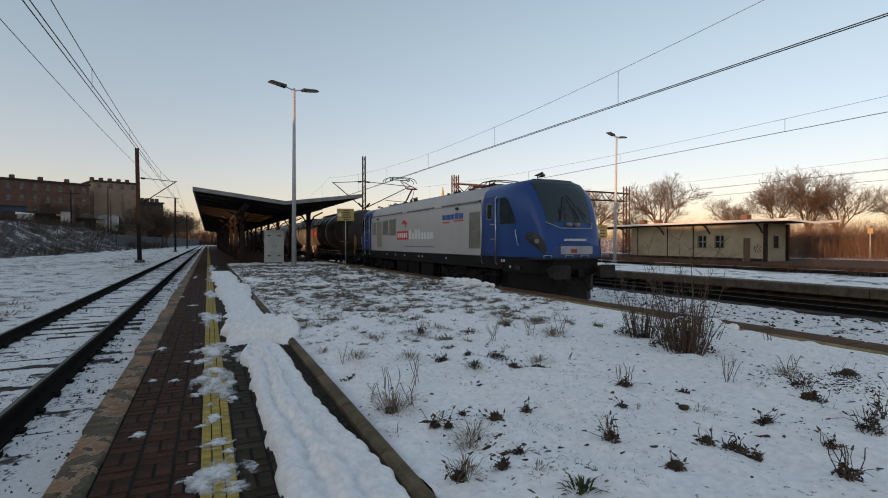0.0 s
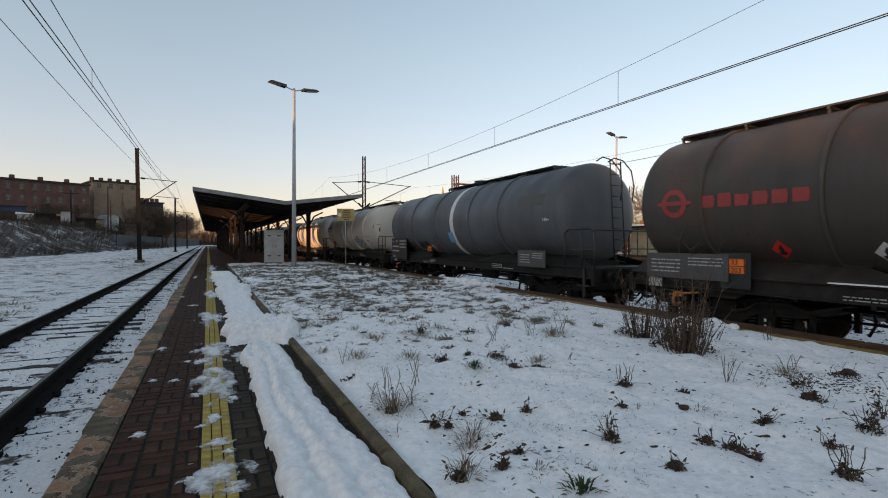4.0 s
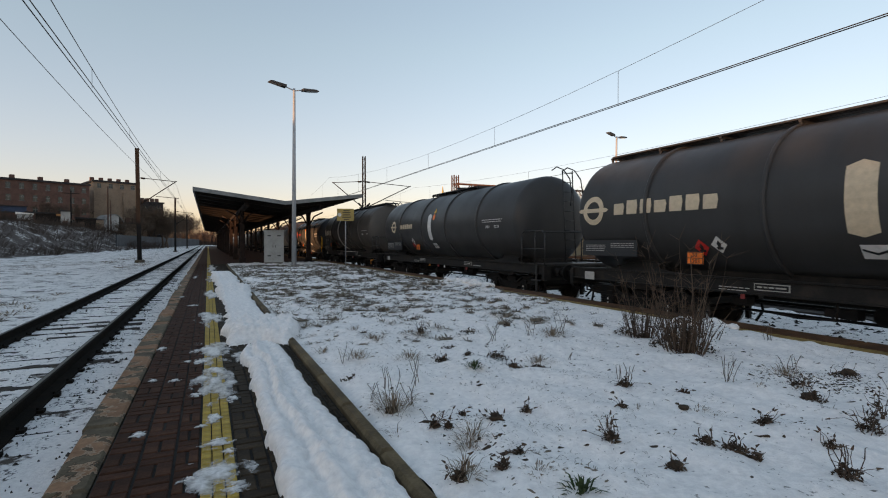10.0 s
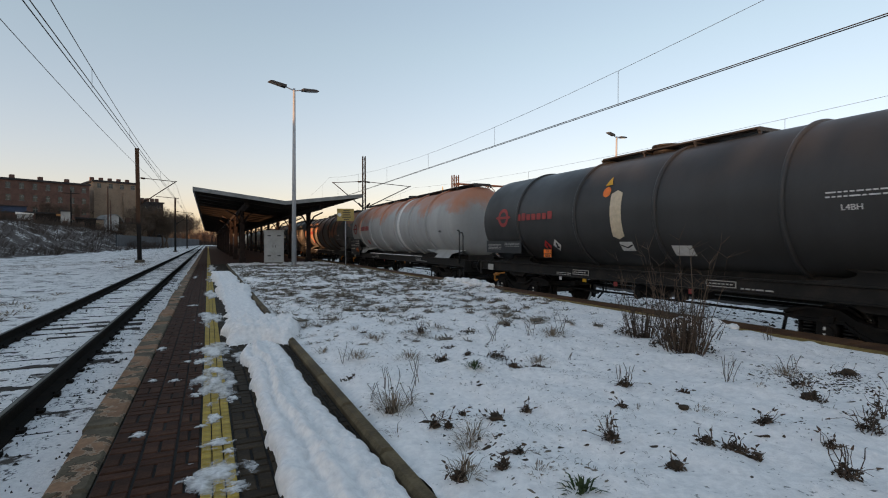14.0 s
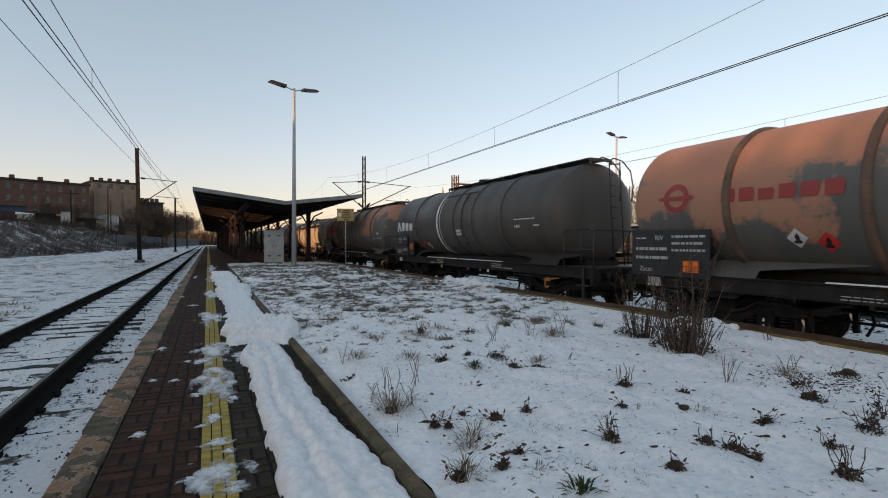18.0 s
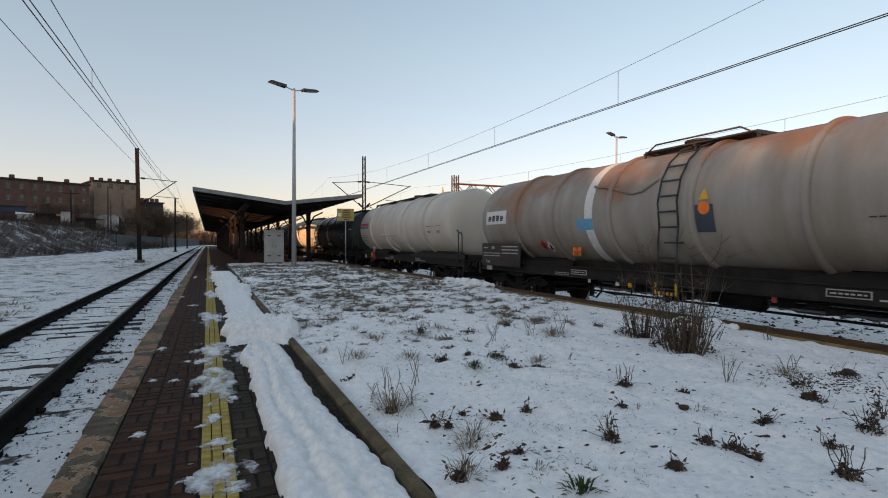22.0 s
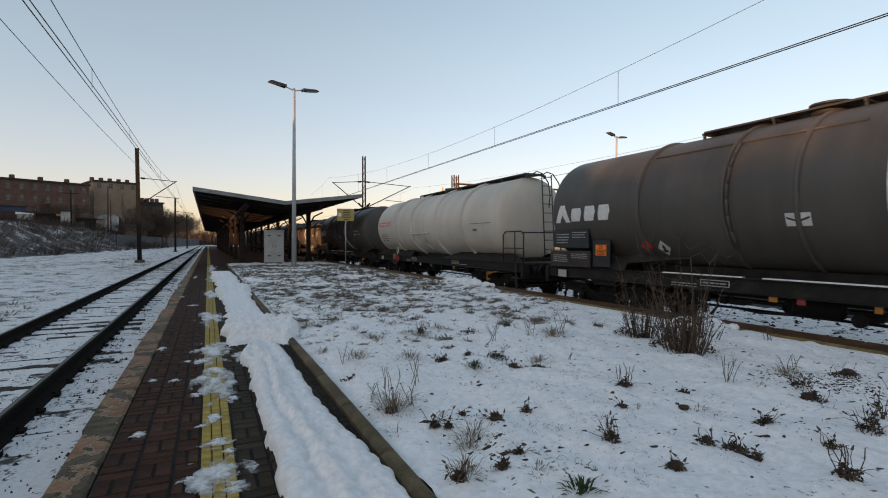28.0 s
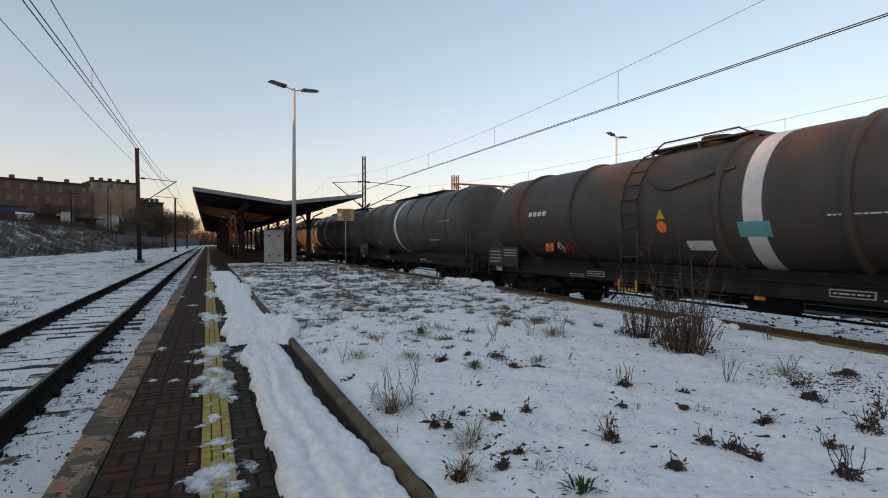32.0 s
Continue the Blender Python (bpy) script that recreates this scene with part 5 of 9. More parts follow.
    tank_wagon(243.0, 225.5, P_GREYDIRT, "dirty light grey tank wagon with rust stains and a side ladder", [3.04, 4.9, 7.13, 9.41, 11.54, 13.8], ("band", 6.4, M_WHITE, 0.3), "rails", M_TAN, (0.42, 0.58), True, rib_t=0.08, radius=1.38, front_inset=1.35, rear_inset=0.6,
               items=[("film", 1.26, 2.53, 2.56, 3.0, M_WHITE), ("brand", 1.4, 2.4, 2.66, 2.86, M_BLACK, 4, 0.1), ("film", 5.95, 6.55, 2.27, 2.56, M_LBLUE), ("midladder", 8.9, -1), ("warn", 9.7, 2.8), ("film", 9.5, 9.9, 2.15, 2.7, M_SLATE), ("dia", 4.2, 1.86, M_RED), ("dia", 4.5, 1.82, M_WHITE), ("orange", 5.65, 1.7), ("board", 1.0, 3.35, 1.15, 1.92, M_BROWNBOARD, "Zans"), ("board", 13.6, 15.0, 1.1, 1.9, M_BROWNBOARD), ("words", 12.4, 13.6, 2.3, 2.36, 1, M_BLACK)])
    tank_wagon(258.0, 243.0, P_WHITE, "white tank wagon with a red and blue mark", [2.89, 5.4, 8.0, 10.7], None, "rails", M_DARKMETAL, (0.05, 0.62), rib_t=0.088, radius=1.45, rear_inset=0.15, front_inset=1.55,
               items=[("film", 0.6, 2.27, 2.94, 3.08, M_RED), ("film", 0.6, 2.27, 2.78, 2.92, M_BLUE), ("brand", 0.7, 2.2, 2.82, 3.03, M_WHITE, 5, 0.1), ("plate", 2.75, 1.2), ("diaframe", 3.4, 1.55, M_WHITE), ("diaframe", 3.4, 1.1, M_RED), ("pipe", 4.6), ("text", 11.3, 2.4, 0.13, "L4BH", M_BLACK), ("text", 12.3, 2.4, 0.14, "05.21", M_BLACK), ("words", 11.0, 12.6, 2.62, 2.68, 1, M_BLACK), ("words", 0.8, 1.9, 1.9, 2.4, 5, M_GREYBOARD)])
    tank_wagon(273.8, 258.0, P_GREEN, "green-black tank wagon with outlined cream marks and a cream bar", [3.13, 5.68, 8.2, 11.2], ("bar", 6.67, M_CREAM, 0.4), "ladder", None, (0.35, 0.96), radius=1.45, base=1.22, style="pad", front_inset=2.0,
               items=[("brand", 1.4, 3.9, 2.55, 2.95, M_CREAM, 6, 0.0, P_GREEN), ("chevron", 6.8, 1.8), ("film", 5.75, 6.3, 1.68, 1.88, M_WHITE), ("plate", 3.9, 1.54), ("diaframe", 4.45, 1.36, M_WHITE), ("diaframe", 4.95, 1.34, M_RED), ("board", 0.86, 2.83, 1.57, 2.0, M_BLACK), ("text", 11.3, 2.3, 0.13, "L4BH", M_WHITE), ("words", 11.0, 12.6, 2.5, 2.58, 1, M_WHITE), ("words", 13.4, 14.2, 2.8, 2.88, 1, M_WHITE)])
    for rear, front in ((290.3, 273.8), (321.2, 305.5)):
        tank_wagon(rear, front, P_WHITE, "white tank wagon with a small red mark and an end ladder", [3.65, 6.0, 8.7, 11.2], ("band", 7.0, M_WHITE, 0.3) if rear < 300 else None, "ladder", None, (0.3, 0.96), rib_t=0.088, radius=1.45, rear_inset=0.55,
                   items=[("film", 1.3, 2.9, 2.82, 3.02, M_RED), ("brand", 1.4, 2.8, 2.85, 2.99, M_WHITE, 5, 0.1), ("plate", 3.45, 1.2), ("diaframe", 4.1, 1.53, M_WHITE), ("diaframe", 4.1, 1.11, M_RED), ("pipe", 5.7), ("text", 12.2, 2.4, 0.13, "L4BH", M_BLACK), ("words", 11.9, 13.4, 2.6, 2.66, 1, M_BLACK), ("brake", 13.0), ("words", 1.4, 2.4, 2.0, 2.4, 4, M_GREYBOARD)])
    v_wagon(305.5, 290.3, 8.87, "plain", 7.5)
    v_wagon(337.3, 321.2, 9.4, "plain", 7.9)
    tank_wagon(354.2, 337.3, P_RYKO, "red-brown tank wagon with a white band and a side ladder", [2.52, 4.98, 9.31, 11.47, 13.8], ("band", 10.0, M_WHITE, 0.36), "rails", M_DARKMETAL, (0.41, 0.56), True, rib_t=0.08, radius=1.38,
               items=[("brand", 3.15, 4.05, 2.72, 2.88, M_WHITE, 4, 0.12), ("midladder", 7.2), ("film", 9.7, 10.3, 2.05, 2.33, M_TEAL), ("warn", 8.0, 2.45), ("film", 8.5, 9.1, 1.78, 1.98, M_WHITE), ("orange", 3.9, 1.8), ("dia", 4.3, 1.8, M_WHITE), ("dia", 4.65, 1.78, M_RED), ("board", 0.8, 2.6, 1.15, 1.8, M_BLACK), ("board", 13.1, 14.65, 1.12, 1.72, M_BROWNBOARD), ("words", 11.2, 12.4, 2.35, 2.42, 1, M_WHITE), ("text", 14.1, 2.55, 0.19, "L4BH", M_WHITE)])
    tank_wagon(370.4, 354.2, P_DARK, "dark grey tank wagon with a white band", [2.6, 4.7, 6.9, 9.2, 11.4, 13.6], ("band", 7.6, M_WHITE, 0.3), "rails", M_DARKMETAL, (0.3, 0.7),
               items=[("board", 0.9, 2.6, 1.2, 1.9, M_BLACK), ("dia", 4.4, 1.9, M_WHITE), ("words", 11.6, 12.6, 2.0, 2.1, 1, M_WHITE), ("words", 13.0, 14.0, 2.8, 2.86, 1, M_WHITE)])
    tank_wagon(386.9, 370.4, P_BLUEGREY, "blue-grey weathered tank wagon with an end ladder", [2.8, 5.3, 7.9, 10.5, 13.0], ("band", 7.0, M_WHITE, 0.3), "ladder", None, (0.3, 0.9), items=[("board", 0.9, 2.6, 1.2, 1.9, M_BLACK)])
    rear = 386.9
    for k, paint in enumerate((P_RYKO, P_BROWN, P_DARK, P_GREYDIRT)):
        tank_wagon(rear + 16.3, rear, paint, "dark weathered tank wagon", [2.8, 5.3, 7.9, 10.5, 13.0], ("band", 7.0, M_WHITE, 0.3), "ladder" if k % 2 else "plain", None, (0.3, 0.9))
        rear += 16.3


build_train()


# ================= the locomotive =================
P_LOCO_BLUE = tank_paint("locomotive_blue", (0.007, 0.053, 0.205), (0.007, 0.030, 0.11), 0.2, rough=0.3)
P_LOCO_BLUE.node_tree.nodes["Principled BSDF"].inputs["Specular IOR Level"].default_value = 0.42
P_LOCO_GREY = tank_paint("locomotive_grey", (0.44, 0.424, 0.396), (0.34, 0.326, 0.302), 0.22, rough=0.5)
M_ROOFGREY = worn("roof_grey", (0.30, 0.32, 0.34), (0.2, 0.21, 0.22), (0.38, 0.4, 0.42), 2, 0.5)
M_GRILLE = worn("grille", (0.30, 0.275, 0.23), (0.24, 0.22, 0.185), (0.35, 0.325, 0.28), 1.2, 0.55, 0.2, fine=4)
M_PANEL = worn("panel_grey", (0.285, 0.26, 0.215), (0.235, 0.215, 0.178), (0.325, 0.30, 0.25), 1.2, 0.55, bumps=0.05, fine=3)
M_PALE_PLATE = worn("nose_plate_grey", (0.38, 0.40, 0.43), (0.28, 0.30, 0.32), (0.45, 0.47, 0.50), 3, 0.5)
M_CHROME = plain("bare_steel", (0.55, 0.56, 0.57), 0.3, 0.8)
M_PANTO = plain("red_pantograph", (0.42, 0.06, 0.03), 0.5)
M_LENS = plain("headlight_lens", (0.22, 0.21, 0.19), 0.1)


REAR_SET = 0.78            # the rear cab ends this far before the buffers' usual overhang


def loco_section(a):
    """Half width and roof heights of the body at a metres from the rear buffers."""
    L = 21.3
    e = min(a - REAR_SET, L - a) + 0.22                    # distance from the nearer end
    w = 1.475 * min(1.0, 0.56 + 0.44 * math.sqrt(max(0.0, min(1.0, (e - 0.55) / 1.6))))
    if e < 0.75:
        zr = 1.95
    elif e < 1.85:
        k = (e - 0.75) / 1.1
        zr = 1.95 + 2.06 * (1 - (1 - k) ** 1.9)
    else:
        zr = 4.01
    return w, zr


def loco_ring(a, off=0.0):
    w, zr = loco_section(a)
    w += off
    zr += off
    sh = min(3.32, zr - 0.28)
    half = [(w * 0.995, 1.48), (w, 2.0 if zr > 2.2 else 1.6), (w, sh * 0.6 + 0.8 if zr > 2.6 else sh), (w * 0.985, sh), (w * 0.9, sh + (zr - sh) * 0.55), (w * 0.74, zr - 0.10), (w * 0.5, zr - 0.015), (0.0, zr)]
    return [(-x, z) for x, z in half] + [(x, z) for x, z in reversed(half[:-1])]


def loft(stations, hl, off=0.0, cols=None):
    s = Shape()
    rings = [loco_ring(a, off) for a in stations]
    n = len(rings[0])
    rng = range(n) if cols is None else cols
    m = len(rng)
    vs = [(r[i][0], hl - a, r[i][1]) for a, r in zip(stations, rings) for i in rng]
    s.add(vs, [(k * m + i, k * m + i + 1, (k + 1) * m + i + 1, (k + 1) * m + i) for k in range(len(stations) - 1) for i in range(m - 1)], True)
    return s


def build_loco():
    L, rear = 21.3, 32.8
    hl = L / 2
    c = thing("locomotive", pose(TRACK_X, rear - hl, RAIL_Z), "blue and grey electric locomotive with one raised pantograph", "locomotive")
    VEHICLES.append((c, rear - hl))
    Y = lambda a: hl - a
    cab_f = [17.6, 18.2, 18.9, 19.4, 19.6, 19.8, 20.0, 20.2, 20.4, 20.55, 20.7, 20.8, 20.87]
    cab_r = [L - a + REAR_SET for a in reversed(cab_f)]
    part("body", loft([3.7 + REAR_SET + 0.9 * k for k in range(14)] + [17.6], hl), P_LOCO_GREY, c, "grey machine room walls with ribbed grilles")
    for st, nm in ((cab_f, "front_cab"), (cab_r, "rear_cab")):
        s = loft(st, hl)
        ring = loco_ring(st[-1] if nm == "front_cab" else st[0])
        y = Y(st[-1] if nm == "front_cab" else st[0])
        s.add([(x, y, z) for x, z in ring], [tuple(range(len(ring)))])
        cab = part(nm, s, P_LOCO_BLUE, c, "glossy deep blue driver's cab")
        ws = [19.85, 19.92, 20.0, 20.1, 20.2, 20.3, 20.4, 20.5, 20.58] if nm == "front_cab" else [L - a + REAR_SET for a in (20.58, 20.5, 20.4, 20.3, 20.2, 20.1, 20.0, 19.92, 19.85)]
        part("windscreen", loft(ws, hl, 0.012, range(5, 10)), M_GLASS, cab, "raked dark windscreen")
        part("roof_cap", loft([19.45, 19.6, 19.75, 19.86, 19.98] if nm == "front_cab" else [L - q + REAR_SET for q in (19.98, 19.86, 19.75, 19.6, 19.45)], hl, 0.014, range(6, 9)), M_BLACK, cab, "black cap over the windscreen")
        d = 1 if nm == "front_cab" else -1
        Yc = (lambda a: hl - a) if d > 0 else (lambda a: -hl + a - REAR_SET)
        Yb = Yc
        x = -1.492
        # door with its handrails, side window and headlight
        dy0, dy1 = Yc(17.8), Yc(18.55)
        door = part("cab_door", Shape().span((x, dy0, 1.55), (x + 0.03, dy1, 3.45)), P_LOCO_BLUE, cab)
        part("door_window", Shape().prism_x([(Yc(a), z) for a, z in ((18.0, 2.78), (18.06, 2.72), (18.29, 2.72), (18.35, 2.78), (18.35, 3.2), (18.29, 3.26), (18.06, 3.26), (18.0, 3.2))], x - 0.006, x + 0.02), M_GLASS, door)
        part("window_seal", Shape().path([(x - 0.006, Yc(a), z) for a, z in ((18.0, 2.78), (18.06, 2.72), (18.29, 2.72), (18.35, 2.78), (18.35, 3.2), (18.29, 3.26), (18.06, 3.26), (18.0, 3.2), (18.0, 2.78))], 0.018, 6), M_GRILLE, door)
        for k in (2.05, 2.55):
            part("door_handle", Shape().rod((x - 0.03, Yc(18.28), k), (x - 0.03, Yc(18.5), k), 0.018, 6).rod((x, Yc(18.45), k), (x - 0.03, Yc(18.45), k), 0.014, 6), M_CHROME, door)
        for a in (17.72, 18.66):
            part("door_handrail", Shape().path([(x, Yc(a), 1.2), (x - 0.07, Yc(a), 1.28), (x - 0.07, Yc(a), 3.4), (x, Yc(a), 3.48)], 0.022, 8), M_CHROME, cab)
        s = Shape()
        top = [(18.8, 3.42), (19.1, 3.42), (19.25, 3.31), (19.35, 3.2), (19.45, 3.03), (19.55, 2.85), (19.65, 2.62)]
        vs = [(-(loco_section(a)[0] + o), Yc(a), z) for o in (0.014, -0.02) for a, zt in top for z in (2.55, zt)]
        s.add(vs, [(2 * i, 2 * i + 1, 2 * i + 3, 2 * i + 2) for i in range(6)] + [(2 * i + 1, 2 * i + 15, 2 * i + 17, 2 * i + 3) for i in range(6)] + [(2 * i, 2 * i + 2, 2 * i + 16, 2 * i + 14) for i in range(6)] + [(0, 1, 15, 14)])
        part("side_window", s, M_GLASS, cab)
        part("grab_rail", Shape().path([(-(loco_section(a)[0] + o), Yc(a), z) for a, z, o in ((19.66, 2.35, 0.0), (19.68, 2.3, 0.05), (19.78, 1.9, 0.05), (19.78, 1.85, 0.0))], 0.018, 6), M_CHROME, cab)
        part("door_gap", Shape().span((x + 0.012, min(Yc(17.77), Yc(18.58)), 1.52), (x + 0.026, max(Yc(17.77), Yc(18.58)), 3.48)), M_BLACK, cab)
        part("step_ladder", Shape().span((-1.42, Yc(18.6), 0.35), (-1.2, Yc(17.8), 0.38)).span((-1.42, Yc(18.6), 0.8), (-1.2, Yc(17.8), 0.83)).span((-1.42, Yc(18.62), 0.35), (-1.38, Yc(18.58), 1.5)).span((-1.42, Yc(17.82), 0.35), (-1.38, Yc(17.78), 1.5)), M_UNDER, c)
        for sx in (-1, 1):
            hp = [(20.02, 2.1), (20.1, 2.24), (20.32, 2.28), (20.56, 2.16), (20.72, 1.96), (20.79, 1.66), (20.68, 1.6), (20.5, 1.76), (20.2, 1.93)]
            s = Shape()
            cx, cz = 20.45, 1.98
            vs = []
            for a, z in hp:
                w, _ = loco_section(a if d > 0 else L - a + REAR_SET)
                vs.append((sx * (w + 0.012), Yc(a), z))
            vs.append((sx * (loco_section(cx if d > 0 else L - cx + REAR_SET)[0] + 0.05), Yc(cx), cz))
            n = len(hp)
            s.add(vs, [(i, (i + 1) % n, n) for i in range(n)], False)
            hd = part("headlight", s, M_BLACK, cab, "black oval headlight housing")
            wl_ = loco_section(cx if d > 0 else L - cx + REAR_SET)[0]
            part("lens", Shape().rod((sx * (wl_ - 0.06), Yc(cx - 0.02), cz), (sx * (wl_ + 0.03), Yc(cx + 0.06), cz), 0.075, 16), M_LENS, hd)
        # nose plate, top lamps, wipers, grab bow
        yn = Yc(20.88)
        np_ = part("nose_plate", Shape().span((-0.62, min(yn - 0.014 * d, yn), 1.58), (0.62, max(yn - 0.014 * d, yn), 1.83)), M_PALE_PLATE, cab, "pale grey plate on the nose")
        part("mark", Shape().span((-0.24, min(yn - 0.02 * d, yn - 0.015 * d), 1.62), (0.0, max(yn - 0.02 * d, yn - 0.015 * d), 1.74)), M_REDF, np_)
        s = Shape()
        for k in (-0.16, 0.16):
            s.rod((k, Yc(20.5), 2.5), (k, Yc(20.80), 2.5), 0.06, 12)
        part("top_lamp", s, M_LENS, cab)
        for sx in (-0.34, 0.42):
            part("wiper", Shape().path([(sx, Yc(20.74), 2.66), (sx * 0.55 + 0.02, Yc(20.5), 3.08), (0.03 + 0.12 * sx, Yc(20.3), 3.44)], 0.017, 6).path([(sx + 0.1, Yc(20.68), 2.76), (sx * 0.8, Yc(20.5), 3.08)], 0.022, 6), M_BLACK, cab)
        part("grab_bow", Shape().path([(-1.0, Yc(20.45), 2.62), (-0.6, Yc(20.86), 2.38), (0.6, Yc(20.86), 2.38), (1.0, Yc(20.45), 2.62)], 0.014, 6), M_STEEL, cab)
        s = Shape()
        for k in range(9):
            s.box((-0.42 + 0.095 * k, yn + 0.02 * d, 2.02), (0.06, 0.05, 0.07))
        part("number_bars", s, M_WHITE, cab)
        # bumper beam, buffers, plough
        s = Shape()
        for plan, z0, z1 in (([(1.44, 18.9), (1.43, 19.4), (1.33, 20.0), (1.12, 20.55), (0.86, 20.86)], 0.98, 1.472), ([(1.38, 19.15), (1.34, 19.6), (1.22, 20.1), (1.0, 20.5), (0.7, 20.72)], 0.42, 0.98)):
            q = [(-w_, Yc(a_)) for w_, a_ in plan] + [(w_, Yc(a_)) for w_, a_ in reversed(plan)]
            n = len(q)
            s.add([(x_, y_, z0) for x_, y_ in q] + [(x_, y_, z1) for x_, y_ in q], [tuple(range(n)), tuple(range(2 * n - 1, n - 1, -1))] + [(i, (i + 1) % n, n + (i + 1) % n, n + i) for i in range(n)])
        bp = part("bumper", s, M_UNDER, c)
        ya, yb = sorted((Yc(20.2), Yc(20.98)))
        part("deck", Shape().bevelled((-1.36, ya, 1.42), (1.36, yb, 1.476), 0.015), M_SOLE, bp, "flat step deck below the nose")
        for sx in (-1.12, -0.3, 0.3, 1.12):
            part("deck_rail", Shape().path([(sx - 0.14, Yc(20.9), 1.47), (sx - 0.14, Yc(20.9), 1.55), (sx + 0.14, Yc(20.9), 1.55), (sx + 0.14, Yc(20.9), 1.47)], 0.013, 6), M_STEEL, bp)
        part("vent_slot", Shape().span((-1.40, min(Yc(19.55), Yc(19.85)), 1.08), (-1.3, max(Yc(19.55), Yc(19.85)), 1.2)), M_BLACK, bp)
        for a_, z_ in ((18.85, 1.3), (18.98, 1.3), (19.35, 1.12)):
            part("label_plate", Shape().span((-1.452, min(Yc(a_), Yc(a_ + 0.06)), z_), (-1.44, max(Yc(a_), Yc(a_ + 0.06)), z_ + 0.085)), M_WHITE, bp)
        part("sand_box", Shape().bevelled((-1.3, min(Yc(17.85), Yc(18.3)), 0.5), (-0.7, max(Yc(17.85), Yc(18.3)), 1.0), 0.04), M_UNDER, c)
        part("equipment_box", Shape().bevelled((-1.15, min(Yc(18.35), Yc(19.2)), 0.3), (1.15, max(Yc(18.35), Yc(19.2)), 1.06), 0.04), M_UNDER, c)
        part("jumper_hose", Shape().path([(-0.5, Yc(20.8), 0.95), (-0.52, Yc(20.95), 0.7), (-0.45, Yc(20.95), 0.45), (-0.38, Yc(20.85), 0.6)], 0.03, 6), M_UNDER, c)
        s = Shape()
        pl = [(-1.3, Yc(19.7)), (-1.1, Yc(20.3)), (-0.5, Yc(20.8)), (0.5, Yc(20.8)), (1.1, Yc(20.3)), (1.3, Yc(19.7))]
        s.add([(x_, y_, 0.12) for x_, y_ in pl] + [(x_, y_ + 0.06 * d, 0.6) for x_, y_ in pl], [(i, i + 1, 7 + i, 6 + i) for i in range(5)] + [tuple(range(6)), tuple(range(11, 5, -1))])
        part("snow_plough", s, M_UNDER, c)
        for sx in (-0.875, 0.875):
            s = Shape().rod((sx, Yc(20.6), 1.06), (sx, Yb(20.98), 1.06), 0.14, 12)
            s.bevelled((sx - 0.24, min(Yb(20.96), Yb(21.24)), 0.89), (sx + 0.24, max(Yb(20.96), Yb(21.24)), 1.23), 0.05).bevelled((sx - 0.3, min(Yb(21.23), Yb(21.29)), 0.86), (sx + 0.3, max(Yb(21.23), Yb(21.29)), 1.26), 0.025)
            part("buffer", s, M_SOLE, c)
        part("coupler", Shape().box((0, Yc(20.9), 1.0), (0.2, 0.4, 0.25)).path([(0.3, Yc(20.7), 0.95), (0.3, Yc(21.0), 0.6), (0.25, Yc(21.1), 0.5)], 0.03, 6), M_UNDER, c)
        part("horn", Shape().path([(-0.35, Yc(19.35), 4.0), (-0.35, Yc(19.35), 4.16)], 0.02, 6).rod((-0.35, Yc(19.2), 4.18), (-0.35, Yc(19.6), 4.2), 0.02, 8, 0.06).rod((-0.2, Yc(19.2), 4.14), (-0.2, Yc(19.5), 4.16), 0.02, 8, 0.05), M_BLACK, c)
    # roof edge, grilles, panels
    part("roof_rail", Shape().span((-1.475, Y(17.45), 3.372), (-1.40, Y(4.6), 3.388)), P_LOCO_GREY, c)
    part("roof_slot", Shape().span((-1.452, Y(9.42), 3.389), (-1.36, Y(4.6), 3.462)).span((-1.452, Y(13.37), 3.389), (-1.36, Y(10.26), 3.462)).span((-1.452, Y(17.45), 3.389), (-1.36, Y(14.21), 3.462)), M_BLACK, c, "dark slot along the roof edge")
    for k in range(16):
        a = 4.75 + 0.79 * k
        if abs(a - 9.5) > 0.3 and abs(a - 13.2) > 0.3:
            part("louvre", Shape().span((-1.468, Y(a + 0.66), 3.425), (-1.40, Y(a), 3.456)).span((-1.47, Y(a + 0.70), 3.392), (-1.40, Y(a + 0.66), 3.46)).span((-1.47, Y(a + 0.36), 3.40), (-1.40, Y(a + 0.33), 3.455)), M_ROOFGREY, c)
    for a in (5.72, 15.62):
        part("side_camera", Shape().bevelled((-1.54, Y(a + 0.14), 3.2), (-1.46, Y(a), 3.3), 0.02).rod((-1.545, Y(a + 0.07), 3.25), (-1.535, Y(a + 0.07), 3.25), 0.028, 10), M_BLACK, c, "small black camera housing")
    roof = Shape().prism_y([(-1.33, 3.5), (1.33, 3.5), (1.08, 3.92), (0.7, 4.03), (-0.7, 4.03), (-1.08, 3.92)], Y(17.55), Y(4.5))
    roof = part("roof", roof, M_ROOFGREY, c, "pale grey sloping roof panels")
    for a in (9.7, 13.4):
        part("roof_joint", Shape().prism_y([(-1.335, 3.5), (1.335, 3.5), (1.085, 3.925), (0.7, 4.035), (-0.7, 4.035), (-1.085, 3.925)], Y(a) - 0.02, Y(a) + 0.02), M_BLACK, roof)
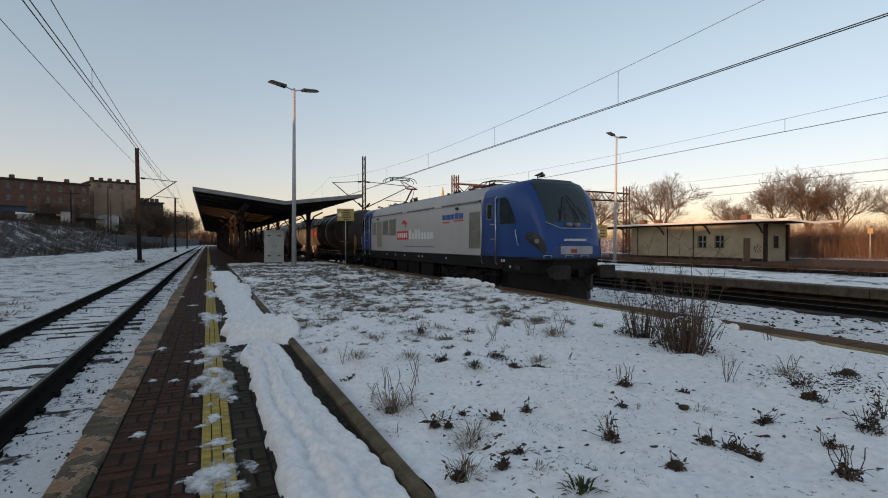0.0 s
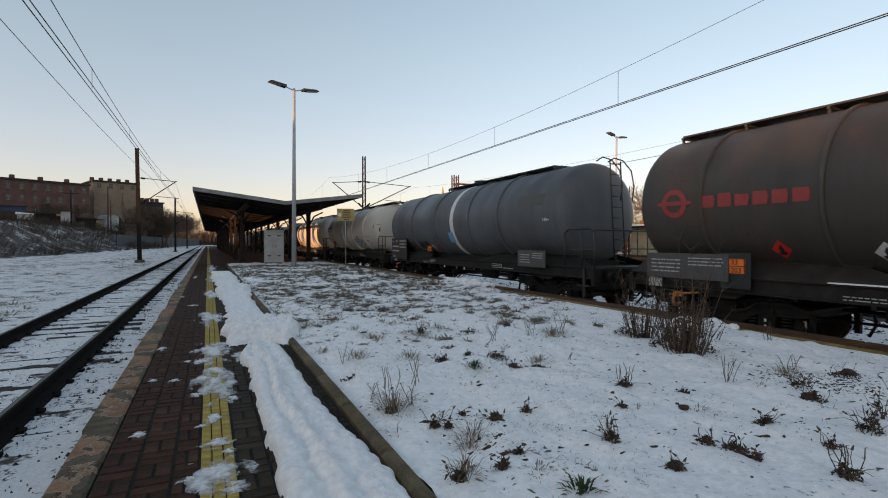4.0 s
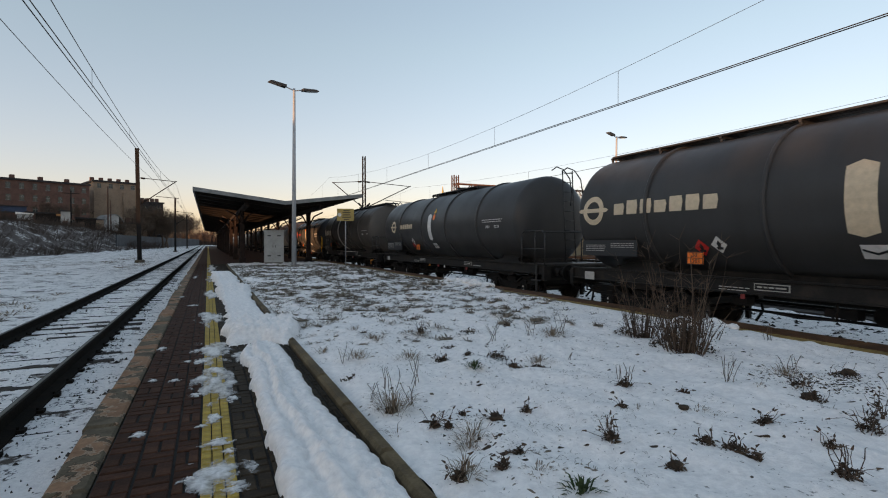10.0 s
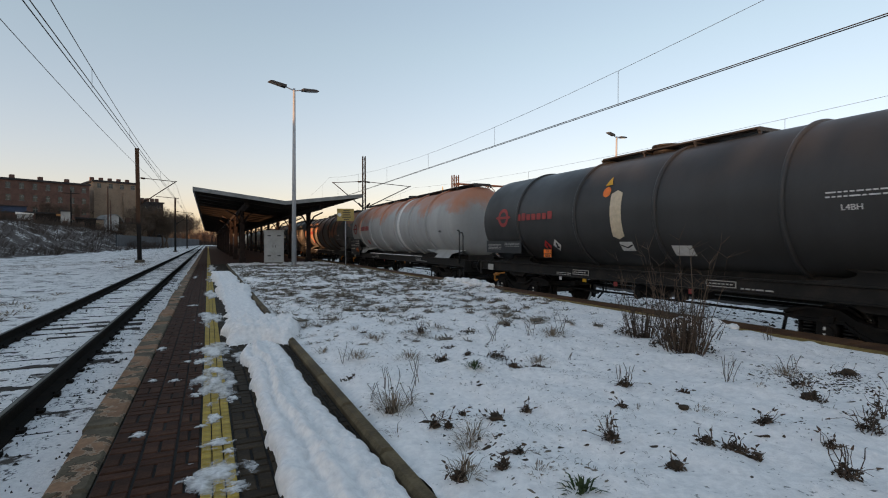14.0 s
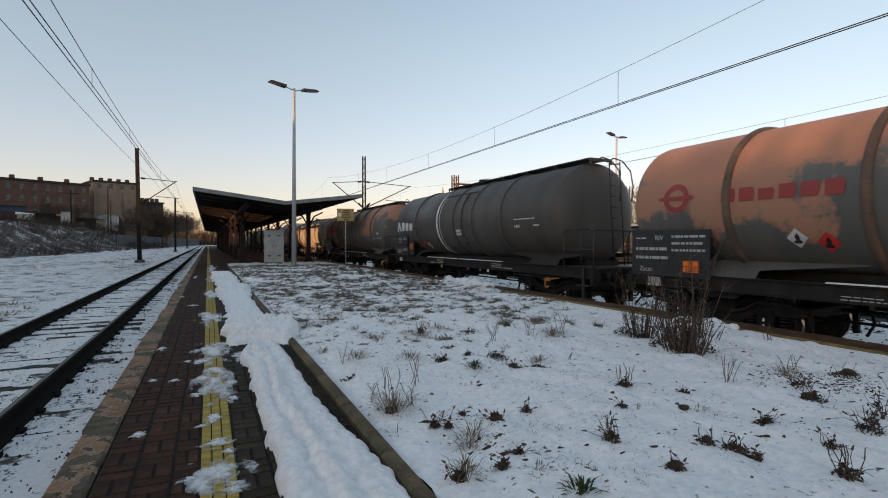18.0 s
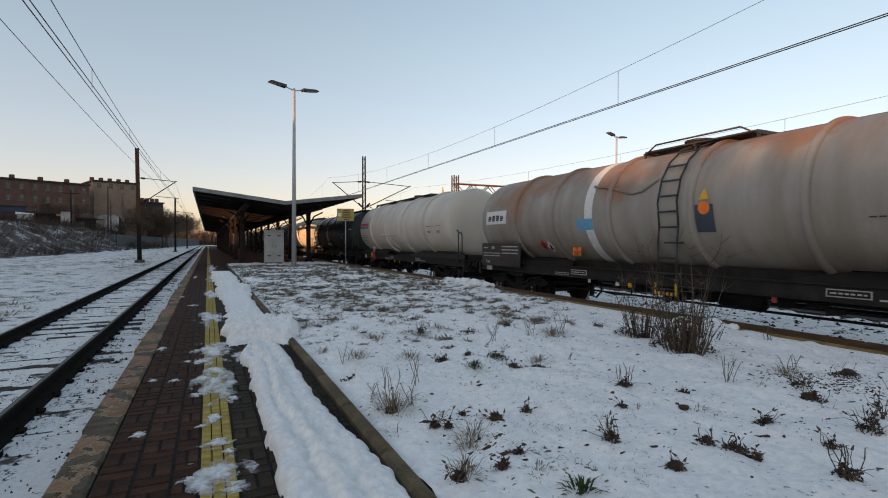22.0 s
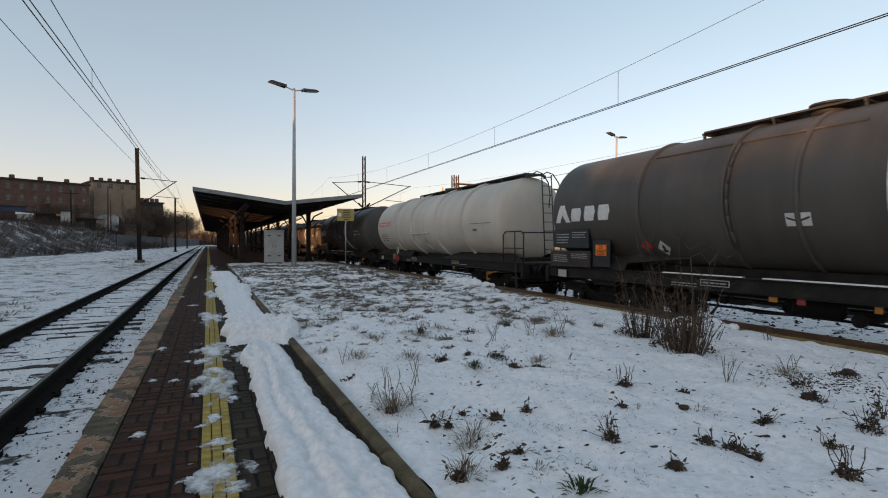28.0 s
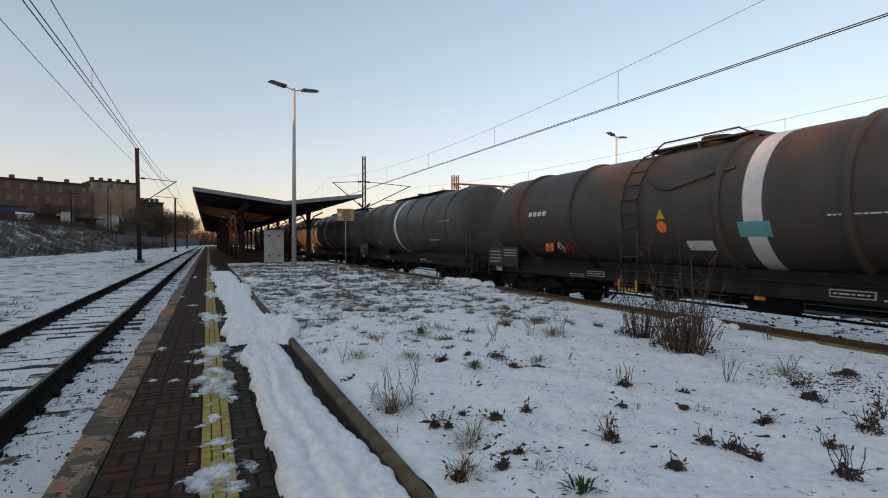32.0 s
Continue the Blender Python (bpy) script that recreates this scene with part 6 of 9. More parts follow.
    for a0, a1, z0, z1 in ((16.67, 17.5, 1.72, 3.05), (4.75, 5.47, 2.36, 3.09), (5.66, 6.47, 1.66, 3.1), (6.65, 7.58, 2.34, 3.13), (7.75, 8.72, 2.3, 3.16)):
        ya, yb = Y(a1), Y(a0)
        part("panel_frame", Shape().bevelled((-1.481, ya - 0.075, z0 - 0.075), (-1.462, yb + 0.075, z1 + 0.075), 0.005), P_LOCO_GREY, c)
        part("panel_lip", Shape().path([(-1.482, ya, z0), (-1.482, yb, z0), (-1.482, yb, z1), (-1.482, ya, z1), (-1.482, ya, z0)], 0.009, 4), M_STEEL, c, "bare metal lip round the panel")
        s = Shape()
        for k in range(6):
            for zz in (z0 - 0.045, z1 + 0.045):
                s.box((-1.482, ya + (yb - ya) * k / 5, zz), (0.008, 0.015, 0.015))
            if k < 5:
                for yy in (ya - 0.045, yb + 0.045):
                    s.box((-1.482, yy, z0 + (z1 - z0) * (k + 0.5) / 5), (0.008, 0.015, 0.015))
        tagged(part("bolt", s, M_ROOFGREY, c), kind="stuff")
        if a0 in (4.75, 5.66):
            part("side_panel", Shape().bevelled((-1.484, ya, z0), (-1.46, yb, z1), 0.004), M_PANEL, c, "flush grey-brown access panel")
            continue
        g = part("grille", Shape().span((-1.484, ya, z0), (-1.46, yb, z1)), M_GRILLE, c, "ribbed ventilation grille")
        n = int((a1 - a0) / 0.036)
        s = Shape()
        for k in range(n):
            y = yb - 0.02 - (a1 - a0 - 0.04) * (k + 0.5) / n
            s.span((-1.497, y - 0.010, z0 + 0.02), (-1.4845, y + 0.010, z1 - 0.02))
        tagged(part("slat", s, M_GRILLE, g), kind="stuff")
    # company marks as plain shapes
    s = Shape().span((-1.489, Y(10.47), 2.08), (-1.478, Y(8.92), 2.5))
    mk = part("red_panel", s, M_RED, c)
    for k in range(5):
        part("mark", Shape().span((-1.494, Y(9.05 + 0.28 * k + 0.2), 2.17), (-1.4895, Y(9.05 + 0.28 * k), 2.41)), M_WHITE, mk)
    hs = (0.44, 0.3, 0.45, 0.43, 0.3, 0.3, 0.3, 0.3)
    for k, h in enumerate(hs):
        a = 10.62 + 0.36 * k
        part("mark", Shape().prism_x([(Y(a), 2.1), (Y(a), 2.1 + h), (Y(a + 0.24), 2.1 + h), (Y(a + 0.3), 2.1)], -1.489, -1.479), M_WHITE, c)
    part("emblem", Shape().prism_x([(Y(9.62), 2.82), (Y(9.72), 2.98), (Y(10.02), 3.04), (Y(10.32), 2.9), (Y(10.34), 2.8), (Y(10.17), 2.86), (Y(10.12), 2.62), (Y(10.05), 2.82), (Y(9.87), 2.9)], -1.489, -1.479), M_RED, c, "red bird-like emblem")
    for k in range(5):
        a = 14.35 + 0.38 * k
        part("mark", Shape().span((-1.489, Y(a + 0.3), 2.86), (-1.479, Y(a), 3.06 if k != 3 else 3.1)), M_BLUE, c)
    part("red_line", Shape().span((-1.489, Y(15.0), 2.72), (-1.479, Y(14.4), 2.77)), M_RED, c)
    part("red_line", Shape().span((-1.489, Y(16.2), 2.76), (-1.479, Y(15.4), 2.81)), M_RED, c)
    bars_part(Y(10.0), Y(13.6), 1.7, 1.8, 1, M_BLUE, c, -1.489, 3)
    for k, a in enumerate((7.2, 8.6, 9.9, 11.7, 12.1, 14.6)):
        part("label_plate", Shape().span((-1.456, Y(a + 0.09), 1.27), (-1.45, Y(a), 1.34)), M_WHITE, c)
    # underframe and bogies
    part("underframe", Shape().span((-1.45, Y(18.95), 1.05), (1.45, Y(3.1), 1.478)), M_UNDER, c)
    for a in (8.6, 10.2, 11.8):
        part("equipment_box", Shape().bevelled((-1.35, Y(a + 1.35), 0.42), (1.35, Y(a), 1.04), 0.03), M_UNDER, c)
    for a in (5.6, 15.7):
        s = Shape()
        for sx in (-1.12, 1.12):
            s.prism_x([(Y(a) - 2.0, 0.7), (Y(a) - 2.0, 0.95), (Y(a) + 2.0, 0.95), (Y(a) + 2.0, 0.7), (Y(a) + 0.7, 0.52), (Y(a) - 0.7, 0.52)], sx - 0.08, sx + 0.08)
            for k in (-1.4, 1.4):
                s.box((sx, Y(a) + k, 0.62), (0.26, 0.4, 0.36))
                s.rod((sx - 0.02, Y(a) + k - 0.42, 0.5), (sx - 0.02, Y(a) + k - 0.42, 0.92), 0.12, 10)
                s.rod((sx - 0.02, Y(a) + k + 0.42, 0.5), (sx - 0.02, Y(a) + k + 0.42, 0.92), 0.12, 10)
            s.rod((sx * 1.08, Y(a) - 0.3, 0.75), (sx * 1.08, Y(a) + 0.9, 0.6), 0.06, 8)
            s.box((sx * 1.1, Y(a), 0.98), (0.2, 0.9, 0.14)).rod((sx * 1.12, Y(a) - 1.9, 1.0), (sx * 1.12, Y(a) - 1.2, 0.78), 0.05, 8).rod((sx * 1.12, Y(a) + 1.9, 1.0), (sx * 1.12, Y(a) + 1.2, 0.78), 0.05, 8)
            s.path([(sx * 1.1, Y(a) - 2.1, 0.9), (sx * 1.1, Y(a) - 2.25, 0.5), (sx * 0.9, Y(a) - 2.1, 0.2)], 0.035, 6).path([(sx * 1.1, Y(a) + 2.1, 0.9), (sx * 1.1, Y(a) + 2.25, 0.5), (sx * 0.9, Y(a) + 2.1, 0.2)], 0.035, 6)
        s.box((0, Y(a), 0.85), (2.1, 0.8, 0.3))
        b = part("bogie", s, M_UNDER, c)
        for k in (-1.4, 1.4):
            ws = part("wheelset", shared("bigwheel", lambda: make_wheelset(0.625)), None, b)
            ws.location = (0, Y(a) + k, 0.625)
            WHEELS.append((ws, (0, Y(a) + k, 0.625), 0.625))
    # roof gear and pantographs
    for a, h in ((7.35, 0.13), (8.32, 0.14), (8.8, 0.15), (9.05, 0.16), (12.85, 0.08), (13.56, 0.1), (13.9, 0.12)):
        s = Shape().rod((-0.45, Y(a), 3.99), (-0.45, Y(a), 4.03 + h), 0.05, 10)
        for k in range(4):
            s.rod((-0.45, Y(a), 4.04 + h * k / 4), (-0.45, Y(a), 4.04 + h * (k + 0.55) / 4), 0.095, 12, 0.06)
        ins = part("insulator", s, M_RUSTY, c, "red-brown ribbed insulator")
        part("cap", Shape().rod((-0.45, Y(a), 4.03 + h), (-0.45, Y(a), 4.07 + h), 0.07, 10), M_DARKMETAL, ins)
    part("busbar", Shape().path([(-0.45, Y(4.9), 4.06), (-0.45, Y(7.45), 4.10), (-0.45, Y(14.2), 4.08)], 0.011, 6), M_DARKMETAL, c)
    part("switch_arm", Shape().path([(-0.45, Y(8.3), 4.2), (-0.45, Y(8.42), 4.26), (-0.45, Y(8.7), 4.25)], 0.03, 6).path([(-0.45, Y(8.7), 4.25), (-0.45, Y(9.2), 4.27)], 0.018, 6), M_DARKMETAL, c)
    part("roof_clutter", Shape().box((-0.5, Y(5.5), 4.06), (0.3, 0.3, 0.1)).rod((-0.5, Y(5.2), 4.03), (-0.5, Y(5.2), 4.2), 0.025, 6).rod((-0.5, Y(4.85), 4.03), (-0.5, Y(4.85), 4.22), 0.015, 6).path([(-0.5, Y(5.6), 4.08), (-0.5, Y(5.9), 4.18), (-0.5, Y(6.3), 4.12)], 0.035, 6), M_RUSTY, c)

    def pantograph(a, d, top):
        s = Shape()
        raised = top > 5
        zb = 4.08 if raised else 4.12
        for sx in (-0.55, 0.55):
            s.rod((sx, Y(a) - 0.9, zb), (sx, Y(a) + 0.9, zb), 0.024, 6)
            s.rod((sx, Y(a) - 0.7, 4.0), (sx, Y(a) - 0.7, zb), 0.06, 8).rod((sx, Y(a) + 0.7, 4.0), (sx, Y(a) + 0.7, zb), 0.06, 8)
        s.rod((-0.55, Y(a) + 0.9, zb), (0.55, Y(a) + 0.9, zb), 0.035, 6).rod((-0.55, Y(a) - 0.9, zb), (0.55, Y(a) - 0.9, zb), 0.035, 6)
        p = part("pantograph", s, M_RUSTY, c)
        y0 = Y(a) - (0.68 if raised else 0.8) * d
        h = top - 4.24
        yk, zk = y0 + d * (1.75 if h < 0.5 else 1.12), 4.24 + (0.02 if h < 0.5 else h * 0.44)
        yh = y0 - d * (0.1 if h < 0.5 else 0.8)
        part("lower_arm", Shape().rod((0, y0, 4.16), (0, yk, zk), 0.042, 8).rod((0.12, y0 + (0.25 if h < 0.5 else 0.68) * d, 4.08), (0.1, yk + 0.08 * d, zk - 0.04), 0.016, 6), M_PANTO if h < 0.5 else M_BLACK, p)
        part("upper_arm", Shape().rod((-0.3, yk, zk), (0, yh, top - 0.12), 0.03, 6, 0.018).rod((0.3, yk, zk), (0, yh, top - 0.12), 0.03, 6, 0.018).rod((-0.3, yk, zk), (0.3, yk, zk), 0.042, 8), M_PANTO, p)
        s = Shape()
        for k in (-0.2, 0.2):
            s.path([(-0.98, yh + k, top - 0.3), (-0.93, yh + k, top - 0.16), (-0.82, yh + k, top - 0.06), (-0.6, yh + k, top), (0, yh + k, top + 0.02), (0.6, yh + k, top), (0.82, yh + k, top - 0.06), (0.93, yh + k, top - 0.16), (0.98, yh + k, top - 0.3)], 0.019, 6)
            for q in (-0.5, 0.5):
                s.path([(q, yh + k, top - 0.01), (q * 1.1, yh + k * 0.7, top - 0.13), (q, yh + k * 0.4, top - 0.2)], 0.022, 6)
        s.rod((-0.5, yh - 0.2, top - 0.1), (-0.5, yh + 0.2, top - 0.1), 0.02, 6).rod((0.5, yh - 0.2, top - 0.1), (0.5, yh + 0.2, top - 0.1), 0.02, 6).rod((-0.5, yh, top - 0.12), (0.5, yh, top - 0.12), 0.024, 6)
        part("pan_head", s, M_BLACK, p)

    pantograph(6.87, -1, 5.73)
    pantograph(15.8, 1, 4.27)


build_loco()


# ================= station furniture =================
def build_canopy(name, x0, xm, x1, y0, y1, ztip, zmid, base, cols, step, label):
    """A butterfly canopy: two roof leaves falling to a valley, fascia, cross beams, columns with brackets."""
    c = thing(name, pose(0, 0, 0), label, "canopy")
    t = 0.07
    part("roof_leaf", Shape().prism_y([(x0, ztip), (xm, zmid), (xm, zmid - t), (x0, ztip - t)], y0, y1), M_CANOPY, c, "dark timber underside")
    part("roof_leaf", Shape().prism_y([(xm, zmid), (x1, ztip), (x1, ztip - t), (xm, zmid - t)], y0, y1), M_CANOPY, c, "dark timber underside")
    h = 0.17
    for a, b in (((x0, ztip), (xm, zmid)), ((xm, zmid), (x1, ztip))):
        part("front_fascia", Shape().prism_y([(a[0], a[1] + 0.05), (b[0], b[1] + 0.05), (b[0], b[1] - h), (a[0], a[1] - h)], y0 - 0.05, y0), M_FASCIA, c, "grey sheet-metal fascia")
    for x in (x0, x1):
        part("side_fascia", Shape().span((x - 0.03, y0, ztip - 0.16), (x + 0.03, y1, ztip + 0.05)), M_FASCIA, c)
    y = y0 + 1.2
    while y < y1:
        for a, b in (((x0 + 0.15, ztip - 0.02), (xm, zmid - 0.02)), ((xm, zmid - 0.02), (x1 - 0.15, ztip - 0.02))):
            da = 0.26
            part("cross_beam", Shape().prism_y([(a[0], a[1] - t), (b[0], b[1] - t), (b[0], b[1] - t - (da if b[0] == xm else 0.14)), (a[0], a[1] - t - (da if a[0] == xm else 0.14))], y, y + 0.16), M_CANOPY, c)
        y += step / 3
    for xc in cols:
        part("purlin", Shape().span((xc - 0.1, y0 + 0.8, zmid - 0.32), (xc + 0.1, y1, zmid - 0.06)), M_CANOPY, c)
    y = y0 + 5.2
    while y < y1:
        for xc in cols:
            col = part("column", Shape().prism_y([(xc - 0.13, base), (xc + 0.13, base), (xc + 0.13, zmid - 0.2), (xc - 0.13, zmid - 0.2)], y - 0.13, y + 0.13), M_COLUMN, c, "rust-brown riveted column")
            part("base", Shape().bevelled((xc - 0.2, y - 0.2, base), (xc + 0.2, y + 0.2, base + 0.35), 0.03), M_COLUMN, col)
            for d in (-1, 1):
                part("bracket", Shape().path([(xc, y + d * 0.1, zmid - 1.1), (xc, y + d * 0.35, zmid - 0.6), (xc, y + d * 0.9, zmid - 0.3)], 0.05, 6), M_COLUMN, col)
                part("bracket", Shape().path([(xc + d * 0.1, y, zmid - 1.1), (xc + d * 0.4, y, zmid - 0.55), (xc + d * 1.0, y, zmid - 0.25)], 0.05, 6), M_COLUMN, col)
        y += step
    return c


build_canopy("platform_canopy", -0.70, 4.1, 8.7, 30.0, 132.0, 4.34, 3.74, 0.0, (2.05, 6.35), 8.4, "long dark butterfly canopy on rust-brown columns over the platform")


def lamp_post(m, h, label):
    c = thing("street_lamp", m, label, "street lamp", "platform lamps")
    part("pole", Shape().rod((0, 0, 0), (0, 0, h), 0.14, 14, 0.07), M_LAMP, c, "tapered pale grey pole")
    part("base_plate", Shape().bevelled((-0.2, -0.2, 0), (0.2, 0.2, 0.03), 0.005), M_STEEL, c)
    part("access_door", Shape().box((-0.1, 0, 1.0), (0.02, 0.09, 0.4)), M_LAMP, c)
    for d in (-1, 1):
        arm = part("arm", Shape().rod((0, 0, h - 0.12), (d * 0.55, 0, h + 0.02), 0.035, 8), M_LAMP, c)
        s = Shape()
        s.prism_y([(d * 0.5, h - 0.05), (d * 0.5, h + 0.09), (d * 1.3, h + 0.17), (d * 1.45, h + 0.12), (d * 1.45, h + 0.08), (d * 0.7, h - 0.02)], -0.17, 0.17)
        head = part("lamp_head", s, M_DARKMETAL, c, "flat dark LED lamp head")
        part("diffuser", Shape().prism_y([(d * 0.75, h - 0.022), (d * 1.4, h + 0.07), (d * 1.4, h + 0.06), (d * 0.75, h - 0.034)], -0.14, 0.14), M_LENS, head)
    return c


lamp_post(pose(4.42, 29.0, 0.0, 0, 0.3, 15), 10.1, "tall pale grey twin-arm lamp post in the snowy verge")
lamp_post(pose(31.3, 31.6, -0.3, 0, 1.2, 15), 10.7, "tall twin-arm lamp post on the far platform")


def build_cabinet():
    c = thing("control_cabinet", pose(3.75, 32.6, 0.0, 0, 0, -4), "light grey two-door electrical cabinet on a plinth", "cabinet")
    part("body", Shape().bevelled((-0.58, -0.25, 0.12), (0.58, 0.25, 2.08), 0.02), M_CABINET, c)
    part("plinth", Shape().span((-0.54, -0.22, 0), (0.54, 0.22, 0.12)), M_CONC, c)
    part("roof", Shape().bevelled((-0.62, -0.29, 2.081), (0.62, 0.29, 2.14), 0.02), M_CABINET, c)
    for k in (-1, 1):
        d = part("door", Shape().span((k * 0.29 - 0.272, -0.272, 0.18), (k * 0.29 + 0.272, -0.252, 2.02)), M_CABINET, c)
        for z in (0.5, 1.75):
            part("vent", Shape().span((k * 0.29 - 0.1, -0.279, z), (k * 0.29 + 0.1, -0.273, z + 0.07)), M_DARKMETAL, d)
        part("handle", Shape().span((k * 0.07 - 0.015, -0.3, 1.05), (k * 0.07 + 0.015, -0.273, 1.2)), M_DARKMETAL, d)
    return c


build_cabinet()


def notice(m, w, h, z, mat_, label, rows):
    c = thing("notice_sign", m, label, "sign")
    part("post", Shape().rod((0, 0.03, 0), (0, 0.03, z + h * 0.4), 0.03, 8), M_STEEL, c)
    p = part("panel", Shape().bevelled((-w / 2, -0.012, z - h / 2), (w / 2, 0.012, z + h / 2), 0.004), mat_, c)
    rr = random.Random(3)
    s = Shape()
    for k in range(rows):
        zz = z + h * 0.34 - h * 0.72 * k / max(1, rows - 1)
        L = w * rr.uniform(0.3, 0.62)
        s.box((w * 0.06, -0.016, zz), (L, 0.004, h * 0.06))
    tagged(part("text_line", s, M_BLACK, p), kind="stuff")
    part("disc_mark", Shape().rod((-w * 0.36, -0.012, z), (-w * 0.36, -0.018, z), h * 0.16, 16), M_WHITE, p)
    return c


notice(pose(7.35, 28.8, 0.0, 0, 0, -12), 0.98, 0.72, 3.0, M_YSIGN, "yellow notice board on a thin steel post", 6)
notice(pose(27.2, 28.8, -0.2, 0, 0, -20), 0.85, 1.0, 2.4, M_YSIGN, "small yellow notice board on a post", 4)
notice(pose(39.5, 16.0, -0.6, 0, 0, -30), 0.55, 0.6, 2.7, M_WHITE, "small pale sign on a post beside the far tracks", 2)

# ================= overhead line =================
def steel_mast(name, m, h, w, label):
    c = thing(name, m, label, "mast", "overhead line masts")
    part("post", Shape().prism_y([(-w / 2, 0), (w / 2, 0), (w * 0.42, h), (-w * 0.42, h)], -w * 0.35, w * 0.35), M_MAST, c)
    part("footing", Shape().bevelled((-0.35, -0.35, -0.6), (0.35, 0.35, 0.25), 0.05), M_CONC, c)
    return c


def cantilever(c, reach, z, h):
    """Hinged bracket: tie, strut, registration arm and insulators."""
    part("tie", Shape().rod((0, 0, z + h), (reach, 0, z + h - 0.25), 0.03, 6), M_MAST, c)
    part("strut", Shape().rod((0, 0, z - 0.9), (reach, 0, z + h - 0.2), 0.04, 8), M_MAST, c)
    part("registration_arm", Shape().rod((reach * 0.45, 0, z - 0.05), (reach * 1.05, 0, z - 0.2), 0.025, 6), M_MAST, c)
    s = Shape()
    k = 0.25 * (1 if reach > 0 else -1)
    s.rod((k, 0, z + h - 0.03), (k * 2.2, 0, z + h - 0.06), 0.08, 10).rod((k, 0, z - 0.68), (k * 2.2, 0, z - 0.4), 0.08, 10)
    part("insulator", s, M_MAST, c)


for y, lean in ((50.5, -0.8), (103.0, 0.2), (160.0, 0.0)):
    mst = steel_mast("catenary_mast", pose(-5.4, y, -0.42, 0, lean, 0), 10.0, 0.34, "dark rusty steel catenary mast beside the snowy track")
    cantilever(mst, 3.0, 5.9, 1.55)


def lattice_mast(m, h, label):
    c = thing("lattice_mast", m, label, "mast", "overhead line masts")
    q = 0.14
    for sx in (-q, q):
        for sy in (-q, q):
            part("leg", Shape().rod((sx, sy, 0), (sx * 0.8, sy * 0.8, h), 0.035, 6), M_MAST, c)
    s = Shape()
    n = 16
    for k in range(n):
        z0, z1 = h * k / n, h * (k + 1) / n
        d = 1 if k % 2 else -1
        for sy in (-q, q):
            s.rod((-q * d, sy, z0), (q * d, sy, z1), 0.018, 4)
        for sx in (-q, q):
            s.rod((sx, -q * d, z0), (sx, q * d, z1), 0.018, 4)
    tagged(part("lacing", s, M_MAST, c), kind="stuff")
    return c


lm = lattice_mast(pose(12.95, 44.0, -0.75), 10.0, "slim rusty lattice mast between two tracks with brackets both ways")
cantilever(lm, -2.9, 6.1, 1.6)
cantilever(lm, 4.6, 6.1, 1.6)
lm2 = lattice_mast(pose(12.95, 104.0, -0.75), 10.0, "slim rusty lattice mast between two tracks with brackets both ways")
cantilever(lm2, -2.9, 6.1, 1.6)
cantilever(lm2, 4.6, 6.1, 1.6)


def build_portal(y, xa, xb, h):
    c = thing("catenary_portal", pose(0, y, -0.75), "rusty steel catenary portal spanning several tracks", "portal")
    q = 0.26
    for x in (xa, xb):
        s = Shape()
        for sx in (-q, q):
            for sy in (-q, q):
                s.span((x + sx - 0.05, sy - 0.05, 0), (x + sx + 0.05, sy + 0.05, h + 0.9))
        leg = part("leg", s, M_RUSTY, c)
        s = Shape()
        n = 14
        for k in range(n):
            z0, z1 = (h + 0.8) * k / n, (h + 0.8) * (k + 1) / n
            d = q if k % 2 else -q
            for o in (-q, q):
                s.rod((x - d, o, z0), (x + d, o, z1), 0.026, 4).rod((x + o, -d, z0), (x + o, d, z1), 0.026, 4)
        part("lacing", s, M_RUSTY, leg)
    for z in (h - 1.0, h):
        for yy in (-0.3, 0.3):
            part("chord", Shape().rod((xa, yy, z), (xb, yy, z), 0.065, 6), M_RUSTY, c)
    n = 24
    for k in range(n):
        x0_, x1_ = xa + (xb - xa) * k / n, xa + (xb - xa) * (k + 1) / n
        for yy in (-0.3, 0.3):
            part("brace", Shape().rod((x0_, yy, h - 1.0 if k % 2 else h), (x1_, yy, h if k % 2 else h - 1.0), 0.05, 4), M_RUSTY, c)
    return c


build_portal(46.5, 23.6, 48.0, 8.3)


def wire(name, pts, r, label, droppers=None):
    c = bpy.data.curves.new(name, "CURVE")
    c.dimensions, c.bevel_depth, c.bevel_resolution = "3D", r, 1
    sp = c.splines.new("POLY")
    sp.points.add(len(pts) - 1)
    for q, p in zip(sp.points, pts):
        q.co = (*p, 1)
    tmp = bpy.data.objects.new(name, c)
    me = bpy.data.meshes.new_from_object(tmp)
    bpy.data.objects.remove(tmp)
    me.materials.clear()
    me.materials.append(M_WIRE)
    ob = new(name, me)
    return tagged(ob, label, "wire")


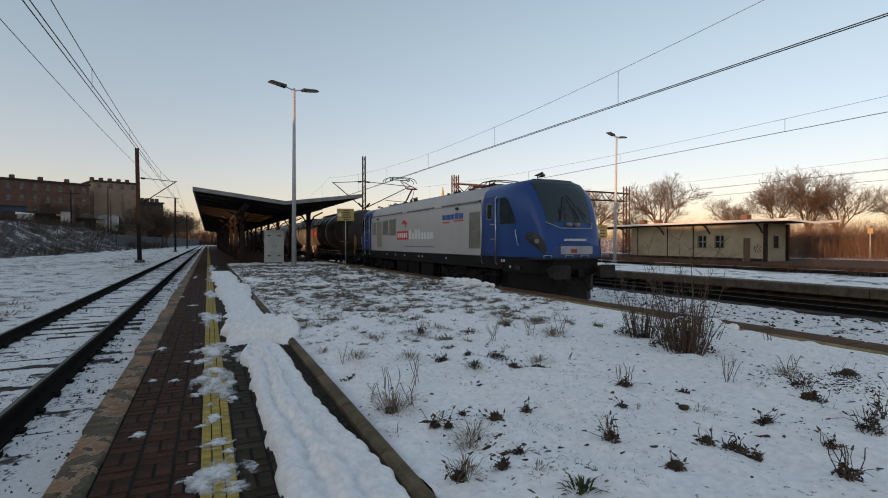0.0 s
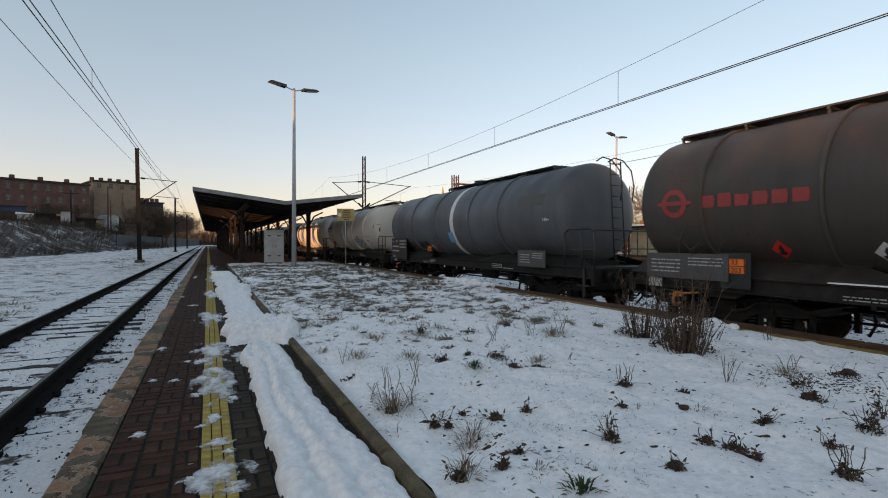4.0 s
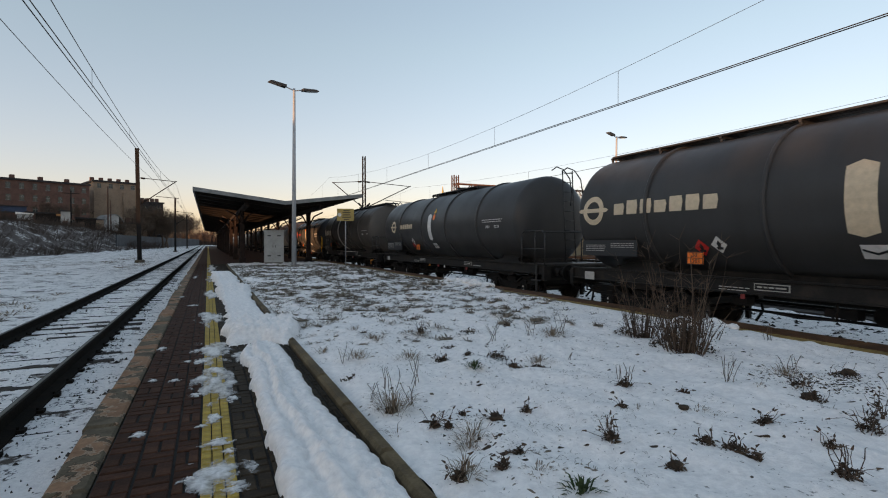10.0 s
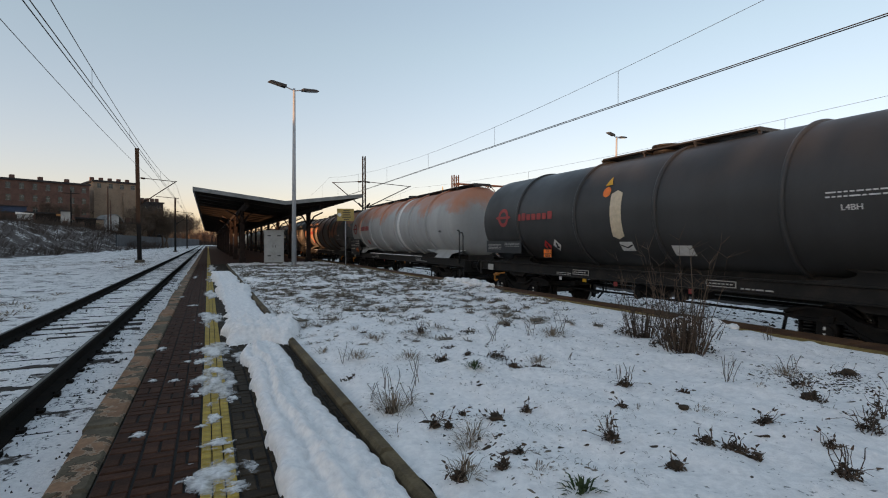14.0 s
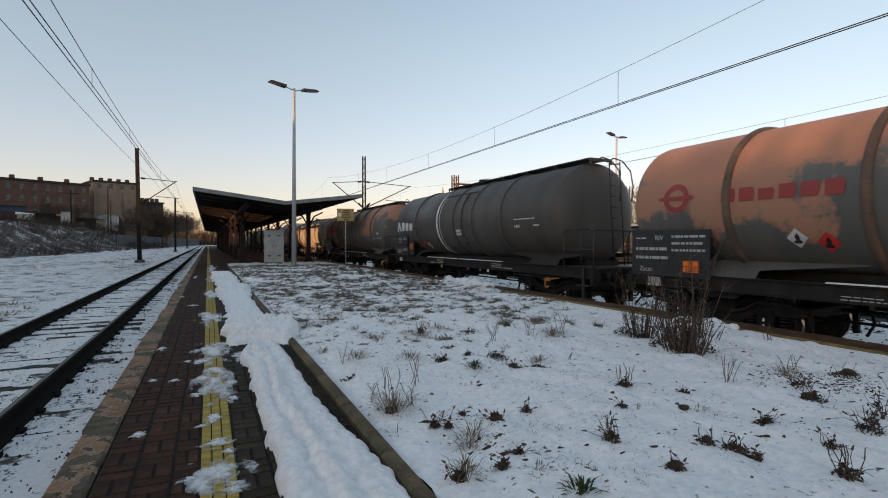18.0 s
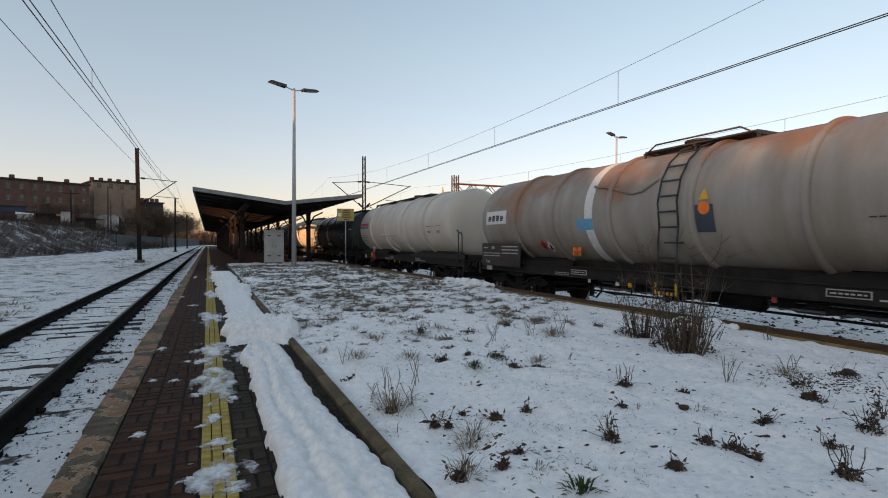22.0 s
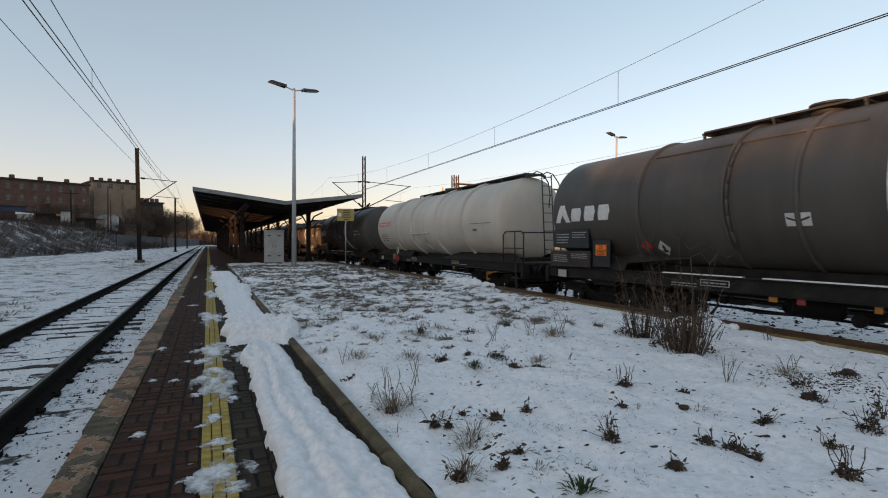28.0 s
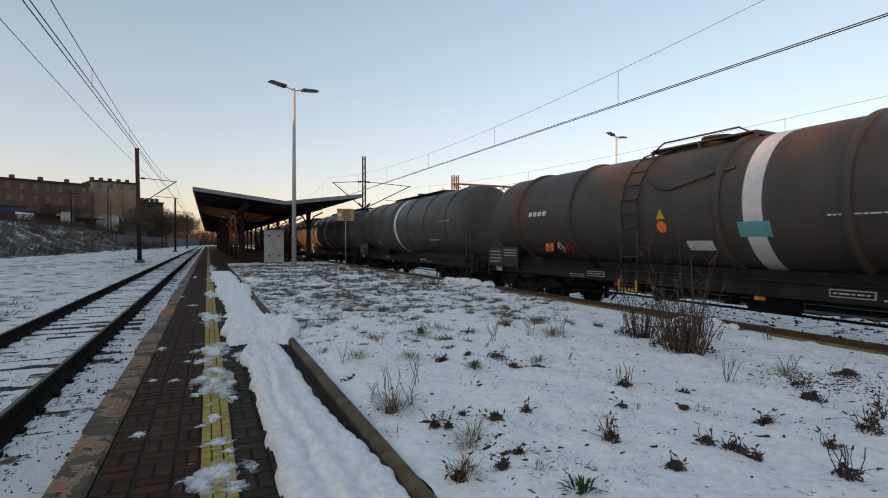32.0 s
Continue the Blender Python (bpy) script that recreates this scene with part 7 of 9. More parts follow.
def line_over(x, zc, zm_hi, zm_lo, y_masts, twin, r=0.011, thin=0.5):
    """Contact wire, messenger wire with its sag, and droppers over one track."""
    y0, y1 = -70.0, 330.0
    for dx in ((-0.05, 0.05) if twin else (0.0,)):
        wire("contact_wire", [(x + dx, y0, zc), (x + dx, y1, zc)], r, "straight dark contact wire over the track")
    ym, span = y_masts
    pts = []
    y = y0
    while y <= y1:
        k = ((y - ym) % span) / span
        pts.append((x, y, zm_lo + (zm_hi - zm_lo) * (2 * k - 1) ** 2))
        y += 2.0
    wire("messenger_wire", pts, r * thin, "sagging messenger wire over the track")
    y = ym - 2 * span + span / 16
    while y < y1:
        k = ((y - ym) % span) / span
        zt = zm_lo + (zm_hi - zm_lo) * (2 * k - 1) ** 2
        s = Shape().rod((x, y, zc), (x, y, zt), 0.006, 4)
        ob = new("dropper", s.mesh("dropper", M_WIRE))
        tagged(ob, "thin upright dropper between two overhead wires", "wire", "droppers of the overhead line")
        y += span / 8


line_over(-2.55, 5.18, 6.6, 5.50, (50.5, 52.0), True, thin=0.9)
line_over(10.25, 5.18, 7.4, 5.9, (46.0, 52.0), True)
line_over(17.9, 5.18, 6.6, 5.60, (44.0, 60.0), False)
line_over(33.0, 5.3, 6.6, 5.9, (46.5, 60.0), False)
line_over(38.5, 5.3, 6.6, 5.9, (46.5, 60.0), False)
wire("feeder_wire", [(-4.2, y, 6.75 - 0.4 * math.sin(math.pi * ((y - 50.5) % 52) / 52)) for y in range(-60, 330, 3)], 0.01, "single feeder wire carried on the mast tops")

# ================= far platforms and the station building =================
M_SNOW_TROD = snow_mat("trodden_snow", (0.10, 0.072, 0.052), 0.40, 0.47, 0.55)
def build_far_platforms():
    p = setting("platform_2", Shape().span((20.1, -60, -0.9), (27.0, 190, -0.2)), M_CONC, "second island platform with a rough concrete edge under snow", "platform")
    s = Shape()
    xs = [19.95 + 0.24 * i for i in range(29)]
    ys = [-60 + 1.5 * i for i in range(40)] + [0.5 * i for i in range(120)] + [60 + 2 * i for i in range(66)]
    nx = len(xs)
    s.add([(x, y, -0.17 + 0.1 * max(-0.3, noise.noise((x * 0.6, y * 0.35, 9.0)))) for y in ys for x in xs], [(j * nx + i, j * nx + i + 1, (j + 1) * nx + i + 1, (j + 1) * nx + i) for j in range(len(ys) - 1) for i in range(nx - 1)], True)
    setting("platform_2_snow", s, M_SNOW_TROD, "uneven trodden snow on the second platform", "snow")
    setting("platform_3", Shape().span((43.5, -60, -0.9), (62.0, 190, -0.53)), M_EDGE, "low brown platform in front of the station building", "platform")
    e = tagged(new("far_kerb"), "weathered concrete edge blocks of the second platform", "edge", kind="structure")
    for k in range(60):
        part("edge_block", Shape().bevelled((19.5, -20 + 1.5 * k, -0.47), (20.09, -18.52 + 1.5 * k, -0.14), 0.03), M_CONC, e)


build_far_platforms()
M_PLASTER = worn("cream_plaster", (0.41, 0.37, 0.27), (0.33, 0.29, 0.21), (0.47, 0.43, 0.32), 0.8, 0.85, bumps=0.2)
M_BRICKRED = worn("red_brick", (0.165, 0.092, 0.074), (0.105, 0.062, 0.052), (0.23, 0.135, 0.105), 0.8, 0.9, fine=6)
M_BRICKTAN = worn("tan_render", (0.33, 0.24, 0.175), (0.25, 0.18, 0.13), (0.40, 0.30, 0.22), 0.5, 0.9, fine=4)
M_DOOR = plain("brown_door", (0.16, 0.09, 0.06), 0.6)
M_ROOFDARK = worn("dark_roof", (0.05, 0.045, 0.045), (0.035, 0.03, 0.03), (0.08, 0.07, 0.07), 1, 0.8)


def opening_wall(y0, y1, z0, z1, x0, x1, holes):
    """A wall along y with rectangular openings through it, as one mesh of blocks."""
    s = Shape()
    ys = sorted({y0, y1} | {h[0] for h in holes} | {h[1] for h in holes})
    for a, b in zip(ys, ys[1:]):
        hs = [h for h in holes if h[0] <= a and h[1] >= b]
        if not hs:
            s.span((x0, a, z0), (x1, b, z1))
        else:
            h = hs[0]
            if h[2] > z0:
                s.span((x0, a, z0), (x1, b, h[2]))
            s.span((x0, a, h[3]), (x1, b, z1))
    return s


def build_station():
    c = thing("station_building", pose(0, 0, 0), "low cream plastered station building under a wide flat roof", "building")
    wins = [(36.45, 37.43), (34.41, 35.38)]
    holes = [(a, b, 0.83, 2.07) for a, b in wins] + [(31.55, 32.3, -0.52, 1.8)]
    part("front_wall", opening_wall(30.1, 47.1, -0.53, 3.25, 49.5, 49.8, holes), M_PLASTER, c)
    part("end_wall", Shape().span((49.8, 30.1, -0.53), (50.9, 30.4, 3.25)).span((51.8, 30.1, -0.53), (52.9, 30.4, 3.25)).span((50.9, 30.1, -0.53), (51.8, 30.4, 0.85)).span((50.9, 30.1, 2.0), (51.8, 30.4, 3.25)), M_PLASTER, c)
    ew = part("window", Shape().span((50.9, 30.22, 0.85), (51.8, 30.26, 2.0)), M_GLASS, c)
    part("bars", Shape().span((51.1, 30.06, 0.8), (51.14, 30.1, 2.05)).span((51.33, 30.06, 0.8), (51.37, 30.1, 2.05)).span((51.56, 30.06, 0.8), (51.6, 30.1, 2.05)), M_DARKMETAL, ew)
    part("sill", Shape().span((50.85, 30.02, 0.78), (51.85, 30.1, 0.85)), M_CONC, ew)
    part("back_wall", Shape().span((52.6, 30.4, -0.53), (52.9, 47.1, 3.25)), M_PLASTER, c)
    part("far_wall", Shape().span((49.8, 46.8, -0.53), (52.6, 47.1, 3.25)), M_PLASTER, c)
    for a, b in wins:
        w = part("window", Shape().span((49.64, a, 0.83), (49.68, b, 2.07)), M_GLASS, c)
        s = Shape()
        for k in range(5):
            y = a + (b - a) * k / 4
            s.span((49.44, y - 0.02, 0.8), (49.47, y + 0.02, 2.1))
        part("bars", s, M_DARKMETAL, w)
        part("frame", Shape().span((49.6, a, 1.4), (49.66, b, 1.46)).span((49.6, (a + b) / 2 - 0.03, 0.83), (49.66, (a + b) / 2 + 0.03, 2.07)), M_WHITE, w)
        part("sill", Shape().span((49.42, a - 0.06, 0.76), (49.6, b + 0.06, 0.83)), M_CONC, w)
    part("door", Shape().span((49.58, 31.55, -0.52), (49.64, 32.3, 1.8)), M_DOOR, c)
    part("plinth", Shape().span((49.44, 30.3, -0.53), (49.5, 31.5, -0.25)).span((49.44, 32.35, -0.53), (49.5, 47.1, -0.25)), M_COLUMN, c)
    for y, x in ((30.0, 53.0), (30.0, 49.42)):
        part("pilaster", Shape().span((x - 0.14, y - 0.14, -0.53), (x + 0.14, y + 0.14, 3.2)), M_COLUMN, c)
    s = Shape()
    for pts in ([(30.45, 1.0), (30.65, 0.7), (30.5, 0.45)], [(30.75, 1.2), (30.9, 0.75), (31.0, 0.95)], [(30.85, 0.6), (30.7, 0.3)], [(31.15, 1.0), (31.0, 0.35)]):
        s.path([(49.49, y, z) for y, z in pts], 0.03, 4)
    part("graffiti", s, M_BLACK, c)
    for y in (38.0, 41.5, 46.0):
        part("downpipe", Shape().rod((49.44, y, -0.5), (49.44, y, 3.2), 0.05, 6), M_MAST, c)
    for x, y in ((51.0, 33.0), (52.0, 45.0), (51.0, 46.5), (51.8, 33.6)):
        part("chimney", Shape().bevelled((x - 0.35, y - 0.35, 3.3), (x + 0.35, y + 0.35, 4.25), 0.05), M_BRICKRED, c)
    t = thing("station_roof", pose(0, 0, 0), "wide flat butterfly roof with pale fascia resting on the station walls", "roof")
    part("roof_leaf", Shape().prism_y([(47.6, 3.5), (51.8, 3.27), (51.8, 3.2), (47.6, 3.36)], 27.0, 60.0), M_CANOPY, t)
    part("roof_leaf", Shape().prism_y([(51.8, 3.27), (56.1, 3.5), (56.1, 3.36), (51.8, 3.2)], 27.0, 60.0), M_CANOPY, t)
    part("fascia", Shape().span((47.55, 26.95, 3.36), (47.6, 60.0, 3.58)), M_WHITE, t)
    part("fascia", Shape().prism_y([(47.6, 3.58), (51.8, 3.34), (51.8, 3.16), (47.6, 3.36)], 26.9, 26.99), M_WHITE, t)
    part("fascia", Shape().prism_y([(51.8, 3.34), (56.1, 3.58), (56.1, 3.36), (51.8, 3.16)], 26.9, 26.99), M_WHITE, t)
    for y in (30.3, 36.0, 42.0, 48.0, 54.0, 59.0):
        part("bracket", Shape().path([(49.45, y, 2.3), (48.9, y, 2.9), (48.2, y, 3.3)], 0.08, 6), M_COLUMN, t)
    for y in (50.0, 56.0):
        part("column", Shape().span((49.4, y - 0.13, -0.53), (49.66, y + 0.13, 3.25)), M_COLUMN, t)
    h = thing("shed", pose(112.0, 60.0, -0.3, 0, 0, -40), "small sunlit plastered shed behind the station", "shed")
    part("wall", Shape().span((-1.9, -2, 0), (1.9, 2, 2.6)), M_PLASTER, h)
    part("roof", Shape().prism_y([(-2.2, 2.6), (2.2, 2.6), (2.2, 2.75), (0, 3.3), (-2.2, 2.75)], -2.4, 2.4), M_ROOFDARK, h)
    part("door", Shape().span((-1.0, -2.06, 0), (0.2, -2.01, 2.0)), M_DOOR, h)
    M_SIGNTAN = plain("faded_sign", (0.30, 0.21, 0.09), 0.6)
    g = thing("platform_sign", pose(62.0, 27.0, -0.53, 0, 0, -60), "yellow notice plate on a slim post at the far platform", "sign")
    part("post", Shape().rod((0, 0, 0), (0, 0, 3.4), 0.05, 8), M_STEEL, g)
    part("plate", Shape().bevelled((-0.22, -0.09, 2.8), (0.22, -0.06, 3.4), 0.02), M_SIGNTAN, g)
    k = thing("waiting_shelter", pose(46.8, 58.5, -0.53), "small flat-roofed waiting shelter beyond the station", "shelter")
    part("wall", Shape().span((0, -3, 0), (0.2, 3, 2.6)).span((0.2, -3, 0), (3, -2.8, 2.6)), M_PLASTER, k)
    part("roof", Shape().span((-1, -3.5, 2.6), (3.5, 3.5, 2.85)), M_FASCIA, k)


build_station()


def town_house(name, m, w, d, h, rows, cols, wall, label, first=0):
    """A tenement: walls, windows in rows, parapet, chimneys."""
    c = thing(name, m, label, "building")
    part("wall", Shape().span((-w / 2, 0, -4), (w / 2, d, h)), wall, c)
    part("parapet", Shape().span((-w / 2 - 0.3, -0.3, h), (w / 2 + 0.3, d + 0.3, h + 0.5)), M_ROOFDARK, c)
    fh = h / rows
    for r in range(first, rows):
        for k in range(cols):
            x = -w / 2 + w * (k + 0.5) / cols
            z = fh * r + fh * 0.32
            win = part("window", Shape().span((x - 0.48, -0.06, z), (x + 0.48, -0.02, z + fh * 0.5)), M_GLASS, c)
            part("frame", Shape().span((x - 0.6, -0.1, z - 0.08), (x + 0.6, -0.065, z)).span((x - 0.03, -0.09, z), (x + 0.03, -0.065, z + fh * 0.5)).span((x - 0.48, -0.09, z + fh * 0.3), (x + 0.48, -0.065, z + fh * 0.33)), M_FASCIA, win)
    for k in range(5):
        x = -w / 2 + w * (k + 0.4) / 5
        part("chimney", Shape().bevelled((x - 0.5, d * 0.4, h + 0.5), (x + 0.5, d * 0.4 + 0.9, h + 1.9), 0.08), M_BRICKRED, c)
    return c


town_house("tenement", pose(-43.0, 161.0, 5.0, 0, 0, 30), 30, 12, 12.2, 4, 11, M_BRICKRED, "dark red brick tenement on top of the bank")
town_house("tenement", pose(-78.0, 142.0, 5.0, 0, 0, 32), 30, 12, 12.6, 4, 9, M_BRICKRED, "dark red brick tenement further along the bank")
th = town_house("warehouse", pose(-24.8, 177.0, 4.0, 0, 0, 22), 11.6, 14, 15.2, 6, 4, M_BRICKTAN, "tan rendered warehouse with tall blind bays", 5)
for k in range(4):
    part("bay_rib", Shape().span((-5.75 + 3.72 * k, -0.4, 2), (-5.4 + 3.72 * k, -0.005, 12.4)), M_BRICKTAN, th)
town_house("outhouse", pose(-20.5, 172.0, 1.2, 0, 0, 22), 9, 6, 5.5, 1, 2, M_BRICKTAN, "low tan outbuilding with a pale arched roof")
town_house("gable_house", pose(-16.5, 186.0, 2.0, 0, 0, 22), 7, 8, 12.0, 2, 2, M_ROOFDARK, "dark slate-hung gable house behind the trees")


def build_bank_foot():
    """A pale barrel-roofed shelter on the bank and the long wall at its foot."""
    c = thing("barrel_shelter", pose(-23.6, 164.0, 4.6, 0, 0, 30), "pale sheet-metal barrel roof with an open dark end", "shelter")
    n = 14
    arc = [(2.9 * math.cos(math.pi * k / n), 4.6 * math.sin(math.pi * k / n)) for k in range(n + 1)]
    inner = [(x * 0.93, z * 0.95) for x, z in reversed(arc)]
    part("roof", Shape().prism_y(arc + inner, -0.5, 7.0, True), M_FASCIA, c)
    part("end_wall", Shape().prism_y([(x * 0.93, z * 0.95) for x, z in arc[5:]] + [(arc[5][0] * 0.93, 0.0)], -0.2, 0.0), M_PALE, c, "pale boarded half of the open end")
    q = thing("yard_shed", pose(-27.5, 158.0, 4.6, 0, 0, 30), "low tan shed with a flat dark roof on the bank", "shed")
    part("wall", Shape().span((-2.6, 0, -1.5), (2.6, 3, 2.7)), M_BRICKTAN, q)
    part("roof", Shape().span((-2.8, -0.2, 2.7), (2.8, 3.2, 2.9)), M_ROOFDARK, q)
    for x in (-1.5, 0.7):
        part("window", Shape().span((x, -0.04, 1.0), (x + 0.9, 0.01, 2.0)), M_GLASS, q)
    w = tagged(new("wall_yard"), "long grey-blue concrete wall at the foot of the bank", "wall", kind="structure")
    a, b = Vector((-17.5, 124.0, 0)), Vector((-4.6, 318.0, 0))
    m = 40
    ang = math.atan2(b.y - a.y, b.x - a.x)
    for k in range(m):
        p0 = a + (b - a) * (k / m)
        L = (b - a).length / m
        ob = part("panel", shared("wall_panel", lambda: Shape().span((0, -0.1, 0), (L - 0.03, 0.1, 3.5)).mesh("panel", M_YARDWALL)), None, w)
        ob.matrix_basis = Matrix.Translation((p0.x, p0.y, -0.55)) @ Matrix.Rotation(ang, 4, "Z")


def yard_clutter():
    """Sheds, a container and poles in the yards on top of the bank."""
    def spot(px, far):
        a = radians(25.61) + math.atan((px - 784) / 870)
        return far * math.sin(a), far * math.cos(a)

    for px, far, wd, top, mat_, name, label in ((12, 150, 7.0, 9.6, M_YARDBLUE, "container", "blue steel container in a yard on the bank"), (20, 141, 8.0, 7.7, M_BRICKRED, "yard_shed", "low red-brown shed with a flat roof on the bank"), (44, 138, 2.6, 7.4, M_PALE, "yard_shed", "small pale boarded shed on the bank"), (84, 142, 7.5, 7.8, M_CANOPY, "yard_shed", "dark timber shed with orange sheet"), (117, 140, 1.9, 8.3, M_PALE, "yard_shed", "tall narrow pale shed on the bank"), (152, 146, 4.0, 7.0, M_CANOPY, "yard_shed", "low dark timber shed on the bank")):
        x, y = spot(px, far)
        c = thing(name, pose(x, y, 4.2, 0, 0, math.degrees(math.atan2(-x, y))), label, "shed" if name == "yard_shed" else "container", "sheds on the bank")
        h = top - 4.2
        part("wall", Shape().span((-wd / 2, 0, 0), (wd / 2, 3, h)), mat_, c)
        part("roof", Shape().prism_y([(-wd / 2 - 0.2, h), (wd / 2 + 0.2, h), (wd / 2 + 0.2, h + 0.15), (-wd / 2 - 0.2, h + 0.4)], -0.25, 3.25), M_SNOW_HEAP if px == 44 else M_ROOFDARK, c)
        part("door", Shape().span((-wd * 0.3, -0.05, 0), (-wd * 0.3 + 0.9, 0.01, 2.0)), M_DOOR, c)
        if px == 84:
            part("sheet", Shape().span((1.6, -0.3, h - 0.5), (3.4, -0.255, h)), M_TAN, c, "faded orange sheet")
        if px == 20:
            part("window", Shape().span((1.0, -0.04, 1.3), (2.2, 0.01, 2.3)), M_GLASS, c)
    for px, far, top, label in ((126, 132, 12.4, "timber pole with a crossarm in a yard"), (191, 150, 15.4, "tall thin rusty pole on the bank"), (196, 151, 12.0, "thin rusty pole on the bank")):
        x, y = spot(px, far)
        c = thing("utility_pole", pose(x, y, 4.0, 0, 0, 15), label, "pole")
        part("pole", Shape().rod((0, 0, 0), (0, 0, top - 4), 0.16, 8, 0.1), M_RUSTY if px > 150 else M_MAST, c)
        if px < 150:
            part("crossarm", Shape().box((0, 0, top - 4.6), (3.0, 0.12, 0.14)), M_MAST, c)


M_YARDBLUE = worn("faded_blue_sheet", (0.05, 0.075, 0.13), (0.035, 0.05, 0.09), (0.08, 0.11, 0.17), 0.6, 0.6)
M_PALE = worn("pale_sheet", (0.50, 0.49, 0.47), (0.38, 0.37, 0.36), (0.6, 0.59, 0.57), 0.8, 0.7)
M_YARDWALL = worn("yard_wall", (0.088, 0.092, 0.10), (0.06, 0.063, 0.07), (0.12, 0.125, 0.135), 0.6, 0.85, piece=0.25)
build_bank_foot()
yard_clutter()


def build_steeple():
    c = thing("church_steeple", pose(150, 315, 0), "distant church steeple with a yellow spire", "steeple")
    part("tower", Shape().span((-2, -2, 0), (2, 2, 28)), M_BRICKTAN, c)
    part("spire", Shape().rod((0, 0, 28), (0, 0, 41), 2.2, 8, 0.1), M_YSIGN, c)


build_steeple()


# ================= plants =================
M_BARK = worn("bark", (0.125, 0.088, 0.064), (0.085, 0.06, 0.045), (0.17, 0.122, 0.09), 3, 0.9)
M_BRUSH = worn("dry_brush", (0.17, 0.10, 0.065), (0.10, 0.06, 0.042), (0.24, 0.15, 0.10), 0.4, 0.9)
M_STALK = worn("dry_stalk", (0.13, 0.085, 0.06), (0.07, 0.05, 0.038), (0.22, 0.16, 0.11), 5, 0.9)
M_STRAW = worn("dead_grass", (0.28, 0.21, 0.148), (0.16, 0.12, 0.084), (0.40, 0.31, 0.215), 4, 0.9)
M_SEDGE = worn("grey_grass", (0.215, 0.175, 0.133), (0.13, 0.106, 0.08), (0.31, 0.255, 0.195), 3, 0.95)
M_DARKLEAF = worn("withered_leaves", (0.07, 0.048, 0.032), (0.04, 0.028, 0.02), (0.115, 0.08, 0.052), 6, 0.9)
M_GREENLEAF = worn("winter_green", (0.05, 0.075, 0.025), (0.03, 0.045, 0.016), (0.08, 0.11, 0.04), 8, 0.8)
M_IVY = worn("bank_shrub", (0.082, 0.056, 0.043), (0.05, 0.036, 0.028), (0.13, 0.088, 0.066), 0.5, 0.95)


def tube(s, a, b, r0, r1, n=4):
    s.rod(a, b, r0, n, r1, False)


def grow(s, p, d, L, r, depth, rr, droop=0.0):
    """A limb that bends and forks."""
    segs = 3
    for k in range(segs):
        d = (d + Vector((rr.uniform(-1, 1), rr.uniform(-1, 1), rr.uniform(-0.6, 1) - droop)) * 0.16).normalized()
        q = p + d * (L / segs)
        tube(s, p, q, max(0.009, r * (1 - 0.2 * k)), max(0.006, r * (1 - 0.2 * (k + 1))), 5 if depth > 2 else 3)
        p = q
        if depth > 0:
            for _ in range(2 if depth == 1 and k == 2 else 1):
                side = d.orthogonal().normalized()
                side.rotate(Matrix.Rotation(rr.uniform(0, 6.28), 3, d))
                grow(s, p, (d * 0.72 + side * 0.66 + Vector((0, 0, 0.12))).normalized(), L * rr.uniform(0.52, 0.74), r * 0.46, depth - 1, rr, droop)
    if depth > 0:
        for k in range(2):
            side = d.orthogonal().normalized()
            side.rotate(Matrix.Rotation(rr.uniform(0, 6.28), 3, d))
            grow(s, p, (d * 0.8 + side * 0.5).normalized(), L * rr.uniform(0.56, 0.74), r * 0.56, depth - 1, rr, droop)


def bare_tree(seed, h):
    rr = random.Random(seed)
    trunk, crown = Shape(), Shape()
    p = Vector((0, 0, -0.3))
    d = Vector((rr.uniform(-0.08, 0.08), rr.uniform(-0.08, 0.08), 1)).normalized()
    for k in range(4):
        q = p + d * h * 0.09
        tube(trunk, p, q, 0.034 * h * (1 - 0.12 * k), 0.034 * h * (1 - 0.12 * (k + 1)), 8)
        p = q
        d = (d + Vector((rr.uniform(-1, 1), rr.uniform(-1, 1), 0)) * 0.08).normalized()
    for k in range(6):
        a = 6.28 * k / 6 + rr.uniform(-0.4, 0.4)
        t = rr.uniform(0.25, 0.95)
        dd = Vector((math.cos(a) * t, math.sin(a) * t, 1.0)).normalized()
        grow(crown, p - Vector((0, 0, h * 0.06 * rr.random())), dd, h * rr.uniform(0.24, 0.32), 0.014 * h, 4, rr)
    return trunk.mesh("trunk", M_BARK), crown.mesh("crown", M_BARK)


TREES = [bare_tree(s, 10.0) for s in (3, 8, 15)]


def plant_tree(x, y, z, h, k, label="bare winter tree with fine spreading twigs in warm light"):
    t = thing("tree", Matrix.Translation((x, y, z)) @ Matrix.Rotation(k * 1.3, 4, "Z"), label, "tree", "bare winter trees")
    t.scale = (h / 10, h / 10, h / 10)
    part("trunk", TREES[k % 3][0], None, t)
    part("crown", TREES[k % 3][1], None, t)
    return t


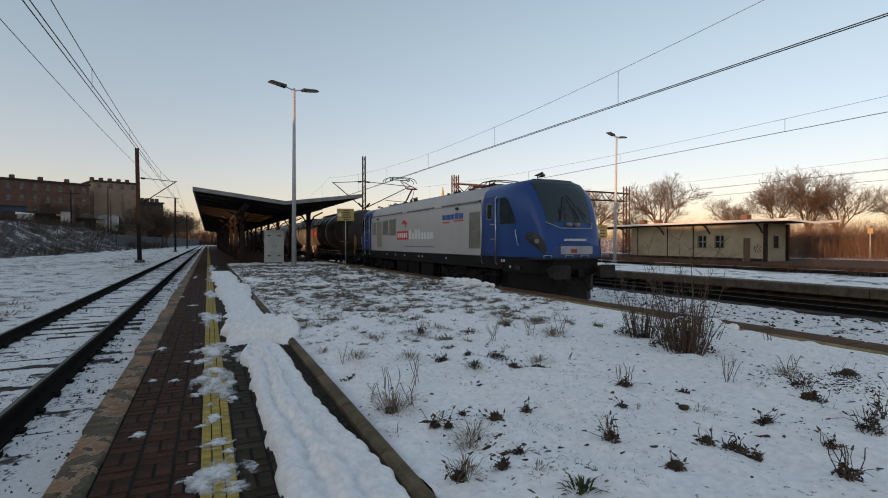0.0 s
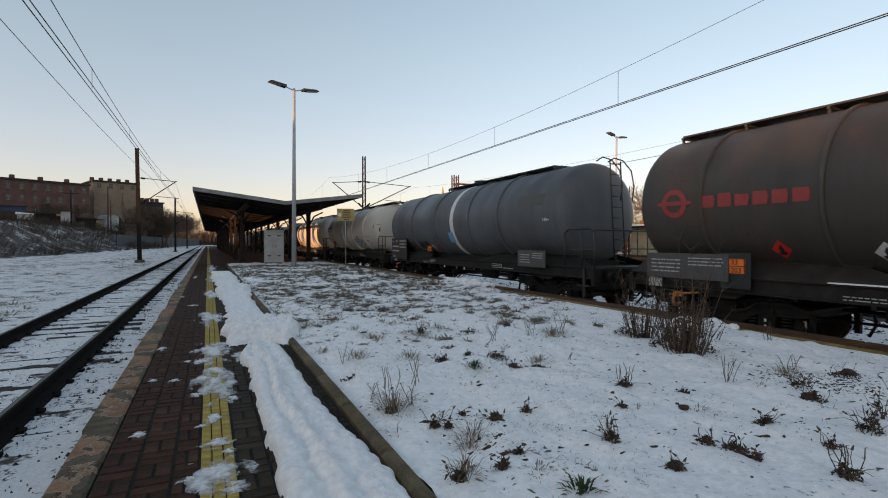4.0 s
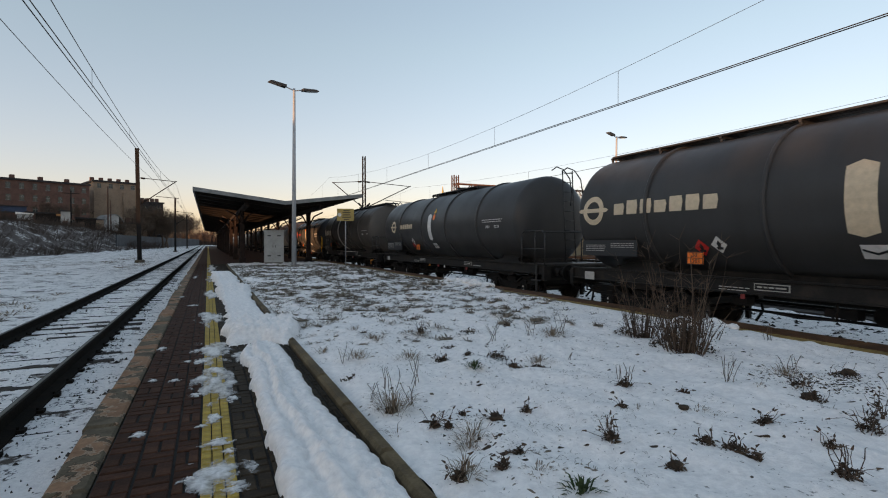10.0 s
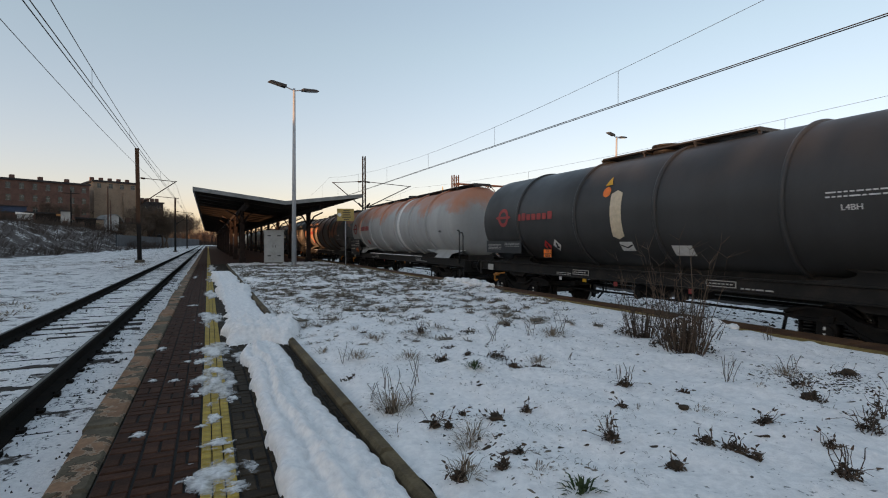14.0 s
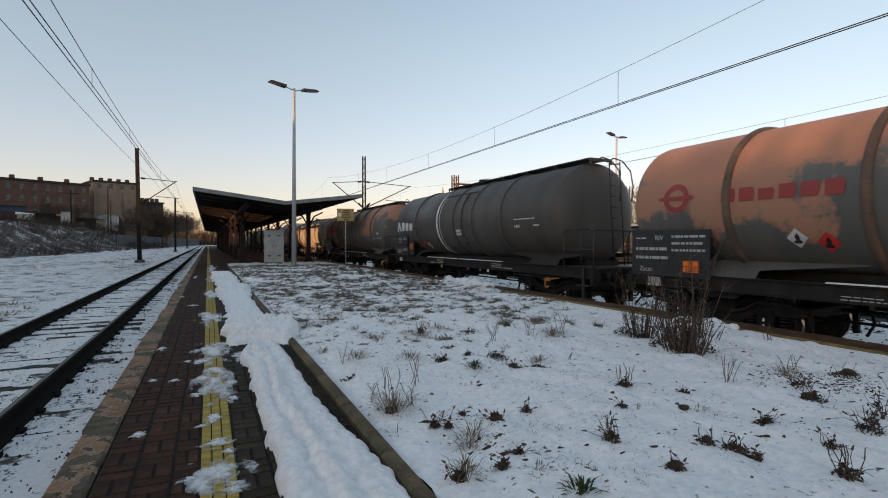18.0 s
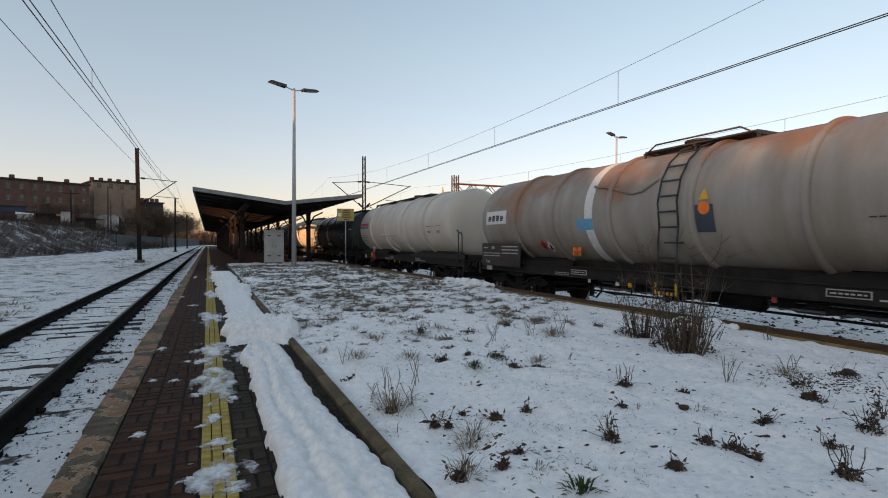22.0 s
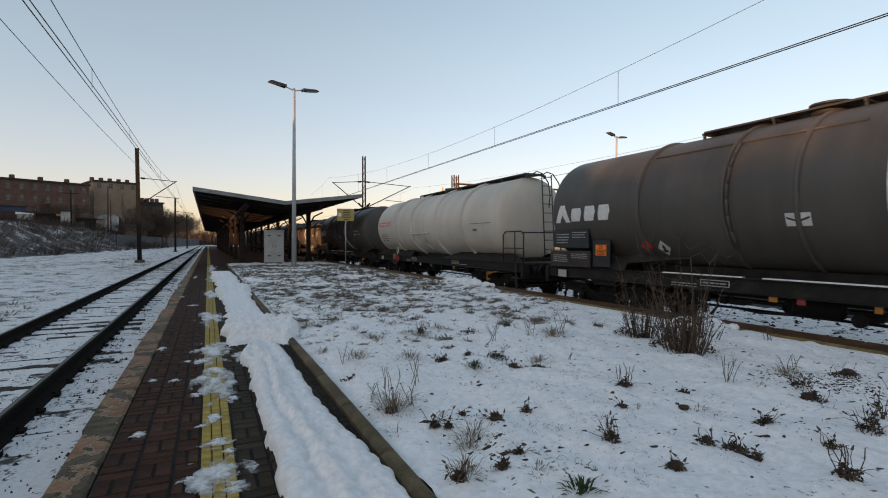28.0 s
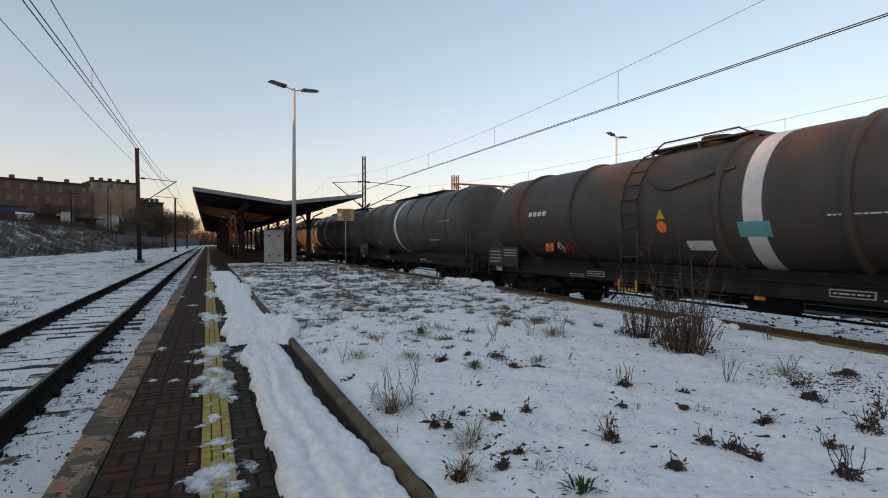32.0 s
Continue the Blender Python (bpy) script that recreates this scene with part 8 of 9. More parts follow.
for k, (x, y, h) in enumerate(((66.6, 56.8, 13.0), (83.1, 48.9, 13.4), (89.0, 46.0, 13.6), (56.5, 61.8, 11.0), (77.3, 51.6, 9.5), (104.0, 41.0, 11.8), (94.0, 45.6, 12.4), (72.0, 70.0, 8.0))):
    plant_tree(x, y, -0.6, h, k)
for k, (x, y, h) in enumerate(((-29, 150, 6.5), (-19, 146, 5.5), (-17, 160, 8.5), (-14.5, 172, 9), (-13, 190, 9.5), (-48, 148, 6), (-16.6, 174, 12.5), (-14.5, 172, 12.8), (-12.4, 173, 11.5), (-10.9, 171, 9.0), (-18.5, 178, 12.0), (-13, 200, 14), (-12.2, 214, 14), (-11.6, 228, 14.5), (-10.8, 250, 15.5), (-9.2, 270, 15), (-8.0, 292, 15), (-36, 154, 7.5))):
    plant_tree(x, y, bank(x, y) - 0.2, h, k + 1, "bare dark shrubby tree on the railway bank")


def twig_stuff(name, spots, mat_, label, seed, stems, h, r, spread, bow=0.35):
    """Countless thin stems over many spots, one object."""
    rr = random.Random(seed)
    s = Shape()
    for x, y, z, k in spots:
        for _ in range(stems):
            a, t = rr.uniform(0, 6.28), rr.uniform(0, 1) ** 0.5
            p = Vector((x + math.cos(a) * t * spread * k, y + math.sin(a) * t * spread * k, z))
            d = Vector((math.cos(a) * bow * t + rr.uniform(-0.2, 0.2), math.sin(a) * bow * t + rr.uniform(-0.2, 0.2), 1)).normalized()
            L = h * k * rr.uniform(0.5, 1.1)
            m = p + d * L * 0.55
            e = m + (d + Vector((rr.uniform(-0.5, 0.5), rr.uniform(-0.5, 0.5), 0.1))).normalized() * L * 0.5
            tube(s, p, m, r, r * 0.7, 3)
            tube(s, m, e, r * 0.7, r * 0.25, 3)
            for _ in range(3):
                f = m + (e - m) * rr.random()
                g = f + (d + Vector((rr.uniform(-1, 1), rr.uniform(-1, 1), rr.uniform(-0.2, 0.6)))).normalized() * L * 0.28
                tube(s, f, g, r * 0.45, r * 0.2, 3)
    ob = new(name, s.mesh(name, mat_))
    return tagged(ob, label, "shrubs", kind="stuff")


rr = random.Random(11)
spots = []
for k in range(150):
    spots.append((rr.uniform(64, 100), rr.uniform(34, 84), -0.6, rr.uniform(0.7, 1.15)))
for k in range(130):
    spots.append((rr.uniform(66, 92), rr.uniform(4, 40), -0.6, rr.uniform(0.5, 1.05)))
twig_stuff("far_thicket", spots, M_BRUSH, "reddish leafless thicket behind the station", 2, 46, 4.6, 0.017, 2.8)
spots = []
for k in range(360):
    y = 70 + 190 * rr.random() ** 1.2
    x = -13 - 9 * (1 - min(1, max(0, (y - 50) / 90))) - rr.uniform(0, 22)
    spots.append((x, y, bank(x, y) - 0.1, rr.uniform(0.5, 1.3)))
# extra scrub out of view, added to thin the sunlight that reaches the train
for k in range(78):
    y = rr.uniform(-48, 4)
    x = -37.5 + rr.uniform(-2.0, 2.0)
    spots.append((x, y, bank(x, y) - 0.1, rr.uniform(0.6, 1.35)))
twig_stuff("bank_thicket", spots, M_IVY, "brown leafless scrub on the railway bank; unseen part filters the sun", 4, 30, 1.5, 0.03, 2.6, 1.1)
spots = []
for k in range(260):
    a = rr.uniform(-0.32, 0.35)
    q = rr.uniform(330, 420)
    spots.append((q * math.sin(a), q * math.cos(a), -0.6, rr.uniform(0.7, 1.3)))
twig_stuff("far_woods", spots, M_IVY, "hazy dark line of distant leafless woods", 9, 22, 9.0, 0.16, 7.0)
spots = [(rr.uniform(26.5, 31), rr.uniform(8, 26), -0.7, rr.uniform(0.3, 0.7)) for k in range(26)] + [(rr.uniform(40, 43), rr.uniform(10, 40), -0.7, rr.uniform(0.3, 0.7)) for k in range(26)]
twig_stuff("track_weeds", spots, M_BRUSH, "dry brown weeds between the far tracks", 6, 16, 1.4, 0.012, 1.0)


def dry_bush(x, y, seed, n, h, spread, label):
    """Thin upright stalks with side twigs and a few withered seed heads."""
    rr = random.Random(seed)
    c = thing("dry_bush", pose(x, y, verge_height(x, y) - 0.02), label, "bush")
    s, t, f = Shape(), Shape(), Shape()
    for i in range(n * 2):
        a, q = rr.uniform(0, 6.28), rr.random()
        p = Vector((math.cos(a) * spread * 0.55 * q, math.sin(a) * spread * 0.55 * q, 0))
        d = Vector((math.cos(a) * 0.42 * q + rr.uniform(-0.13, 0.13), math.sin(a) * 0.42 * q + rr.uniform(-0.13, 0.13), 1)).normalized()
        L = h * (rr.choice((0.3, 0.4, 0.5, 0.6, 0.75, 0.95)) if i < n * 0.8 else rr.uniform(0.14, 0.42)) * rr.uniform(0.8, 1.1)
        for k in range(3):
            e = p + d * L / 3
            tube(s, p, e, 0.0062 * (1 - 0.25 * k), 0.0062 * (1 - 0.25 * (k + 1)), 4)
            for _ in range(3):
                g = e + (d * 0.6 + Vector((rr.uniform(-1, 1), rr.uniform(-1, 1), rr.uniform(-0.3, 0.6)))).normalized() * L * rr.uniform(0.08, 0.22)
                tube(t, e, g, 0.003, 0.0012, 3)
                if rr.random() < 0.45 and g.z < h * 0.5:
                    u = Vector((rr.uniform(-1, 1), rr.uniform(-1, 1), rr.uniform(-1, 0.4))).normalized() * rr.uniform(0.012, 0.03)
                    v = u.orthogonal().normalized() * rr.uniform(0.005, 0.012)
                    f.add([g, g + u * 0.6 + v, g + u * 1.3, g + u * 0.6 - v], [(0, 1, 2), (0, 2, 3)])
            p = e
            d = (d + Vector((rr.uniform(-1, 1), rr.uniform(-1, 1), 0)) * 0.12).normalized()
    tagged(part("stalk", s, M_STALK, c), kind="stuff")
    tagged(part("twig", t, M_STALK, c), kind="stuff")
    tagged(part("dry_leaf", f, M_DARKLEAF, c), kind="stuff")
    return c


def on_verge(px, py):
    """Plan position of a spot seen at px, py from the stand."""
    zc = 1.34 * 870 / (py - 428)
    x = (px - 367) * 0.9017 * zc / 870
    return x, (zc - x * 0.4323) / 0.9017


for k, (px, py, n, h, sp) in enumerate(((1135, 594, 30, 1.25, 0.36), (1212, 620, 54, 1.4, 0.42), (1180, 604, 14, 0.7, 0.5), (1235, 602, 14, 0.6, 0.5))):
    dry_bush(*on_verge(px, py), 3 + k, n, h, sp, "dry brown bush of thin upright stalks in snow")
BUSH_FEET = ((1135, 596), (1212, 624), (1165, 612), (1245, 618), (1100, 590))


def withered_plant(x, y, seed, n, h, spread, label):
    """A low heap of small crumpled leaves on short twigs."""
    rr = random.Random(seed)
    c = thing("withered_plant", pose(x, y, verge_height(x, y) - 0.005), label, "plant", "withered plants in the verge")
    s, t = Shape(), Shape()
    lean = Vector((rr.uniform(-0.3, 0.3), rr.uniform(-0.3, 0.3), 0))
    for _ in range(int(n * 0.55)):
        a, q = rr.uniform(0, 6.28), rr.random() ** 0.8
        p = Vector((math.cos(a) * spread * 0.36 * q * rr.uniform(0.6, 1.3), math.sin(a) * spread * 0.36 * q, h * 0.6 * (1 - q) * rr.uniform(0.05, 1.0)))
        u = Vector((rr.uniform(-1, 1), rr.uniform(-1, 1), rr.uniform(-0.8, 0.8))).normalized() * rr.uniform(0.008, 0.026)
        v = u.orthogonal().normalized() * rr.uniform(0.005, 0.015)
        s.add([p - u, p + v, p + u * 1.2 + Vector((0, 0, 0.008)), p - v * 0.8], [(0, 1, 2), (0, 2, 3)])
    for _ in range(rr.randint(6, 12)):
        p = Vector((rr.uniform(-0.25, 0.25) * spread, rr.uniform(-0.25, 0.25) * spread, 0))
        d = (Vector((rr.uniform(-0.7, 0.7), rr.uniform(-0.7, 0.7), rr.uniform(0.35, 1.3))) + lean).normalized()
        L = h * rr.uniform(0.35, 1.35)
        for k in range(3):
            e = p + d * L / 3
            tube(t, p, e, 0.0034 - 0.0006 * k, 0.0028 - 0.0006 * k, 3)
            p, d = e, (d + Vector((rr.uniform(-0.6, 0.6), rr.uniform(-0.6, 0.6), rr.uniform(-0.7, 0.2)))).normalized()
        if rr.random() < 0.5:
            t.rod(p, p + d * 0.03, 0.008, 5, 0.003)
    tagged(part("leaf_litter", s, M_DARKLEAF, c), kind="stuff")
    tagged(part("twig", t, M_STALK, c), kind="stuff")
    return c


def grass_tuft(x, y, seed, n, h, spread, mat_, label, leaf=False):
    rr = random.Random(seed)
    s = Shape()
    for _ in range(n):
        a, q = rr.uniform(0, 6.28), rr.random()
        p = Vector((math.cos(a) * spread * q * 0.5, math.sin(a) * spread * q * 0.5, -0.01))
        d = Vector((math.cos(a) * (0.3 + q), math.sin(a) * (0.3 + q), rr.uniform(0.4, 1.9))).normalized()
        L = h * rr.uniform(0.25, 1.1)
        w = Vector((-math.sin(a), math.cos(a), 0)) * (0.0045 if leaf else 0.002)
        m = p + d * L * 0.6
        e = m + (d + Vector((math.cos(a) * 0.7, math.sin(a) * 0.7, -0.7))).normalized() * L * 0.5
        s.add([p - w, p + w, m + w * 1.3, m - w * 1.3, e], [(0, 1, 2, 3), (3, 2, 4)])
    ob = new("grass_tuft", s.mesh("grass_tuft", mat_))
    ob.location = (x, y, verge_height(x, y))
    return tagged(ob, label, "grass", "tufts in the snowy verge")


for k, (px, py, n, h, sp, kind) in enumerate(((875, 630, 60, 0.14, 0.3, "d"), (838, 658, 46, 0.10, 0.16, "g"), (695, 722, 110, 0.2, 0.3, "s"), (630, 636, 80, 0.12, 0.34, "s"), (975, 592, 120, 0.22, 0.36, "s"), (950, 640, 70, 0.12, 0.25, "s"), (895, 575, 30, 0.1, 0.16, "d"), (1080, 780, 40, 0.11, 0.14, "d"),
                                             (1195, 826, 40, 0.08, 0.14, "d"), (1355, 755, 40, 0.1, 0.18, "d"), (1440, 712, 46, 0.12, 0.2, "d"), (1390, 660, 70, 0.15, 0.32, "s"), (1500, 850, 40, 0.13, 0.16, "d"), (1540, 765, 50, 0.16, 0.22, "d"), (890, 832, 30, 0.08, 0.12, "d"), (830, 775, 60, 0.14, 0.2, "s"), (822, 845, 60, 0.12, 0.16, "s"), (722, 636, 70, 0.12, 0.3, "s"),
                                             (540, 580, 50, 0.12, 0.24, "s"), (570, 622, 50, 0.12, 0.2, "s"), (1030, 872, 40, 0.1, 0.16, "g"), (1300, 800, 50, 0.1, 0.2, "d"), (1500, 665, 60, 0.12, 0.4, "d"), (1105, 680, 36, 0.12, 0.16, "d"), (745, 590, 60, 0.1, 0.3, "s"), (680, 550, 70, 0.12, 0.4, "s"), (655, 600, 50, 0.1, 0.25, "s"), (780, 640, 36, 0.08, 0.2, "d"), (905, 650, 36, 0.07, 0.2, "d"), (1250, 790, 30, 0.07, 0.15, "d"), (875, 742, 36, 0.09, 0.14, "d"), (930, 720, 30, 0.07, 0.12, "d"),
                                             (742, 589, 24, 0.14, 0.12, "d"), (784, 638, 26, 0.10, 0.16, "d"), (729, 565, 22, 0.05, 0.26, "d"), (664, 604, 50, 0.11, 0.22, "s"), (624, 586, 40, 0.10, 0.2, "s"), (792, 751, 20, 0.10, 0.09, "d"), (766, 754, 24, 0.11, 0.10, "d"), (837, 762, 50, 0.14, 0.18, "s"), (816, 728, 20, 0.06, 0.1, "d"), (811, 854, 30, 0.09, 0.12, "d"), (826, 631, 18, 0.06, 0.14, "d"), (795, 612, 24, 0.04, 0.3, "d"), (826, 589, 22, 0.04, 0.3, "d"),
                                             (951, 652, 30, 0.06, 0.2, "d"), (1208, 693, 24, 0.06, 0.1, "d"), (1100, 714, 20, 0.08, 0.1, "d"), (1233, 722, 40, 0.05, 0.3, "s"), (1410, 680, 40, 0.08, 0.3, "d"), (1336, 812, 20, 0.06, 0.1, "d"), (1470, 797, 18, 0.07, 0.1, "d"), (951, 842, 40, 0.05, 0.22, "s"), (917, 800, 26, 0.07, 0.16, "d"), (1553, 748, 20, 0.2, 0.2, "d"), (619, 667, 26, 0.03, 0.2, "d"), (700, 764, 16, 0.1, 0.14, "s"), (1130, 720, 16, 0.05, 0.14, "s"), (1345, 690, 20, 0.05, 0.16, "s"))):
    x, y = on_verge(px, py)
    if kind == "d":
        withered_plant(x, y, 20 + k, n * 4, h * 1.3, sp * (1.35 if py < 720 else 1.15), "withered dark plant sticking out of the snow")
        continue
    mat_ = {"d": M_DARKLEAF, "g": M_GREENLEAF, "s": M_STRAW}[kind]
    grass_tuft(x, y, 20 + k, int(n * 1.4), h * 1.15, sp, mat_, {"d": "withered dark plant sticking out of the snow", "g": "small green tuft in the snow", "s": "pale dead grass tuft in the snow"}[kind], kind != "s")


for k, (px, py) in enumerate(BUSH_FEET):
    withered_plant(*on_verge(px, py), 90 + k, 190, 0.2, 0.42, "low withered leaves round the foot of the bush")


def weed_stalk(px, py, seed, h):
    rr = random.Random(seed)
    x, y = on_verge(px, py)
    c = thing("weed_stalk", pose(x, y, verge_height(x, y)), "thin dry weed stalks standing in snow", "weed", "weed stalks in the verge")
    for _ in range(rr.randint(3, 6)):
        s = Shape()
        p = Vector((rr.uniform(-0.05, 0.05), rr.uniform(-0.05, 0.05), -0.01))
        d = Vector((rr.uniform(-0.4, 0.4), rr.uniform(-0.3, 0.3), 1)).normalized()
        for k in range(3):
            e = p + d * h / 3 * rr.uniform(0.7, 1.1)
            tube(s, p, e, 0.0035, 0.0025, 4)
            g = e + Vector((rr.uniform(-1, 1), rr.uniform(-1, 1), rr.uniform(0, 0.6))).normalized() * h * 0.12
            tube(s, e, g, 0.0022, 0.001, 3)
            p = e
            d = (d + Vector((rr.uniform(-0.3, 0.3), rr.uniform(-0.3, 0.3), 0))).normalized()
        part("stem", s, M_STALK, c)
    return c


for k, (px, py, h) in enumerate(((870, 600, 0.3), (745, 590, 0.22), (735, 680, 0.28), (1105, 680, 0.22), (1290, 675, 0.3), (1075, 770, 0.16), (1010, 632, 0.12), (1545, 770, 0.2), (1495, 850, 0.2), (610, 640, 0.22), (1290, 800, 0.12), (690, 700, 0.3), (720, 715, 0.22), (1360, 610, 0.25), (1250, 780, 0.1), (940, 600, 0.25), (990, 590, 0.3), (1400, 650, 0.2), (665, 705, 0.2))):
    weed_stalk(px, py, 60 + k, h)


def far_grass():
    """The many small dead tufts further along the verge."""
    rr = random.Random(31)
    s = Shape()
    def tuft(x, y, z, q, blades):
        for _ in range(blades):
            a, t = rr.uniform(0, 6.28), rr.random()
            d = Vector((math.cos(a), math.sin(a), rr.uniform(0.12, 0.75)))
            w = Vector((-math.sin(a), math.cos(a), 0)) * rr.uniform(0.03, 0.06) * q
            p = Vector((x + math.cos(a) * q * t * 0.7, y + math.sin(a) * q * t * 0.7, z - 0.005))
            m = p + d * q * 0.5
            s.add([p - w, p + w, m + w, m - w, p + d * q * 0.9 + Vector((0, 0, -0.25 * q))], [(0, 1, 2, 3), (3, 2, 4)])

    def mound(x, y, z, q):
        n = 9
        vs = []
        for f, h in ((1.0, -0.004), (0.6, 0.5), (0.0, 0.8)):
            for i in range(n if f else 1):
                u = q * f * rr.uniform(0.7, 1.25)
                vs.append((x + u * math.cos(6.28 * i / n), y + 0.8 * u * math.sin(6.28 * i / n), z + q * 0.3 * h * rr.uniform(0.6, 1.2)))
        s.add(vs, [(i, (i + 1) % n, n + (i + 1) % n, n + i) for i in range(n)] + [(n + i, n + (i + 1) % n, 2 * n) for i in range(n)])

    for _ in range(1500):
        x, y = rr.uniform(1.2, 7.3), 5.6 + 24 * rr.random() ** 0.8
        if noise.noise((x * 0.9, y * 0.6, 2.2)) + rr.uniform(-0.5, 0.5) < 0.02 + 0.3 * max(0.0, (9.5 - y) / 3):
            continue
        z, q = verge_height(x, y), rr.uniform(0.05, 0.15)
        mound(x, y, z, q)
        tuft(x, y, z + q * 0.1, q * 1.3, 16)
    for _ in range(8600):
        x, y = rr.uniform(1.12, 7.4), 6.2 + 24 * rr.random() ** 0.75
        if noise.noise((x * 0.9, y * 0.6, 2.2)) + rr.uniform(-0.5, 0.5) < -0.3 + 0.3 * max(0.0, (9.5 - y) / 3) + 0.12 * max(0.0, x - 5.5) + 0.22 * min(1.0, max(0.0, (y - 13) / 8)):
            continue
        tuft(x, y, verge_height(x, y), rr.uniform(0.04, 0.14) * (1.25 if rr.random() < 0.15 else 0.9), 18)
    for _ in range(2600):
        x, y = 1.3 + 5.8 * rr.random() ** 1.2, 2.0 + 6.0 * rr.random()
        if noise.noise((x * 1.1, y * 1.1, 5.2)) < 0.0:
            continue
        tuft(x, y, verge_height(x, y), rr.uniform(0.02, 0.055), rr.choice((2, 3, 4)))
    for _ in range(2400):
        x, y = rr.uniform(1.2, 4.2), rr.uniform(1.8, 6.5)
        if noise.noise((x * 1.3, y * 1.1, 33.0)) + 0.25 * (2.6 - x) < 0.12:
            continue
        tuft(x, y, verge_height(x, y), rr.uniform(0.015, 0.045), rr.choice((1, 2, 3)))
    ob = new("verge_grass", s.mesh("verge_grass", M_SEDGE))
    tagged(ob, "countless small dead grass tufts poking through thin snow", "grass", kind="stuff")
    s = Shape()
    for _ in range(2600):
        x, y = -4.3 - 15 * rr.random() ** 1.4, 9 + 70 * rr.random() ** 1.2
        if noise.noise((x * 0.3, y * 0.12, 7.2)) < 0.12:
            continue
        tuft(x, y, bank(x, y), rr.uniform(0.08, 0.24), 12)
    ob = new("field_grass", s.mesh("field_grass", M_STRAW))
    tagged(ob, "dead grass showing through the snow beside the track", "grass", kind="stuff")
    s = Shape()
    for _ in range(1100):
        x, y = rr.uniform(1.4, 7.4), 2.2 + 24 * rr.random() ** 1.3
        z = verge_height(x, y)
        r = rr.choice((0.006, 0.008, 0.01, 0.012, 0.016, 0.022, 0.034)) * rr.uniform(0.8, 1.2)
        n = 6
        vs = [(x + 1.3 * r * math.cos(k) * rr.uniform(0.4, 1.5), y + r * math.sin(k) * rr.uniform(0.3, 1.3), z - 0.005) for k in (0, 1.05, 2.1, 3.14, 4.2, 5.2)] + [(x + r * rr.uniform(-0.5, 0.5), y + r * rr.uniform(-0.5, 0.5), z + r * rr.uniform(0.12, 0.4))]
        s.add(vs, [(k, (k + 1) % n, n) for k in range(n)])
    ob = new("leaf_litter", s.mesh("leaf_litter", M_DARKLEAF))
    tagged(ob, "scattered dark leaves and clods lying on the snow", "litter", kind="stuff")


far_grass()


def litter_patch(px, py, rx, ry, n, big, mat_, label, seed):
    """A thinning spread of leaves, crumbs and broken blades round one spot."""
    rr = random.Random(seed)
    cx, cy = on_verge(px, py)
    s = Shape()
    for _ in range(n):
        x, y = cx + rr.gauss(0, rx), cy + rr.gauss(0, ry)
        if not 1.15 < x < 7.35:
            continue
        z, r, a = verge_height(x, y), big * rr.choice((0.25, 0.35, 0.5, 0.7, 1.0)), rr.uniform(0, 6.28)
        q = rr.choice((1.0, 1.4, 2.4))
        pts = []
        for k in range(6):
            u, v = q * r * math.cos(k * 1.047) * rr.uniform(0.5, 1.3), r * math.sin(k * 1.047) * rr.uniform(0.5, 1.3)
            pts.append((x + u * math.cos(a) - v * math.sin(a), y + u * math.sin(a) + v * math.cos(a), z - 0.006))
        s.add(pts + [(x, y, z + r * rr.uniform(0.1, 0.45))], [(k, (k + 1) % 6, 6) for k in range(6)])
    ob = new("leaf_litter", s.mesh("leaf_litter", mat_))
    return tagged(ob, label, "litter", kind="stuff")


for k, (px, py, rx, ry, n, big, mat_) in enumerate(((1450, 672, 0.34, 0.22, 620, 0.022, M_DARKLEAF), (1400, 662, 0.22, 0.2, 260, 0.02, M_SEDGE), (1530, 690, 0.3, 0.18, 200, 0.02, M_DARKLEAF), (930, 830, 0.22, 0.18, 150, 0.018, M_SEDGE), (840, 760, 0.2, 0.2, 120, 0.018, M_DARKLEAF), (700, 712, 0.25, 0.2, 90, 0.02, M_SEDGE), (880, 640, 0.4, 0.3, 130, 0.02, M_DARKLEAF), (740, 610, 0.5, 0.4, 150, 0.022, M_SEDGE), (1230, 620, 0.4, 0.25, 160, 0.02, M_DARKLEAF), (1250, 790, 0.25, 0.2, 60, 0.018, M_DARKLEAF), (1380, 760, 0.3, 0.15, 90, 0.02, M_DARKLEAF), (1000, 600, 0.5, 0.4, 90, 0.03, M_SEDGE))):
    litter_patch(px, py, rx, ry, n, big, mat_, "patch of dark leaves and crumbs of soil on snow", 700 + k)


def stone(x, y, z, r, seed, mat_, label, name="clod"):
    rr = random.Random(seed)
    bm = bmesh.new()
    bmesh.ops.create_icosphere(bm, subdivisions=2, radius=r)
    for v in bm.verts:
        v.co *= 0.75 + 0.5 * rr.random()
        v.co.z *= 0.6
    me = bpy.data.meshes.new(name)
    bm.to_mesh(me)
    bm.free()
    me.materials.append(mat_)
    ob = new(name, me)
    ob.location = (x, y, z)
    return tagged(ob, label, "clod")


for k, (px, py, r) in enumerate(((905, 650, 0.05), (875, 742, 0.05), (1500, 658, 0.07), (1210, 720, 0.04), (1195, 822, 0.045), (690, 725, 0.05), (1430, 708, 0.06))):
    x, y = on_verge(px, py)
    stone(x, y, verge_height(x, y) + 0.01, r, k, M_DARKLEAF, "dark frozen clod of earth in the snow")

